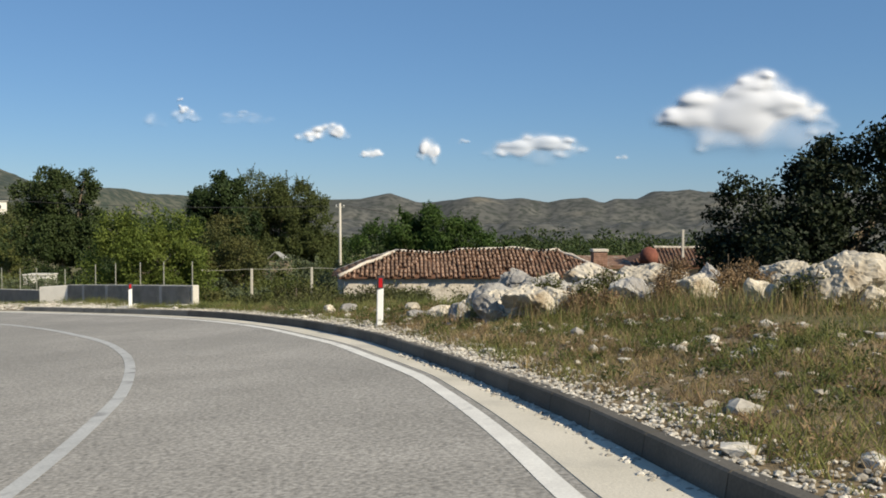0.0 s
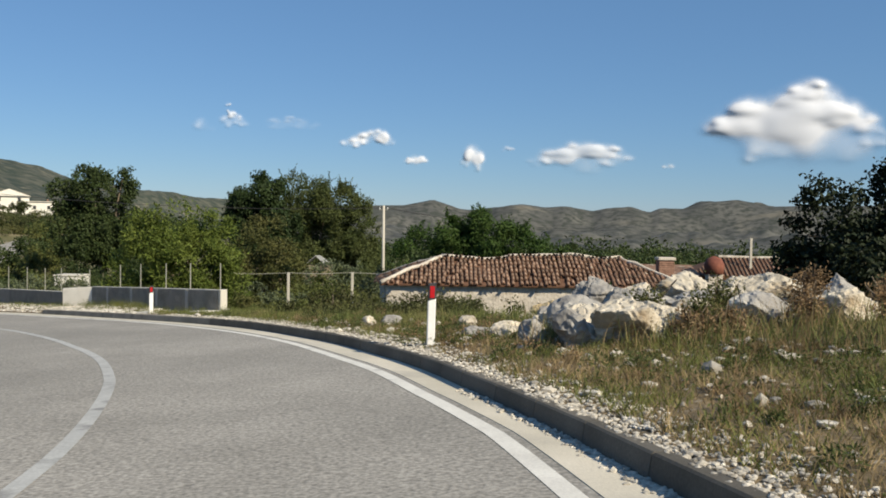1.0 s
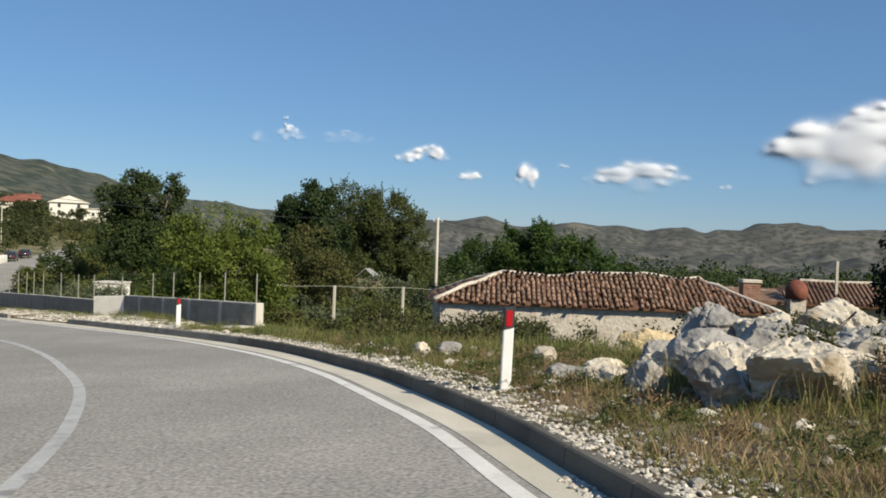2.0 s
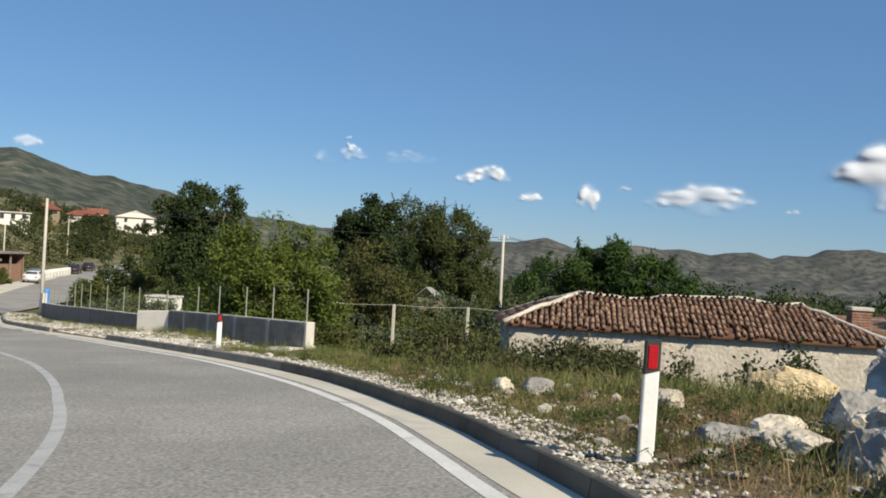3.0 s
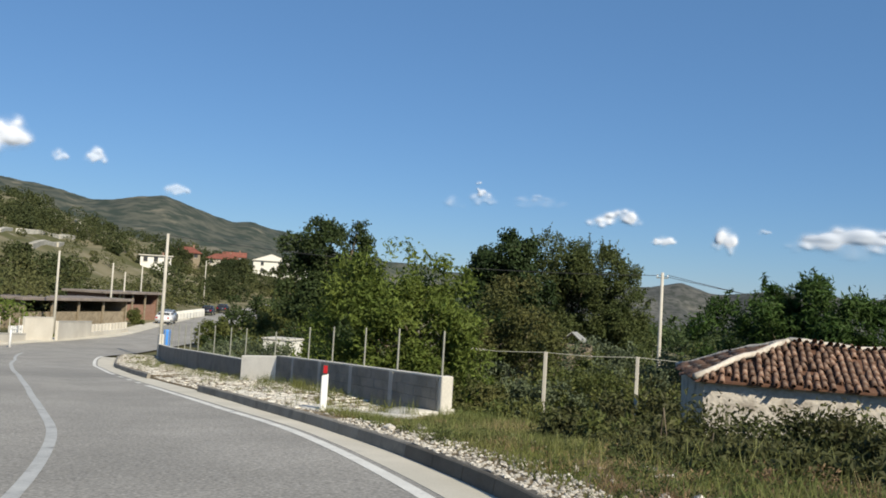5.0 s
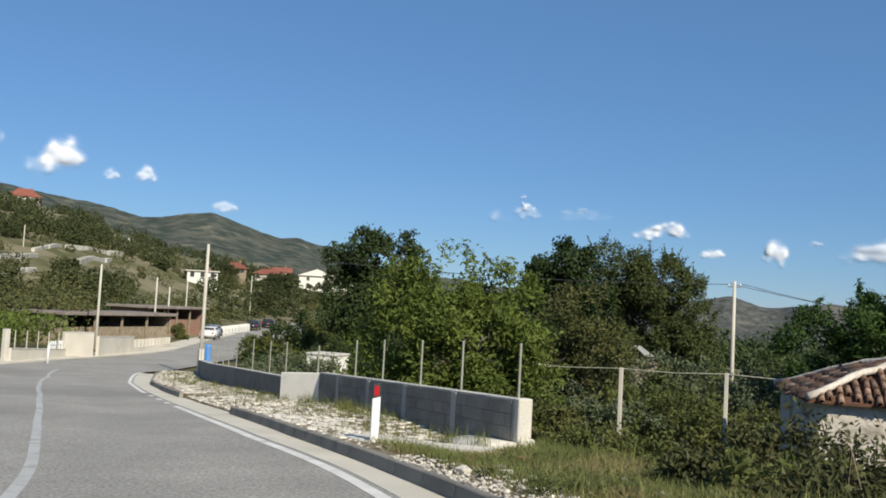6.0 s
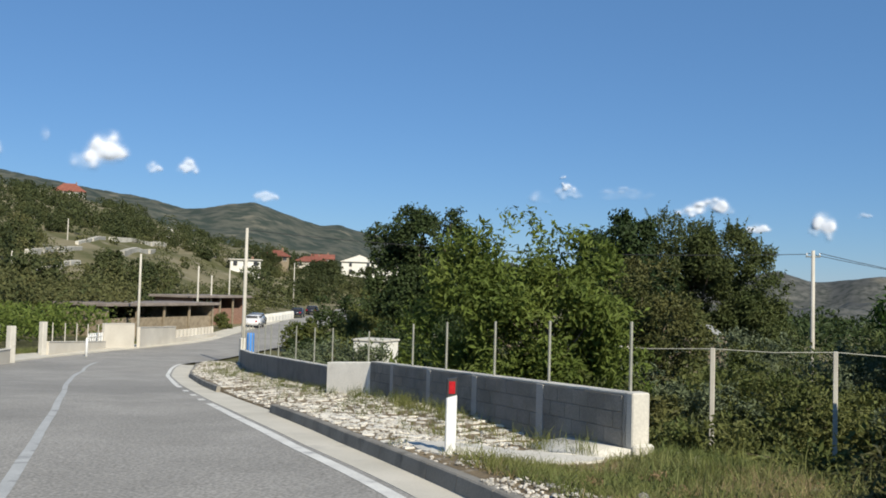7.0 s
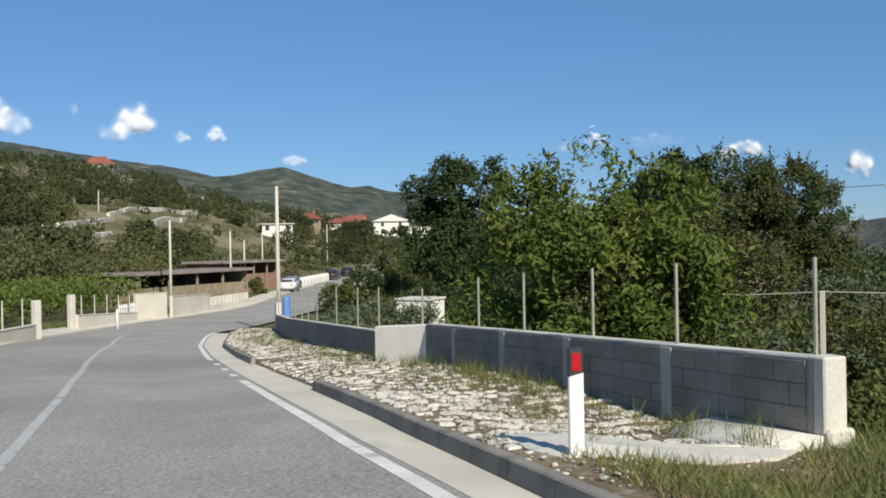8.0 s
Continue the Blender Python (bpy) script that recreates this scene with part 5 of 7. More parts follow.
rng = np.random.default_rng(31)
p1 = scatter(rng, 8000, 30, 109, 0.93, 1.6, 2.2)
tagged(new("gravel", stones("gravel", p1 + (0, 0, 0.006), rng.uniform(0.01, 0.028, len(p1)), M_STONE, rng)), "pale crushed limestone along the kerb", "gravel", kind="stuff")
p2 = scatter(rng, 700, 30, 107, 1.2, 4.6)
tagged(new("rubble", stones("rubble", p2 + (0, 0, 0.01), 0.018 + 0.1 * rng.random(len(p2)) ** 4.0, M_STONE, rng)), "scattered pale limestone rubble on the verge", "rubble", kind="stuff")
p4 = scatter(rng, 110, 34, 78, 1.6, 4.6)
tagged(new('rubble_stones', stones('rubble_stones', p4 + (0, 0, 0.02), rng.uniform(0.03, 0.06, len(p4)), M_BOULDER, rng, 0.5)), 'broken pale limestone pieces in the grass', 'rubble', kind='stuff')
p5 = scatter(rng, 7500, I_PAVE0 - 4, I_PAVE1, 1.0, 4.3)
tagged(new("paving_grit", stones("paving_grit", p5 + (0, 0, 0.004), rng.uniform(0.012, 0.034, len(p5)), M_STONE, rng, 0.45)), "pale grit and broken stone between the paving stones", "gravel", kind="stuff")
p3 = scatter(rng, 700, 34, 62, 0.58, 0.86, 0.5)
tagged(new("gutter_debris", stones("gutter_debris", p3 + (0, 0, 0.0), rng.uniform(0.01, 0.035, len(p3)), M_STONE, rng)), "loose stones lying in the gutter", "gravel", kind="stuff")


# ---- grass ----
def blades(name, pos, h, w, material, rng, lean=0.45):
    n = len(pos)
    d = np.stack([rng.normal(0, lean, n), rng.normal(0, lean, n), np.ones(n)], 1)
    d /= np.linalg.norm(d, axis=1)[:, None]
    a = rng.uniform(0, 6.28, n)
    side = np.stack([np.cos(a), np.sin(a), np.zeros(n)], 1)
    bend = np.stack([d[:, 0] * 0.9 + 0.15, d[:, 1] * 0.9, -np.abs(rng.normal(0, 0.25, n))], 1)
    hh = (h * rng.uniform(0.4, 1.25, n))[:, None]
    v = np.empty((n, 5, 3))
    v[:, 0] = pos - side * w
    v[:, 1] = pos + side * w
    mid = pos + d * hh * 0.55
    v[:, 2] = mid + side * w * 0.7
    v[:, 3] = mid - side * w * 0.7
    v[:, 4] = pos + d * hh + bend * hh * 0.3
    i = np.arange(n)[:, None] * 5
    f = np.concatenate([i + np.array([[0, 1, 2]]), i + np.array([[0, 2, 3]]), i + np.array([[3, 2, 4]])], 1).reshape(-1, 3)
    return mesh_np(name, v.reshape(-1, 3), f, material)


def area_points(rng, n, x0, x1, y0, y1, keep):
    # points of an area where keep() holds, on the verge or the ground
    x, y = rng.uniform(x0, x1, n), rng.uniform(y0, y1, n)
    out = []
    for a, b in zip(x, y):
        if keep(a, b):
            out.append((a, b, on_verge(a, b) - 0.01))
    return np.array(out)


def off_road(x, y):
    i = int(np.argmin(np.hypot(ED[:, 0] - x, ED[:, 1] - y)))
    return float((x - ED[i, 0]) * ACROSS[i, 0] + (y - ED[i, 1]) * ACROSS[i, 1]) - SHIFT[i], i


def grass_keep(bias, seed, inner=1.22):
    pick = random.Random(int(seed))

    def keep(x, y):
        o, i = off_road(x, y)
        if o > 4.6 and pick.random() < 0.72:
            return False
        if o < inner or (i > I_PAVE0 - 3 and o < 4.5) or (GAPS[i] < 4.6 and o > GAPS[i] - 0.05 and x < -8.0):
            return False
        if x > 8.2 and (x - 8.2) / 2.3 > 0.5 + 0.9 * noise.noise(Vector((x * 1.3, y * 1.3, 4))):
            return False
        shift = (0.34 if seed < 5 else -0.12) * min(1.0, max(-0.5, (y - 15.5) / 4))      # straw first, greener further on
        if noise.noise(Vector((x * 0.9, y * 0.9, seed))) + 0.35 * noise.noise(Vector((x * 3, y * 3, seed))) + 0.2 * min(o - 1.5, 1.0) < bias + shift:
            return False
        return True
    return keep


rng = np.random.default_rng(41)
for nm, lab, M, n, hgt, bias, seed, wd in (("dry_grass", "dry straw-coloured grass on the verge", M_GRASS_DRY, 330000, 0.15, -0.2, 2.0, 0.0042), ("green_grass", "green and olive weeds and grass on the verge", M_GRASS_GREEN, 350000, 0.16, -0.22, 8.0, 0.0048)):
    pts = area_points(rng, n, -11.0, 10.5, 3.0, 33.5, grass_keep(bias, seed))
    size = np.array([0.4 + 1.3 * max(0, noise.noise(Vector((p[0] * 0.8, p[1] * 0.8, seed + 1))) + 0.3) for p in pts])
    tagged(new(nm, blades(nm, pts, hgt * size, wd, M, rng, 0.62)), lab, "grass", kind="stuff")
# low leafy weeds among the grass
pts = area_points(rng, 2300, -8.5, 10.5, 3.0, 24.0, grass_keep(0.0, 21.0, 1.6))
cl = np.repeat(pts, 40, 0)
cl = cl + np.concatenate([rng.normal(0, 0.06, (len(cl), 2)), np.zeros((len(cl), 1))], 1)
tagged(new("dry_tussocks", blades("dry_tussocks", cl, 0.17 * np.repeat(rng.uniform(0.5, 1.6, len(pts)), 40), 0.003, M_TUSSOCK, rng, 0.7)), "brown dried-up tussocks on the verge", "weeds", kind="stuff")
pts = area_points(rng, 8200, -8.5, 10.5, 3.0, 31.0, grass_keep(0.12, 15.0, 1.6))
cl = np.repeat(pts, 14, 0) + np.concatenate([rng.normal(0, 0.07, (len(pts) * 14, 2)), np.abs(rng.normal(0.06, 0.05, (len(pts) * 14, 1)))], 1)
tagged(new("leafy_weeds", leaves("leafy_weeds", cl, 0.05, 0.022, M_LEAF_OLIVE, rng)), "low leafy olive-green weeds on the verge", "weeds", kind="stuff")
# rounded tufts of dark green and brown herbs
for nm, lab, M, n, sd in (("herb_tufts", "rounded dark green tufts of herbs on the verge", M_LEAF_OLIVE, 950, 31.0), ("thistle_tufts", "brown dried thistle tufts on the verge", M_TUSSOCK, 420, 37.0)):
    pts = area_points(rng, n, -8.5, 7.5, 3.5, 30.0, grass_keep(0.02, sd, 1.35))
    rad = np.repeat(rng.uniform(0.08, 0.22, len(pts)), 110)[:, None]
    u = rng.normal(size=(len(pts) * 110, 3))
    u[:, 2] = np.abs(u[:, 2]) * 1.1
    u /= np.linalg.norm(u, axis=1)[:, None]
    cl = np.repeat(pts, 110, 0) + u * rad * rng.uniform(0.6, 1.15, (len(u), 1))
    tagged(new(nm, leaves(nm, cl, 0.055, 0.016, M, rng, out=u * 0.9, face=u)), lab, "weeds", kind="stuff")
# low grass mat before the paving's end
pts = scatter(rng, 15000, 101, I_PAVE0, 1.25, 4.4, 0.8)
pts = np.array([p for p in pts if noise.noise(Vector((p[0] * 1.4, p[1] * 1.4, 17))) > -0.28 and not (-11.4 < p[0] < -8.8 and p[1] > 30.2 + 0.5 * (p[0] + 10.4))])
tagged(new("low_grass", blades("low_grass", pts, 0.15, 0.0045, M_GRASS_BANK, rng, 0.6)), "low olive-green grass mat beside the paving", "grass", kind="stuff")
# brush and tall weeds between the boulders
pts = []
for x, y, n, r in ((2.4, 15.2, 260, 0.3), (2.6, 15.9, 320, 0.35), (3.7, 15.3, 260, 0.35), (3.1, 17.0, 300, 0.4), (4.9, 12.7, 420, 0.4), (4.2, 13.0, 380, 0.5), (3.3, 13.4, 320, 0.5), (5.2, 12.3, 300, 0.4), (2.3, 14.2, 280, 0.5), (0.4, 16.0, 160, 0.3), (4.9, 15.6, 260, 0.4), (6.0, 12.4, 260, 0.4), (3.7, 14.4, 280, 0.5), (1.7, 14.5, 140, 0.4)):
    for _ in range(n):
        a, b = x + rng.normal(0, r), y + rng.normal(0, r)
        pts.append((a, b, on_verge(a, b) - 0.02))
pts = np.array(pts)
half = rng.random(len(pts)) < 0.5
for nm, M, sel in (("tall_dry_weeds", M_GRASS_DRY, half), ("tall_green_weeds", M_GRASS_BANK, ~half)):
    tagged(new(nm, blades(nm, pts[sel], 0.42, 0.005, M, rng, 0.3)), "tall weeds growing between the boulders", "weeds", kind="stuff")
# brown dried shrubs in the gaps of the boulder heap
for k, (x, y, w, h) in enumerate(((2.45, 15.25, 0.32, 0.5), (2.7, 15.0, 0.25, 0.4), (3.75, 15.2, 0.3, 0.5), (3.0, 16.5, 0.4, 0.6), (4.75, 15.4, 0.4, 0.6), (4.2, 16.6, 0.4, 0.7), (1.9, 16.3, 0.3, 0.6), (5.3, 16.0, 0.4, 0.7), (2.1, 14.6, 0.3, 0.35), (4.9, 12.75, 0.35, 0.55))):
    bush(x, y, on_verge(x, y) - 0.05, w, h, 1300, 0.06, M_TUSSOCK if k % 3 else M_LEAF_BROWN, 700 + k, "brown dried shrub between the boulders")
# weeds in the paving and along the wall's foot
pts = []
for _ in range(420):
    i = int(rng.integers(I_PAVE0, I_PAVE1))
    off = 1.1 + (GAPS[i] - 1.25) * rng.random() ** 0.6
    q = at_line(i, off)
    if noise.noise(Vector((q[0] * 0.8, q[1] * 0.8, 3))) < -0.1:
        continue
    for _ in range(int(rng.integers(8, 34))):
        e = rng.normal(0, 0.07, 2)
        pts.append((q[0] + e[0], q[1] + e[1], verge_z(i, off)))
tagged(new("paving_weeds", blades("paving_weeds", np.array(pts), 0.2, 0.004, M_GRASS_GREEN, rng, 0.5)), "weeds growing through the stone paving", "weeds", kind="stuff")
pts = []
for _ in range(70):
    k = int(rng.integers(0, 3))
    c, ln = wall_point(k, rng.random())
    d = (np.array(WALL_LINE[k + 1]) - np.array(WALL_LINE[k])) / ln
    c = c + np.array((-d[1], d[0])) * rng.uniform(0.08, 0.7)
    for _ in range(int(rng.integers(10, 40))):
        e = rng.normal(0, 0.08, 2)
        pts.append((c[0] + e[0], c[1] + e[1], on_verge(*c) + 0.02))
tagged(new("wall_weeds", blades("wall_weeds", np.array(pts), 0.3, 0.0035, M_GRASS_GREEN, rng, 0.35)), "tall thin weeds at the foot of the wall", "weeds", kind="stuff")


# ---- far side of the road ----
def left_strip(name, i0, i1, prof, material, smooth=False):
    v = []
    for i in range(i0, i1):
        for o, h in prof:
            q = LE[i] - ACROSS[i] * o
            v.append((q[0], q[1], LE[i][2] + h))
    n, k = i1 - i0, len(prof)
    f = [(a * k + b, a * k + b + 1, (a + 1) * k + b + 1, (a + 1) * k + b) for a in range(n - 1) for b in range(k - 1)]
    return mesh_np(name, v, np.array(f), material, smooth)


tagged(new("pavement", left_strip("pavement", 12 * 11, 12 * 20, [(0.2, -0.05), (0.21, 0.06), (0.4, 0.09), (1.2, 0.1), (2.3, 0.12), (2.6, -0.1)], M_CONCRETE)), "pale concrete pavement on the far side of the road", "pavement", kind="structure")


pts = []
for _ in range(9000):
    i = int(rng.integers(12 * 11, 12 * 17))
    o = rng.uniform(1.95, 2.6)
    q = LE[i] - ACROSS[i] * o + (LE[i + 1] - LE[i]) * rng.random()
    if noise.noise(Vector((q[0] * 0.5, q[1] * 0.5, 11))) > -0.05:
        pts.append((q[0], q[1], LE[i][2] + 0.1))
tagged(new("pavement_weeds", blades("pavement_weeds", np.array(pts), 0.42, 0.012, M_GRASS_BANK, rng, 0.5)), "green weeds along the back of the far pavement", "weeds", kind="stuff")


def seg_wall(name, label, cat, a, b, z0a, z0b, z1a, z1b, th, M, cap=True):
    ob = tagged(empty(name), label, cat)
    part("wall_body", bm_mesh("wall_body", oriented_box(a, b, z0a - 0.5, z0b - 0.5, z1a, z1b, th, 0.012), M), ob)
    if cap:
        d = Vector((b[0] - a[0], b[1] - a[1], 0)).normalized()
        e = Vector((-d.y, d.x, 0)) * 0.03
        part("coping", bm_mesh("coping", oriented_box((a[0] + e.x, a[1] + e.y), (b[0] + e.x, b[1] + e.y), z1a + 0.002, z1b + 0.002, z1a + 0.06, z1b + 0.06, th + 0.06, 0.01), M_CAST), ob)
    return ob


# low walls with fence posts
def roadside_fence(p, q, wall_h, posts, ph, big=False):
    ob = seg_wall("roadside_wall", "low cream roadside wall with thin fence posts", "wall", p[:2], q[:2], p[2], q[2], p[2] + wall_h, q[2] + wall_h, 0.2, M_WALL_CREAM)
    for k in range(posts):
        t = (k + 0.5) / posts
        x, y, z = (p[j] + (q[j] - p[j]) * t for j in range(3))
        part("fence_post", bm_mesh("fence_post", tube([(x - 0.06, y + 0.06, z), (x - 0.06, y + 0.06, z + ph)], [0.035, 0.03], 6), M_POLE), ob)
    return ob


roadside_fence((-36.5, 41.5, -3.25), (-43.0, 52.8, -3.5), 0.45, 6, 1.7)
roadside_fence((-47.7, 59.5, -3.85), (-50.9, 67.2, -4.3), 0.62, 5, 1.75)
for x, y, z, h in ((-43.4, 53.4, -3.6, 1.65), (-47.6, 59.2, -3.9, 1.85)):
    gp = tagged(new("gate_post", bm_mesh("gate_post", box_bm(x - 0.16, y - 0.16, z - 0.4, x + 0.16, y + 0.16, z + h, 0.02), M_CAST)), "square pale concrete gate post", "gate post", "gate posts")
wp = tagged(empty("roadside_marker", pose(-46.3, 61.2, -4.05)), "small white plastic roadside marker", "marker post", "roadside marker posts")
part("body", bm_mesh("body", tube([(0, 0, -0.2), (0, 0, 1.0), (0, 0, 1.1)], [0.08, 0.075, 0.03], 8), M_WHITE, True), wp)
seg_wall("gate_wall", "cream rendered gate wall beside the pavement", "wall", (-51.4, 67.6), (-51.3, 70.3), -4.5, -4.5, -2.55, -2.6, 0.25, M_WALL_CREAM)
yard = seg_wall("yard_wall", "cream yard wall with a small barred opening", "wall", (-51.5, 71.0), (-54.8, 78.7), -4.6, -4.7, -2.9, -3.2, 0.22, M_WALL_CREAM)
for k in range(11):
    t = (k + 0.5) / 11
    x, y = -54.9 - 4.6 * t, 79.0 + 10.8 * t
    part("baluster", bm_mesh("baluster", box_bm(x - 0.12, y - 0.12, -5.0, x + 0.12, y + 0.12, -3.45 - 0.2 * t, 0.02), M_WALL_CREAM), yard)
part("low_wall", bm_mesh("low_wall", oriented_box((-54.81, 78.72), (-59.6, 90.0), -5.2, -5.4, -4.05, -4.25, 0.2, 0.01), M_WALL_CREAM), yard)
for t0, t1, z0, z1 in ((0.25, 0.7, -3.45, -3.15),):
    a = (-51.5 - 3.3 * t0 + 0.12, 71 + 7.7 * t0 + 0.05)
    b = (-51.5 - 3.3 * t1 + 0.12, 71 + 7.7 * t1 + 0.05)
    part("opening", bm_mesh("opening", oriented_box(a, b, z0, z0 - 0.06, z1, z1 - 0.06, 0.05), M_SHUTTER), yard, "dark barred opening")
for r in range(3):
    for c in range(6):
        t = 0.35 + 0.052 * (c + 0.5 * (r % 2))
        x, y = -51.5 - 3.3 * t + 0.1, 71 + 7.7 * t + 0.04
        part("brick_lozenge", bm_mesh("brick_lozenge", box_bm(x - 0.07, y - 0.12, -4.05 + 0.2 * r, x + 0.07, y + 0.12, -3.92 + 0.2 * r), M_BRICK), yard)
iron_gate = tagged(empty("picket_gate"), "white picket gate beside the gate wall", "gate")
for k in range(7):
    t = k / 6
    x, y = -50.9 - 0.4 * t, 65.9 + 1.6 * t
    part("picket", bm_mesh("picket", box_bm(x - 0.03, y - 0.06, -4.3, x + 0.03, y + 0.06, -3.1, 0.008), M_WHITE), iron_gate)
for z in (-4.0, -3.35):
    part("rail", bm_mesh("rail", oriented_box((-50.9, 65.9), (-51.3, 67.5), z, z, z + 0.08, z + 0.08, 0.05), M_WHITE), iron_gate)


def shed(x, y, z0, L, D, h, turn, wallM, roofM, label, over=0.5, open_front=False):
    ob = tagged(empty("shed", pose(x, y, z0, 0, 0, turn)), label, "shed")
    part("roof_slab", bm_mesh("roof_slab", box_bm(-D - over, -over, h, over, L + over, h + 0.28, 0.03), roofM), ob, "flat overhanging grey roof slab")
    part("back_wall", bm_mesh("back_wall", box_bm(-D, 0, -0.6, -D + 0.2, L, h), wallM), ob)
    for yy in (0, L - 0.2):
        part("side_wall", bm_mesh("side_wall", box_bm(-D + 0.202, yy, -0.6, 0, yy + 0.2, h), wallM), ob)
    n = 5
    for k in range(n):
        yy = 0.1 + (L - 0.3) * k / (n - 1)
        part("post", bm_mesh("post", box_bm(-0.12, yy, -0.5, 0.06, yy + 0.18, h, 0.01), M_WOOD), ob)
    if not open_front:
        part("front_wall", bm_mesh("front_wall", box_bm(-0.35, 0.202, -0.6, -0.2, L - 0.202, h * 0.62), wallM), ob)
    return ob


shed(-62.9, 79.8, -4.6, 15.0, 5.0, 2.75, 2.0, M_WOOD, M_DARKROOF, "long open shed with a flat grey roof", open_front=False)
shed(-71.6, 101.5, -4.6, 10.5, 5.0, 3.25, 2.0, M_BRICK, M_DARKROOF, "red brick outbuilding with a flat roof")
tagged(new("parapet", bm_mesh("parapet", oriented_box((-72.4, 116.4), (-79.6, 134.0), -5.2, -5.2, -3.8, -3.75, 0.25, 0.02), M_WALL_WHITE)), "white roadside parapet wall", "parapet", kind="structure")
for k in range(9):
    t = (k + 0.5) / 9
    x, y = -72.4 - 7.2 * t + 0.1, 116.4 + 17.6 * t - 0.05
    part("parapet_post", bm_mesh("parapet_post", box_bm(x - 0.2, y - 0.35, -5.0, x + 0.2, y + 0.35, -3.45, 0.03), M_WALL_WHITE), bpy.data.objects["parapet"])


# ---- parked cars ----
def car(x, y, z, turn, paint, label):
    ob = tagged(empty("car", pose(x, y, z, 0, 0, turn)), label, "car", "cars parked along the road")
    prof = [(-2.05, 0.35), (-2.1, 0.75), (-1.95, 0.95), (-1.45, 1.02), (-0.95, 1.42), (0.35, 1.46), (1.05, 1.02), (1.85, 0.85), (2.1, 0.6), (2.1, 0.33)]
    bm = bmesh.new()
    a = [bm.verts.new((-0.82 if h < 1.05 else -0.66, y0, h)) for y0, h in prof]
    b = [bm.verts.new((0.82 if h < 1.05 else 0.66, y0, h)) for y0, h in prof]
    n = len(prof)
    for k in range(n):
        bm.faces.new((a[k], a[(k + 1) % n], b[(k + 1) % n], b[k]))
    bm.faces.new(a[::-1])
    bm.faces.new(b)
    bmesh.ops.bevel(bm, geom=bm.edges[:], offset=0.05, segments=2, affect="EDGES")
    part("body", bm_mesh("body", bm, paint, True), ob)
    part("rear_window", bm_mesh("rear_window", box_bm(-0.6, -1.34, 1.08, 0.6, -1.04, 1.34, 0.02), M_SHUTTER), ob, "dark glass")
    part("windscreen", bm_mesh("windscreen", box_bm(-0.6, 0.5, 1.1, 0.6, 0.86, 1.34, 0.02), M_SHUTTER), ob, "dark glass")
    for s in (-1, 1):
        part("side_window", bm_mesh("side_window", box_bm(s * 0.75 - 0.03, -0.95, 1.06, s * 0.75 + 0.03, 0.5, 1.34, 0.02), M_SHUTTER), ob, "dark glass")
        part("tail_light", bm_mesh("tail_light", box_bm(s * 0.65 - 0.12, -2.12, 0.72, s * 0.65 + 0.12, -2.04, 0.86, 0.01), M_RED), ob, "red tail light")
        for yy in (-1.3, 1.3):
            w = part("wheel", bm_mesh("wheel", tube([(s * 0.68, yy, 0.31), (s * 0.86, yy, 0.31)], [0.31, 0.31], 16), M_BLACK), ob)
            part("rim", bm_mesh("rim", tube([(s * 0.84, yy, 0.31), (s * 0.875, yy, 0.31)], [0.19, 0.18], 12), M_STEEL), w)
    return ob


P_WHITE = mat("white_car_paint", (0.7, 0.7, 0.7), (0.66, 0.66, 0.66), 1, 0.25, spec=0.6)
P_DARK = mat("dark_car_paint", (0.02, 0.022, 0.03), (0.03, 0.03, 0.04), 1, 0.2, spec=0.6)
P_SILVER = mat("silver_car_paint", (0.4, 0.42, 0.44), (0.35, 0.37, 0.39), 1, 0.25, metal=0.5, spec=0.6)
car(-66.8, 106.5, -4.55, 24, P_WHITE, "white parked saloon car on the roadside")
car(-69.6, 111.0, -4.5, 24, P_SILVER, "silver parked car on the roadside")
car(-80.6, 137.0, -4.5, 24, P_DARK, "dark blue parked car on the roadside")
car(-86.4, 150.5, -4.5, 24, P_DARK, "dark parked car on the roadside")


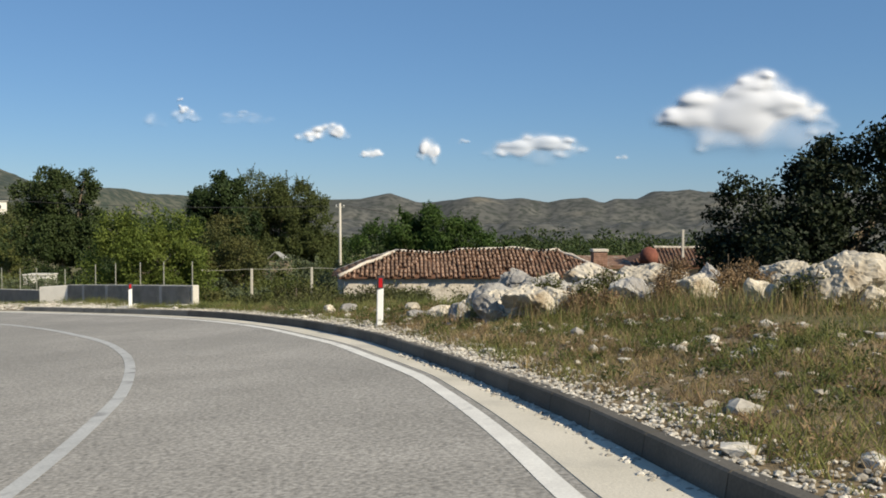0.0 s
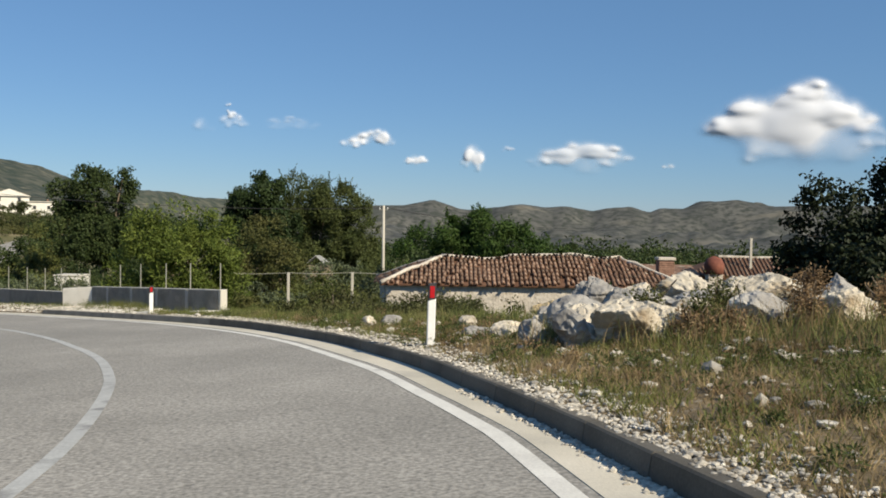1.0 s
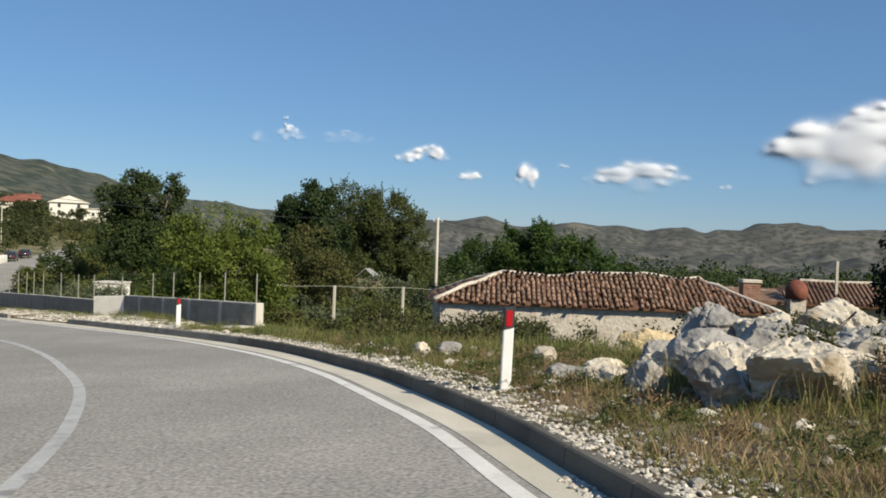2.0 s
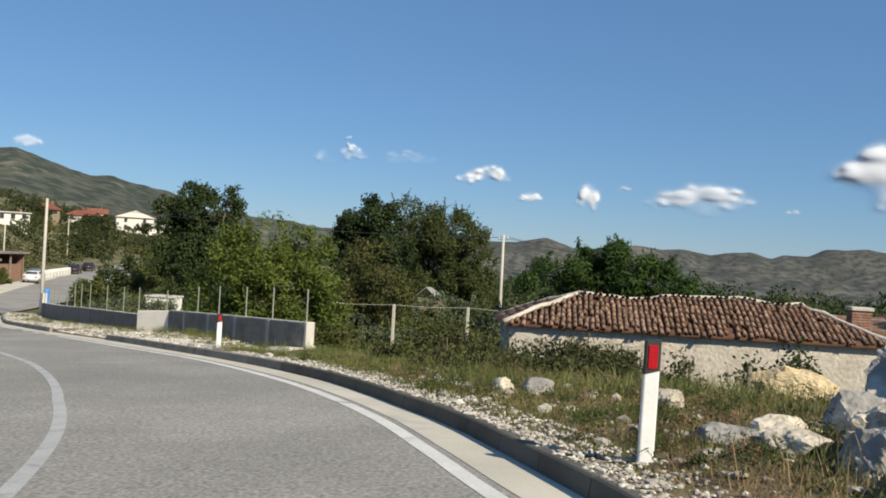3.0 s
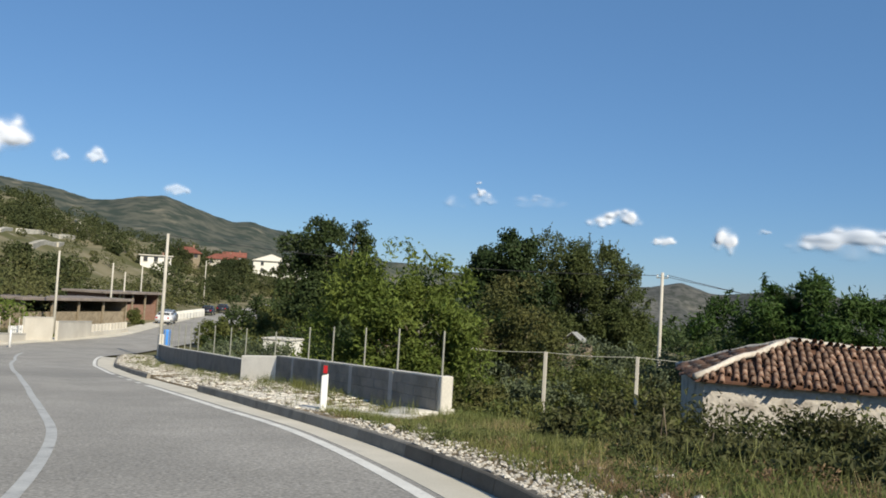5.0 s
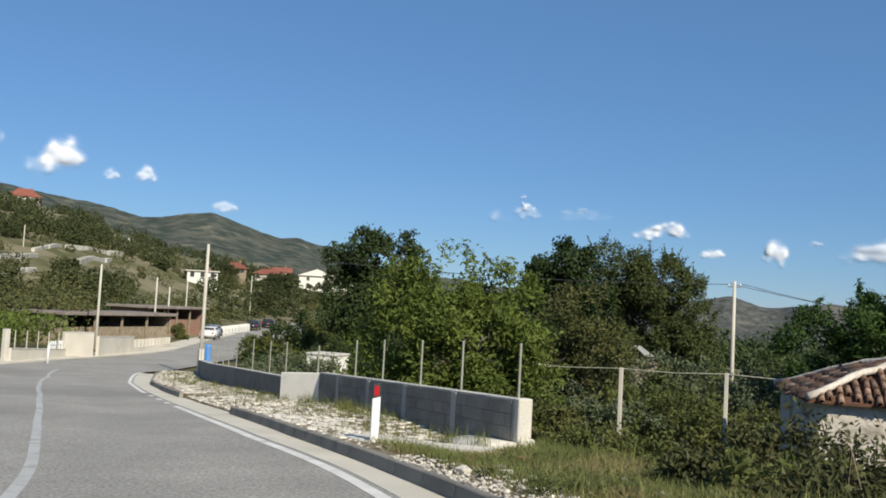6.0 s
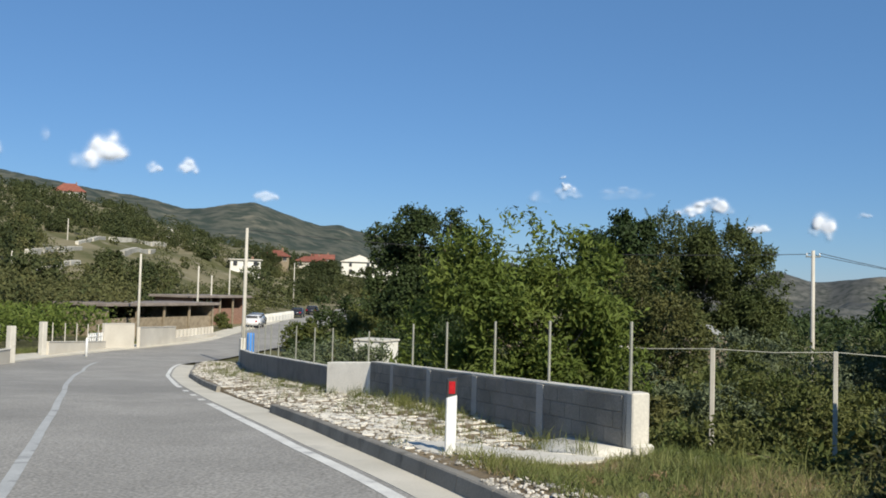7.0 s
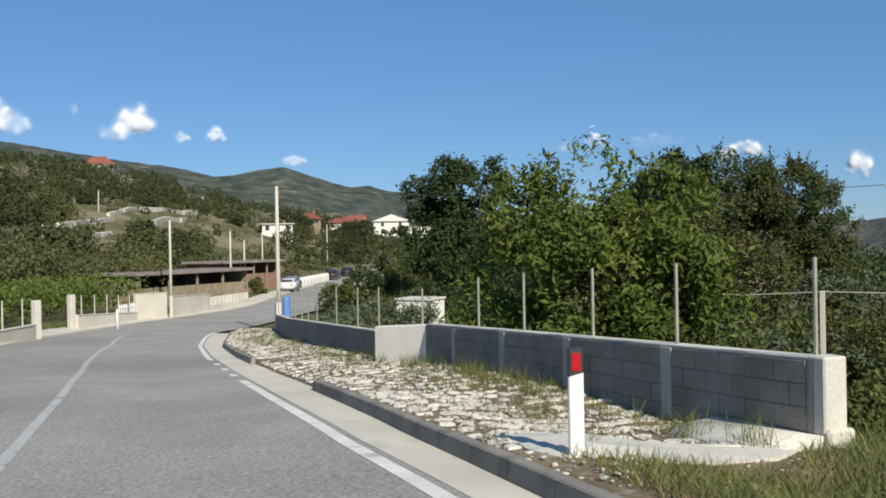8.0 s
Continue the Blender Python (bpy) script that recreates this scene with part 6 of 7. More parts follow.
# ---- houses of the village ----
def village_house(x, y, z, w, d, h, rise, turn, wallM, roofM, label, nwin=3, floors=1, hip=False, stack=True, gable=False):
    ob = tagged(empty("house", pose(x, y, z, 0, 0, turn)), label, "house", "houses of the village")
    part("wall", bm_mesh("wall", box_bm(0, 0, -4, w, d, h, 0.02), wallM), ob)
    o = 0.5
    bm = bmesh.new()
    lo = [bm.verts.new(q) for q in ((-o, -o, h), (w + o, -o, h), (w + o, d + o, h), (-o, d + o, h))]
    hi = [bm.verts.new((v.co.x, v.co.y, h + 0.18)) for v in lo]
    ins = min(w, d) / 2 if hip else 0.0
    rg = [bm.verts.new((-o + ins, d / 2, h + rise)), bm.verts.new((w + o - ins, d / 2, h + rise))]
    bm.faces.new(lo[::-1])
    for k in range(4):
        bm.faces.new((lo[k], lo[(k + 1) % 4], hi[(k + 1) % 4], hi[k]))
    if gable:                                          # ridge from front to back
        rg[0].co, rg[1].co = (w / 2, -o, h + rise), (w / 2, d + o, h + rise)
        bm.faces.new((hi[0], hi[1], rg[0]))
        bm.faces.new((hi[1], hi[2], rg[1], rg[0]))
        bm.faces.new((hi[2], hi[3], rg[1]))
        bm.faces.new((hi[3], hi[0], rg[0], rg[1]))
        gb = bmesh.new()
        tri = [[gb.verts.new((x, y, z)) for x, z in ((0, h + 0.1), (w, h + 0.1), (w / 2, h + rise - 0.12))] for y in (-o - 0.02, -o - 0.2)]
        gb.faces.new(tri[0])
        gb.faces.new(tri[1][::-1])
        for k in range(3):
            gb.faces.new((tri[0][k], tri[0][(k + 1) % 3], tri[1][(k + 1) % 3], tri[1][k]))
        part("gable", bm_mesh("gable", gb, wallM), ob)
    else:
        bm.faces.new((hi[0], hi[1], rg[1], rg[0]))
        bm.faces.new((hi[1], hi[2], rg[1]))
        bm.faces.new((hi[2], hi[3], rg[0], rg[1]))
        bm.faces.new((hi[3], hi[0], rg[0]))
    part("roof", bm_mesh("roof", bm, roofM), ob)
    for fl in range(floors):
        for k in range(nwin):
            cx = w * (k + 0.5) / nwin
            cz = h * (fl + 0.55) / floors
            wi = part("window", bm_mesh("window", box_bm(cx - 0.5, -0.04, cz - 0.6, cx + 0.5, 0.06, cz + 0.6), M_SHUTTER), ob, "dark window")
            part("sill", bm_mesh("sill", box_bm(cx - 0.6, -0.14, cz - 0.7, cx + 0.6, -0.005, cz - 0.61), M_CAST), wi)
    if stack:
        part("chimney", bm_mesh("chimney", box_bm(w * 0.7, d * 0.55, h + rise * 0.5, w * 0.7 + 0.5, d * 0.55 + 0.5, h + rise + 0.7, 0.02), M_BRICK), ob)
    return ob


village_house(-168.0, 301.0, 4.5, 12.5, 9, 4.4, 2.6, 28, M_WALL_WHITE, M_WALL_CREAM, "white two-storey gabled house on the slope", 2, 2, gable=True, stack=False)
village_house(-157.5, 306.5, 3.0, 9, 8, 4.2, 0.3, 28, M_WALL_WHITE, M_WALL_CREAM, "white flat-roofed house extension on the slope", 2, 1)
village_house(-176.5, 284.0, 6.4, 11, 7, 1.9, 2.0, 30, M_WALL_CREAM, M_ROOF_RED, "low house with a red hipped tile roof", 3, 1, True)
village_house(-186.0, 310.0, 7.0, 8, 7, 3.0, 2.0, 30, M_WALL_WHITE, M_ROOF_RED, "small white house with a red roof", 2, 1)
village_house(-146.5, 208.0, 4.3, 7.5, 6, 1.9, 0.35, 36, M_WALL_WHITE, M_WALL_CREAM, "white low house among trees", 3, 1)
village_house(-163.0, 246.0, 7.2, 7.5, 6, 1.4, 2.0, 34, M_WOOD, M_ROOF_RED, "house with a steep red roof among trees", 3, 1, True)
village_house(-325.0, 317.0, 34.5, 13, 9, 4.5, 4.0, 46, M_WALL_WHITE, M_ROOF_RED, "large white and red hillside house", 4, 2, True)


M_TERRACE = mat("dry_stone_wall", (0.36, 0.335, 0.28), (0.56, 0.53, 0.46), 0.9, 0.95, 0.03, 5, 0.25, rnd=0.2)


# terraces of pale stone on the slope
def terrace(a, b, h):
    ob = tagged(empty("terrace_wall"), "pale dry-stone terrace wall on the hillside", "retaining wall", "terrace walls on the slope")
    n = max(3, int(math.dist(a, b) / 5.5))
    rngt = random.Random(int(abs(a[0] * 10)))
    for k in range(n):
        p = [a[j] + (b[j] - a[j]) * k / n for j in (0, 1)]
        q = [a[j] + (b[j] - a[j]) * (k + 1) / n for j in (0, 1)]
        zp, zq = ground_z(*p), ground_z(*q)
        ha, hb = (0.6 * h * (1 + 0.25 * noise.noise(Vector((c[0] * 0.2, c[1] * 0.2, 1)))) for c in (p, q))
        part("stone_section", bm_mesh("stone_section", oriented_box(p, q, zp - 1.5, zq - 1.5, zp + ha, zq + hb, 0.6 + rngt.random() * 0.5, 0.08), M_TERRACE), ob)


TERRACES = ((-117, 119, -130, 142, 1.1), (-131, 153, -148, 181, 1.2), (-152, 172, -166, 206, 1.5), (-190, 232, -206, 254, 1.4), (-139, 150, -152, 170, 1.0), (-232, 286, -246, 300, 1.6), (-104, 108, -116, 128, 0.8))
for px, py, qx, qy, h in TERRACES:
    terrace((px, py), (qx, qy), h)
OPEN_LAND = [t[:4] for t in TERRACES] + [(-325, 316, -313, 326), (-176, 286, -157, 306)]


def in_open(x, y):
    """Cleared plots: the terraces and the ground below them."""
    d = math.hypot(x + 5, y - 22)
    for s in (0, 7, 14):
        a, b = x + (x + 5) / d * s, y + (y - 22) / d * s
        for px, py, qx, qy in OPEN_LAND:
            ux, uy = qx - px, qy - py
            k = max(0.0, min(1.0, ((a - px) * ux + (b - py) * uy) / (ux * ux + uy * uy)))
            if math.hypot(a - px - k * ux, b - py - k * uy) < 3.4:
                return True
    return False


# ---- woods and scrub on the slopes ----
rng = np.random.default_rng(77)


def wood(name, label, n, th0, th1, r0, r1, size, per, leaf, material, thick=0.5, power=1.0, avoid=True, patchy=True):
    cs = []
    while len(cs) < n:
        th, r = radians(rng.uniform(th0, th1)), r0 + (r1 - r0) * rng.random() ** power
        x, y = -4 - r * math.sin(th), 10 + r * math.cos(th)
        d = np.min(np.hypot(MID[:, 0] - x, MID[:, 1] - y))
        if avoid and (d < 11 or (patchy and in_open(x, y) and rng.random() < 0.93) or (-66 < x < -49 and 64 < y < 100) or (-80 < x < -60 and 90 < y < 118)):
            continue
        if patchy and noise.noise(Vector((x * 0.03, y * 0.03, 2))) < (0.02 if avoid else -0.25) and rng.random() < 0.85:
            continue
        s = size * rng.uniform(0.55, 1.35)
        cs.append((x, y, ground_z(x, y) + s * 0.55, s))
    c = np.array(cs)
    u = rng.normal(size=(len(c) * per, 3))
    u /= np.linalg.norm(u, axis=1)[:, None]
    rad = rng.uniform(thick, 1.08, (len(u), 1))
    lump = 1 + 0.25 * np.sin(u[:, :1] * 5 + np.repeat(c[:, :1], per, 0)) * np.cos(u[:, 1:2] * 6)
    pos = np.repeat(c[:, :3], per, 0) + u * rad * lump * np.repeat(c[:, 3:], per, 0) * np.array((1, 1, 0.8))
    tagged(new(name, leaves(name, pos, leaf, leaf * 0.62, material, rng, out=u * 0.6, face=u)), label, "woods", kind="stuff")


wood("hillside_trees", "dark green trees scattered over the slope", 75, 24, 58, 105, 300, 3.4, 900, 0.58, M_LEAF_FAR, 0.9)
wood("hillside_bushes", "olive-green bushes scattered over the slope", 120, 24, 58, 100, 330, 2.1, 460, 0.46, M_LEAF_FAR_OLIVE, 0.9)
wood("hillside_scrub", "olive scrub on the upper slope", 260, 22, 58, 220, 470, 2.8, 240, 0.85, M_LEAF_FAR, 0.9)
wood("slope_trees", "olive-green trees beyond the sheds", 42, 30, 58, 84, 130, 2.6, 760, 0.42, M_LEAF_FAR_OLIVE, 0.88)
wood("scattered_shrubs", "small olive shrubs dotted over the open slope", 260, 26, 58, 100, 290, 1.5, 190, 0.42, M_LEAF_FAR_OLIVE, 0.85, patchy=False)
wood("valley_trees", "green trees in the valley beyond the farmhouse", 170, -24, 16, 95, 260, 2.4, 160, 0.65, M_LEAF_DARK2, 0.7, avoid=False)
wood("valley_woods", "dark woods and hedges in the valley", 260, -24, 20, 260, 700, 4.5, 70, 1.7, M_LEAF_DARK2, 0.7, avoid=False)
wood("garden_undergrowth", "tangled green undergrowth in the garden", 190, -12, 26, 36, 95, 1.3, 240, 0.22, M_LEAF_SHRUB)
for k, (x, y, w, h) in enumerate(((-46.5, 92.0, 3.4, 5.2), (-40.5, 84.0, 3.0, 4.2), (-54.0, 112.0, 3.6, 5.4), (-62.0, 128.0, 3.8, 6.0), (-36.5, 70.0, 2.0, 2.0), (-43.0, 79.5, 2.2, 3.0), (-72.0, 150.0, 4.5, 7.0), (-31.0, 64.0, 2.0, 2.4), (-69.4, 99.0, 2.0, 3.2), (-66.5, 100.5, 1.2, 1.8))):
    bush(x, y, ground_z(x, y) - 0.2, w, h, 3600, 0.16 + 0.04 * h, (M_LEAF_DARK2, M_LEAF_SHRUB)[k % 2], 300 + k, "dark green shrub beside the far road")
for k, (x, y, w, h) in enumerate(((-150.0, 262.0, 4.5, 6.0), (-141.0, 238.0, 4.0, 5.5), (-160.0, 276.0, 4.0, 5.0), (-128.0, 216.0, 4.5, 6.0), (-116.0, 196.0, 4.0, 5.5), (-148.0, 284.0, 4.0, 5.0), (-155.0, 238.0, 4.2, 6.5), (-160.0, 242.0, 3.6, 6.0), (-164.0, 276.0, 3.6, 4.0), (-134.0, 226.0, 3.6, 5.0))):
    bush(x, y, ground_z(x, y) - 0.2, w, h, 2600, 0.55, M_LEAF_FAR, 340 + k, "dark green tree among the village houses")
# bright crop behind the far fence
pos = []
for _ in range(9000):
    x, y = rng.uniform(-66, -47.5), rng.uniform(44, 76)
    o = float(np.min(np.hypot(LE[:, 0] - x, LE[:, 1] - y)))
    if o < 4.6 or x > -36 - (y - 41.5) * 0.42 - 3.4:
        continue
    pos.append((x, y, -3.9 + 0.02 * (-x - 47) + rng.uniform(0.1, 2.1)))
tagged(new("vine_rows", leaves("vine_rows", np.array(pos), 0.5, 0.2, M_LEAF_BRIGHT, rng)), "bright green vines behind the roadside fence", "vines", kind="stuff")

# ---- second farm roof, chimney, tank ----
def brick_chimney():
    ob = tagged(empty("brick_chimney", pose(7.45, 43.3, -3.9, 0, 0, 3)), "old red brick chimney with a slab cap", "chimney")
    part("stack", bm_mesh("stack", box_bm(-0.32, -0.3, 0, 0.32, 0.3, 3.95, 0.02), M_BRICK), ob)
    part("cap", bm_mesh("cap", box_bm(-0.38, -0.36, 3.95, 0.38, 0.36, 4.08, 0.02), M_PLASTER), ob, "pale stone cap")
    for k in range(14):
        part("brick_course", bm_mesh("brick_course", box_bm(-0.335, -0.315, 2.6 + k * 0.094, 0.335, 0.315, 2.66 + k * 0.094, 0.006), M_BRICK), ob)


brick_chimney()
barn = village_house(11.9, 57.0, -4.6, 7.5, 4.5, 3.1, 1.2, -4, M_PLASTER, M_UNDER, "old low farm building with a clay tile roof", 2, 1, True, False)
bm = bmesh.new()
for k in range(36):
    x = -0.4 + 8.3 * k / 35
    t = min(1.0, (x + 0.5) / 2.25, (8.0 - x) / 2.25)
    tube([(x, -0.55, 3.28), (x, -0.5 + 2.75 * t, 3.3 + 1.02 * t)], [0.075, 0.06], 6, bm)
tagged(part("roof_tiles", bm_mesh("roof_tiles", bm, M_TILE_FAR), barn), kind="stuff")
part("ridge_cap", bm_mesh("ridge_cap", tube([(1.7, 2.25, 4.33), (4, 2.25, 4.3), (5.8, 2.25, 4.33)], [0.12, 0.11, 0.12], 7), M_PLASTER), barn, "pale mortared cap")
bush(11.0, 51.0, ground_z(11.0, 51.0) - 0.1, 2.2, 2.6, 2600, 0.2, M_LEAF_SHRUB, 177)
village_house(6.6, 46.0, -4.2, 2.4, 3.0, 3.3, 0.6, 0, M_PLASTER, M_TILE_FAR, "small lean-to with a clay tile roof", 1, 1, False, False)
tank = tagged(empty("water_tank", pose(12.7, 55.9, -1.15)), "round rust-red water tank", "tank")
part("drum", bm_mesh("drum", tube([(0, 0, 0), (0, 0, 0.55), (0, 0, 0.85), (0, 0, 1.02)], [0.55, 0.57, 0.42, 0.1], 16), M_ROOF_RED, True), tank)
part("stand", bm_mesh("stand", box_bm(-0.4, -0.4, -3.4, 0.4, 0.4, 0, 0.02), M_PLASTER), tank)
fp = tagged(empty("concrete_post", pose(15.2, 57.5, -4.6)), "slim pale concrete post behind the farm roof", "post")
part("shaft", bm_mesh("shaft", box_bm(-0.07, -0.07, -0.3, 0.07, 0.07, 5.5, 0.01), M_POLE), fp)
shack = tagged(empty("tin_shack", pose(-12.8, 70.6, -4.9)), "small grey tin-roofed shack under the trees", "shack")
part("walls", bm_mesh("walls", box_bm(-1.0, -0.9, 0, 1.0, 0.9, 3.2), M_WOOD), shack)
bm = bmesh.new()
for sx in (-1, 1):                                      # two bent sheets leaning to a peak
    v = [bm.verts.new(q) for q in ((0.0, -1.0, 3.95), (sx * 0.62, -1.0, 3.4), (sx * 0.8, 0.9, 3.36), (0.0, 0.9, 3.9), (0.0, -1.0, 3.9), (sx * 0.62, -1.0, 3.35), (sx * 0.8, 0.9, 3.31), (0.0, 0.9, 3.85))]
    for q in ((0, 1, 2, 3), (7, 6, 5, 4), (0, 4, 5, 1), (1, 5, 6, 2), (2, 6, 7, 3)):
        bm.faces.new([v[k] for k in q])
part("tin_roof", bm_mesh("tin_roof", bm, mat("tin_sheet", (0.25, 0.25, 0.24), (0.36, 0.36, 0.34), 3, 0.6)), shack, "pale sloping tin sheet")
block = tagged(empty("white_cistern", pose(-24.8, 56.2, -4.4)), "pale concrete cistern behind the wall", "cistern")
part("body", bm_mesh("body", box_bm(-0.75, -0.7, 0, 0.75, 0.7, 2.5, 0.04), M_WALL_WHITE), block)
part("lid", bm_mesh("lid", box_bm(-0.8, -0.75, 2.502, 0.8, 0.75, 2.6, 0.02), M_CAST), block)

# ---- cables ----
def cable(p, q, sag, name="cable"):
    p, q = Vector(p), Vector(q)
    pts = [p.lerp(q, k / 14) - Vector((0, 0, sag * 4 * (k / 14) * (1 - k / 14))) for k in range(15)]
    ob = new(name, bm_mesh(name, tube([tuple(x) for x in pts], [0.016] * 15, 5), M_WIRE))
    tagged(ob, "thin dark overhead cable between poles", "cable", "overhead cables")


cable((-7.22, 67, 2.6), (14, 96, 1.2), 0.7)
cable((-7.78, 67, 2.6), (13, 97, 1.4), 0.6)
cable((-7.78, 67, 2.55), (-36.4, 62.6, 3.4), 0.5)

# ---- clouds: far sheets with relief, white and lit by the sun ----
def cloud_mat():
    m = bpy.data.materials.new("cloud_vapour")
    m.use_nodes = True
    n, lk = m.node_tree.nodes, m.node_tree.links.new
    n.remove(n["Principled BSDF"])
    d = n.new("ShaderNodeBsdfDiffuse")
    d.inputs["Color"].default_value = (0.64, 0.66, 0.71, 1)
    t = n.new("ShaderNodeBsdfTransparent")
    at = n.new("ShaderNodeAttribute")
    at.attribute_name = "cover"
    mx = n.new("ShaderNodeMixShader")
    lk(at.outputs["Fac"], mx.inputs[0])
    lk(t.outputs[0], mx.inputs[1])
    lk(d.outputs[0], mx.inputs[2])
    lk(mx.outputs[0], n["Material Output"].inputs["Surface"])
    return m


M_CLOUD = cloud_mat()


def cloud(az, el, wpx, hpx, lumps, seed, thin=1.0):
    """A cloud at bearing az and height el (degrees), of angular size wpx x hpx (in 1/1597 of a radian)."""
    R = 3900.0
    a, e = radians(az), radians(el)
    c = Vector((-math.sin(a) * math.cos(e), math.cos(a) * math.cos(e), math.sin(e)))
    right = Vector((math.cos(a), math.sin(a), 0))
    upv = right.cross(c).normalized()
    W, H = wpx * 1.12 / 1597 * R, hpx * 1.3 / 1597 * R
    rg = random.Random(seed)
    balls = []
    for lx, ly, lr in lumps:
        balls.append((lx, ly, lr))
        for _ in range(5):
            an = rg.uniform(0, 6.28)
            balls.append((lx + math.cos(an) * lr * 0.8, ly + math.sin(an) * lr * 0.8, lr * rg.uniform(0.4, 0.6)))
    nx, ny = max(40, int(wpx * 0.85)), max(30, int(hpx * 1.1))
    u, v = np.meshgrid(np.linspace(-0.65, 0.65, nx), np.linspace(-0.7, 0.7, ny))
    u, v = u.ravel(), v.ravel()
    f = np.zeros(len(u))
    for bx, by, br in balls:
        f += np.exp(-1.5 * (((u - bx) / br) ** 2 + ((v - by) * np.where(v > by, 1.0, 1.5) / (br * 1.5)) ** 2)) * (0.45 + br)
    S = max(H, 60.0)
    big = np.zeros(len(u))
    for k in range(len(u)):
        a, b = u[k] * W, v[k] * H
        if f[k] > 0.01:
            big[k] = noise.fractal(Vector((a / (S * 0.3), b / (S * 0.3), seed * 3.1)), 0.75, 2.1, 6)
    edge = np.clip(np.minimum((0.65 - np.abs(u)) / 0.12, (0.7 - np.abs(v)) / 0.14), 0, 1)
    g = f + 0.34 * big * np.minimum(1.0, f * 2.2)
    dens = np.clip((g - 0.1) / np.where(v > 0, 1.0, 1.0 + 2.4 * np.clip(-v / 0.3, 0, 1)), 0, 1)
    dens = dens ** 1.7 * edge * thin * 0.95
    swell = 1 - np.exp(-0.9 * f)
    out = R - H * 0.2 * swell + u * W * (0.24 if az < -10 else 0.05) + v * H * 0.08
    verts = np.array(c)[None] * out[:, None] + np.outer(u * W, np.array(right)) + np.outer(v * H, np.array(upv))
    gi_ = np.arange(nx * ny).reshape(ny, nx)
    fc = np.stack([gi_[:-1, :-1], gi_[:-1, 1:], gi_[1:, 1:], gi_[1:, :-1]], -1).reshape(-1, 4)
    dn = np.array(dens)
    fc = fc[(dn[fc] > 0.003).any(1)]
    me = mesh_np("cloud", [tuple(q) for q in verts], fc, M_CLOUD, True)
    at = me.attributes.new("cover", "FLOAT", "POINT")
    at.data.foreach_set("value", dn.astype(np.float32))
    ob = tagged(new("cloud", me), "small white fair-weather cloud" if wpx < 200 else "large white cumulus cloud", "cloud", "clouds", kind="structure")
    ob.visible_shadow = False


cloud(-18.2, 6.25, 300, 135, [(0.07, 0.3, 0.085), (0.11, 0.16, 0.13), (-0.06, 0.08, 0.15), (-0.24, 0.03, 0.13), (-0.38, -0.02, 0.08), (0.28, 0.0, 0.11), (0.12, -0.06, 0.2), (-0.12, -0.1, 0.2), (0.0, -0.2, 0.2), (0.2, -0.2, 0.18), (-0.12, -0.32, 0.1), (0.38, -0.16, 0.08)], 1)
cloud(15.9, 6.45, 110, 58, [(-0.06, 0.26, 0.045), (-0.02, 0.1, 0.06), (0.04, -0.02, 0.09), (0.14, -0.14, 0.1), (-0.06, -0.14, 0.12), (-0.36, -0.26, 0.14)], 2, 0.75)
cloud(12.3, 6.2, 110, 34, [(0.0, 0.1, 0.12), (0.2, -0.1, 0.2), (-0.2, -0.1, 0.2)], 3, 0.22)
cloud(7.4, 5.2, 105, 52, [(0.1, 0.12, 0.16), (-0.14, 0.02, 0.14), (0.26, 0.0, 0.14), (-0.3, -0.1, 0.14)], 4, 0.9)
cloud(4.55, 4.05, 56, 28, [(0, 0, 0.24), (0.2, -0.05, 0.16), (-0.22, -0.05, 0.14)], 5, 0.85)
cloud(1.0, 4.1, 58, 46, [(0.08, 0.1, 0.24), (-0.14, -0.08, 0.16), (0.12, -0.12, 0.22)], 6, 0.95)
cloud(-5.75, 4.35, 190, 62, [(0.0, 0.12, 0.16), (0.2, 0.1, 0.14), (-0.2, -0.05, 0.16), (0.3, -0.1, 0.14), (0.05, -0.12, 0.24), (-0.34, -0.15, 0.1)], 7, 0.8)
cloud(-1.15, 4.75, 44, 18, [(0, 0, 0.2), (0.2, 0, 0.14)], 8, 0.35)
cloud(-11.2, 3.7, 34, 14, [(0, 0, 0.26)], 9, 0.45)
cloud(50.8, 7.6, 80, 66, [(0.0, -0.1, 0.24), (-0.2, 0.15, 0.16), (0.15, -0.18, 0.16)], 10, 0.85)
cloud(44.6, 7.35, 105, 74, [(0.12, 0.14, 0.2), (0.0, -0.08, 0.2), (-0.18, -0.2, 0.18), (0.24, 0.02, 0.14)], 11, 0.9)
cloud(41.5, 6.7, 40, 28, [(0, 0, 0.24), (0.15, -0.1, 0.18)], 12, 0.5)
cloud(39.5, 6.85, 52, 36, [(0, 0.05, 0.22), (-0.15, -0.1, 0.18), (0.18, -0.05, 0.16)], 13, 0.65)
cloud(34.7, 5.3, 50, 30, [(0, 0, 0.22), (-0.2, -0.05, 0.2), (0.2, -0.05, 0.16)], 14, 0.45)
cloud(47.6, 8.25, 34, 44, [(0, 0, 0.22)], 15, 0.18)


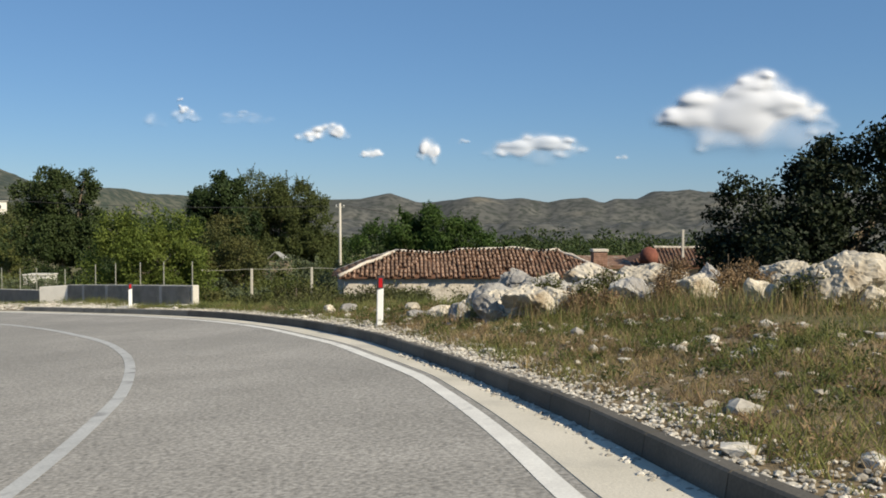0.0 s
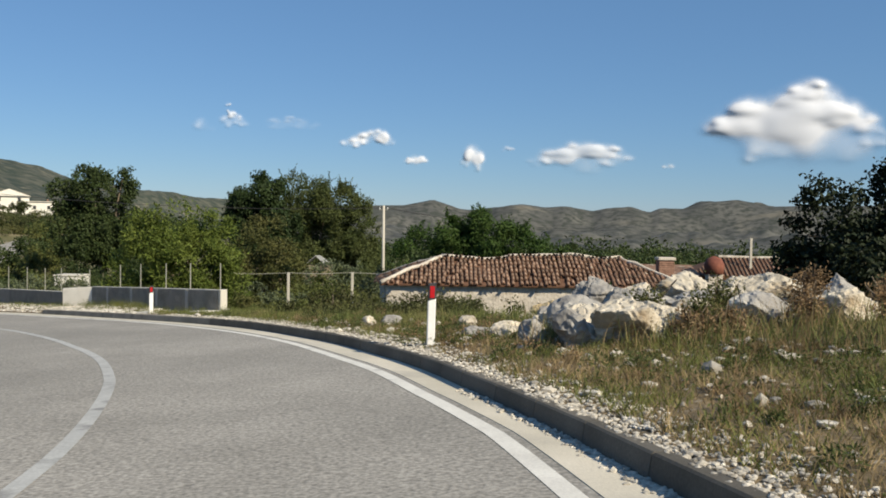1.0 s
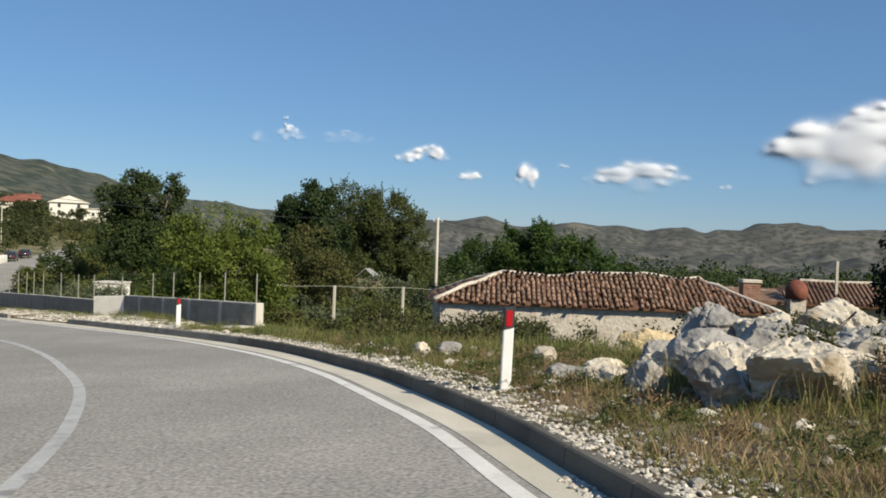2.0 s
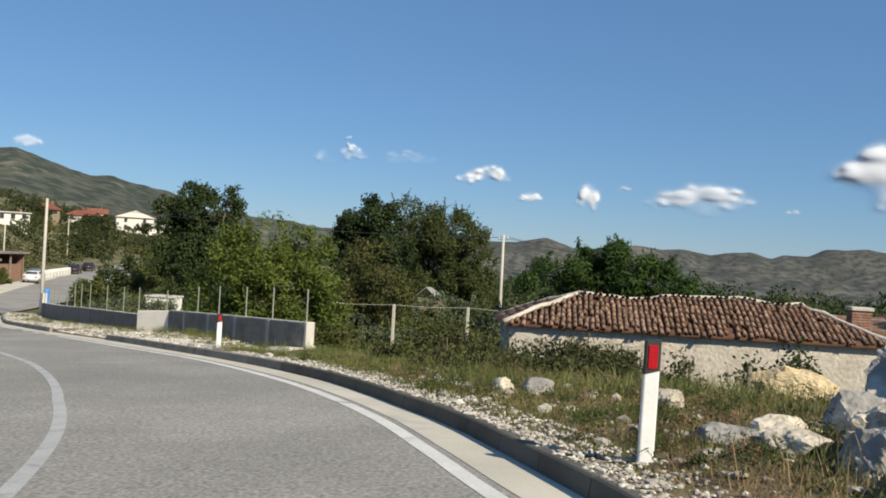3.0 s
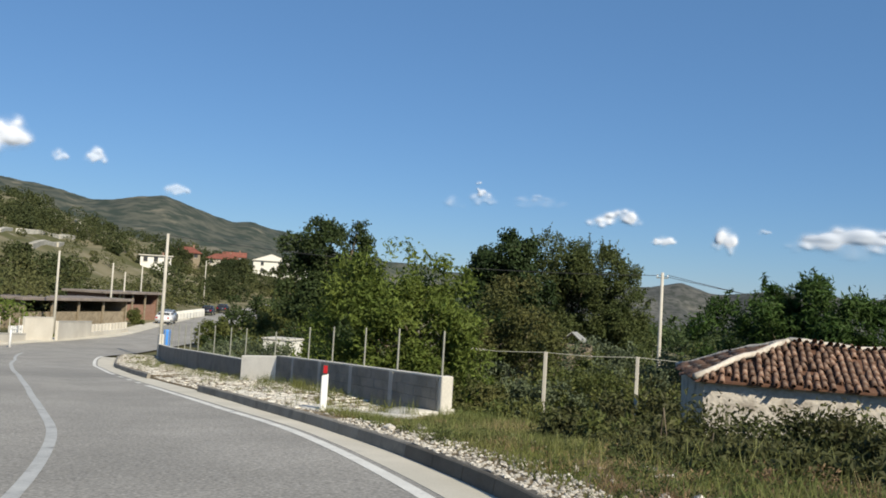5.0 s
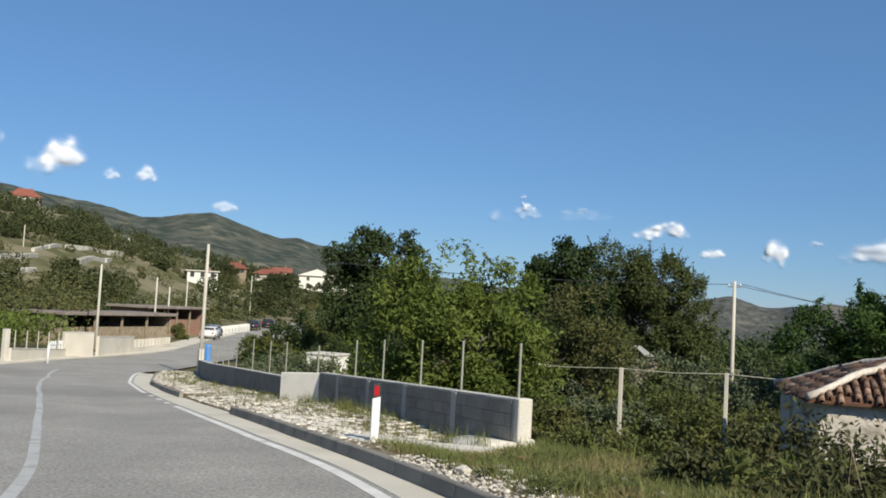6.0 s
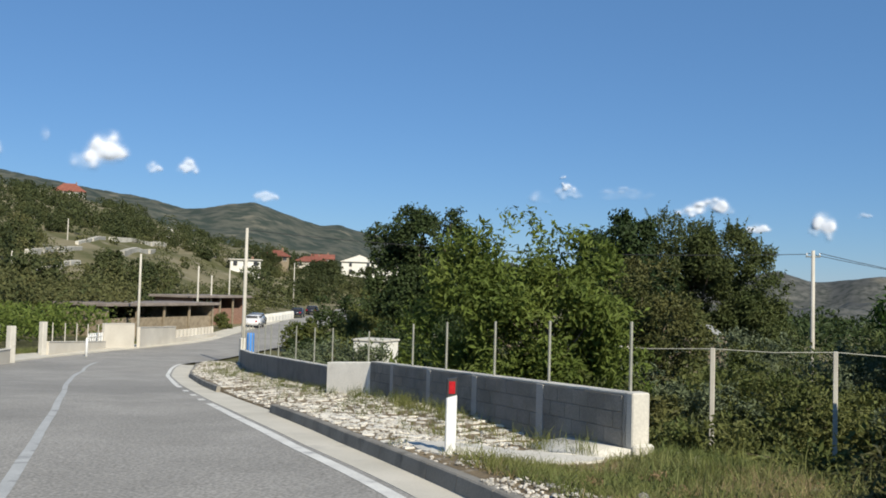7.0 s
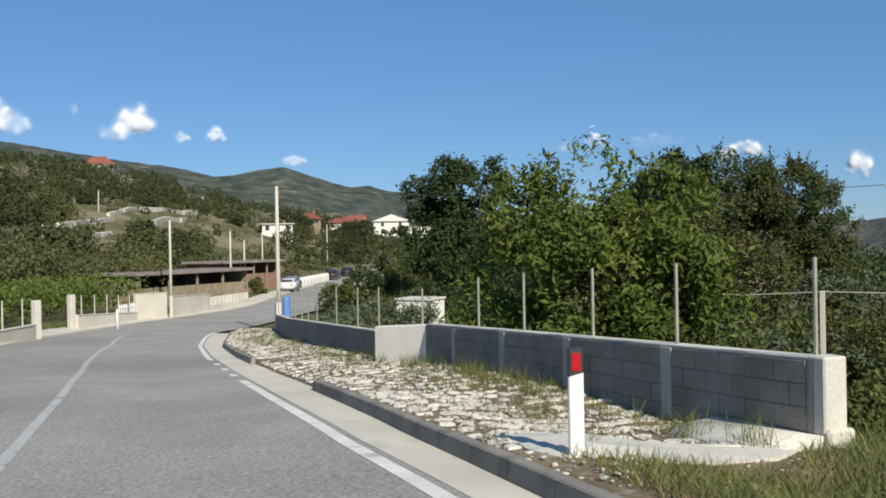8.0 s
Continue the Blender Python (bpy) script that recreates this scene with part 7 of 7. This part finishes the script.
# twiggy fig shrub against the farmhouse and two old stakes
rng = np.random.default_rng(91)
fig = tagged(empty("fig_shrub", pose(3.7, 37.2, -3.6)), "leggy dark fig shrub with bare twigs by the farmhouse", "bush")
bm = bmesh.new()
ends = []
for k in range(16):
    p = np.array((rng.normal(0, 0.15), rng.normal(0, 0.1), 0.0))
    pts = [tuple(p)]
    d = np.array((rng.normal(0, 0.45), rng.normal(0, 0.2), 1.0))
    for _ in range(5):
        d = d + rng.normal(0, 0.35, 3) * np.array((1, 0.6, 0.4))
        d /= np.linalg.norm(d)
        p = p + d * rng.uniform(0.35, 0.6)
        pts.append(tuple(p))
        ends.append(p)
    tube(pts, [0.03, 0.024, 0.019, 0.014, 0.01, 0.006], 5, bm)
part("twigs", bm_mesh("twigs", bm, M_BARK, True), fig)
e = np.array([q for q in ends if q[2] < 2.5 or q[0] > 0.3])
e = np.repeat(e, 22, 0) + rng.normal(0, 0.16, (len(e) * 22, 3))
part("foliage", leaves("foliage", e, 0.17, 0.11, M_LEAF_DARK2, rng), fig)
for x, y, z0, z1 in ((1.05, 35.3, -3.8, -1.45), (0.95, 25.3, -1.9, -0.36)):
    tagged(new("fence_stake", bm_mesh("fence_stake", tube([(x, y, z0), (x + 0.03, y, z1)], [0.05, 0.04], 7), M_WOOD)), "grey weathered wooden stake", "stake", "old fence stakes")
# tall green grass on the bank beside the wall's end
pts = []
while len(pts) < 26000:
    x, y = rng.uniform(-8.4, 6.0), rng.uniform(21.0, 35.0)
    o, i = off_road(x, y)
    if o < 2.0 or (GAPS[i] < 4.6 and o > GAPS[i] - 0.05 and x < -8.0):
        continue
    if noise.noise(Vector((x * 0.5, y * 0.5, 6))) < -0.15 and rng.random() < 0.8:
        continue
    pts.append((x, y, on_verge(x, y) - 0.02))
pts = np.array(pts)
tagged(new("bank_grass", blades("bank_grass", pts, 0.29 * np.array([0.7 + 0.9 * max(0, noise.noise(Vector((p[0] * 0.6, p[1] * 0.6, 1))) + 0.3) for p in pts]), 0.006, M_GRASS_BANK, rng, 0.35)), "tall green grass on the bank", "grass", kind="stuff")
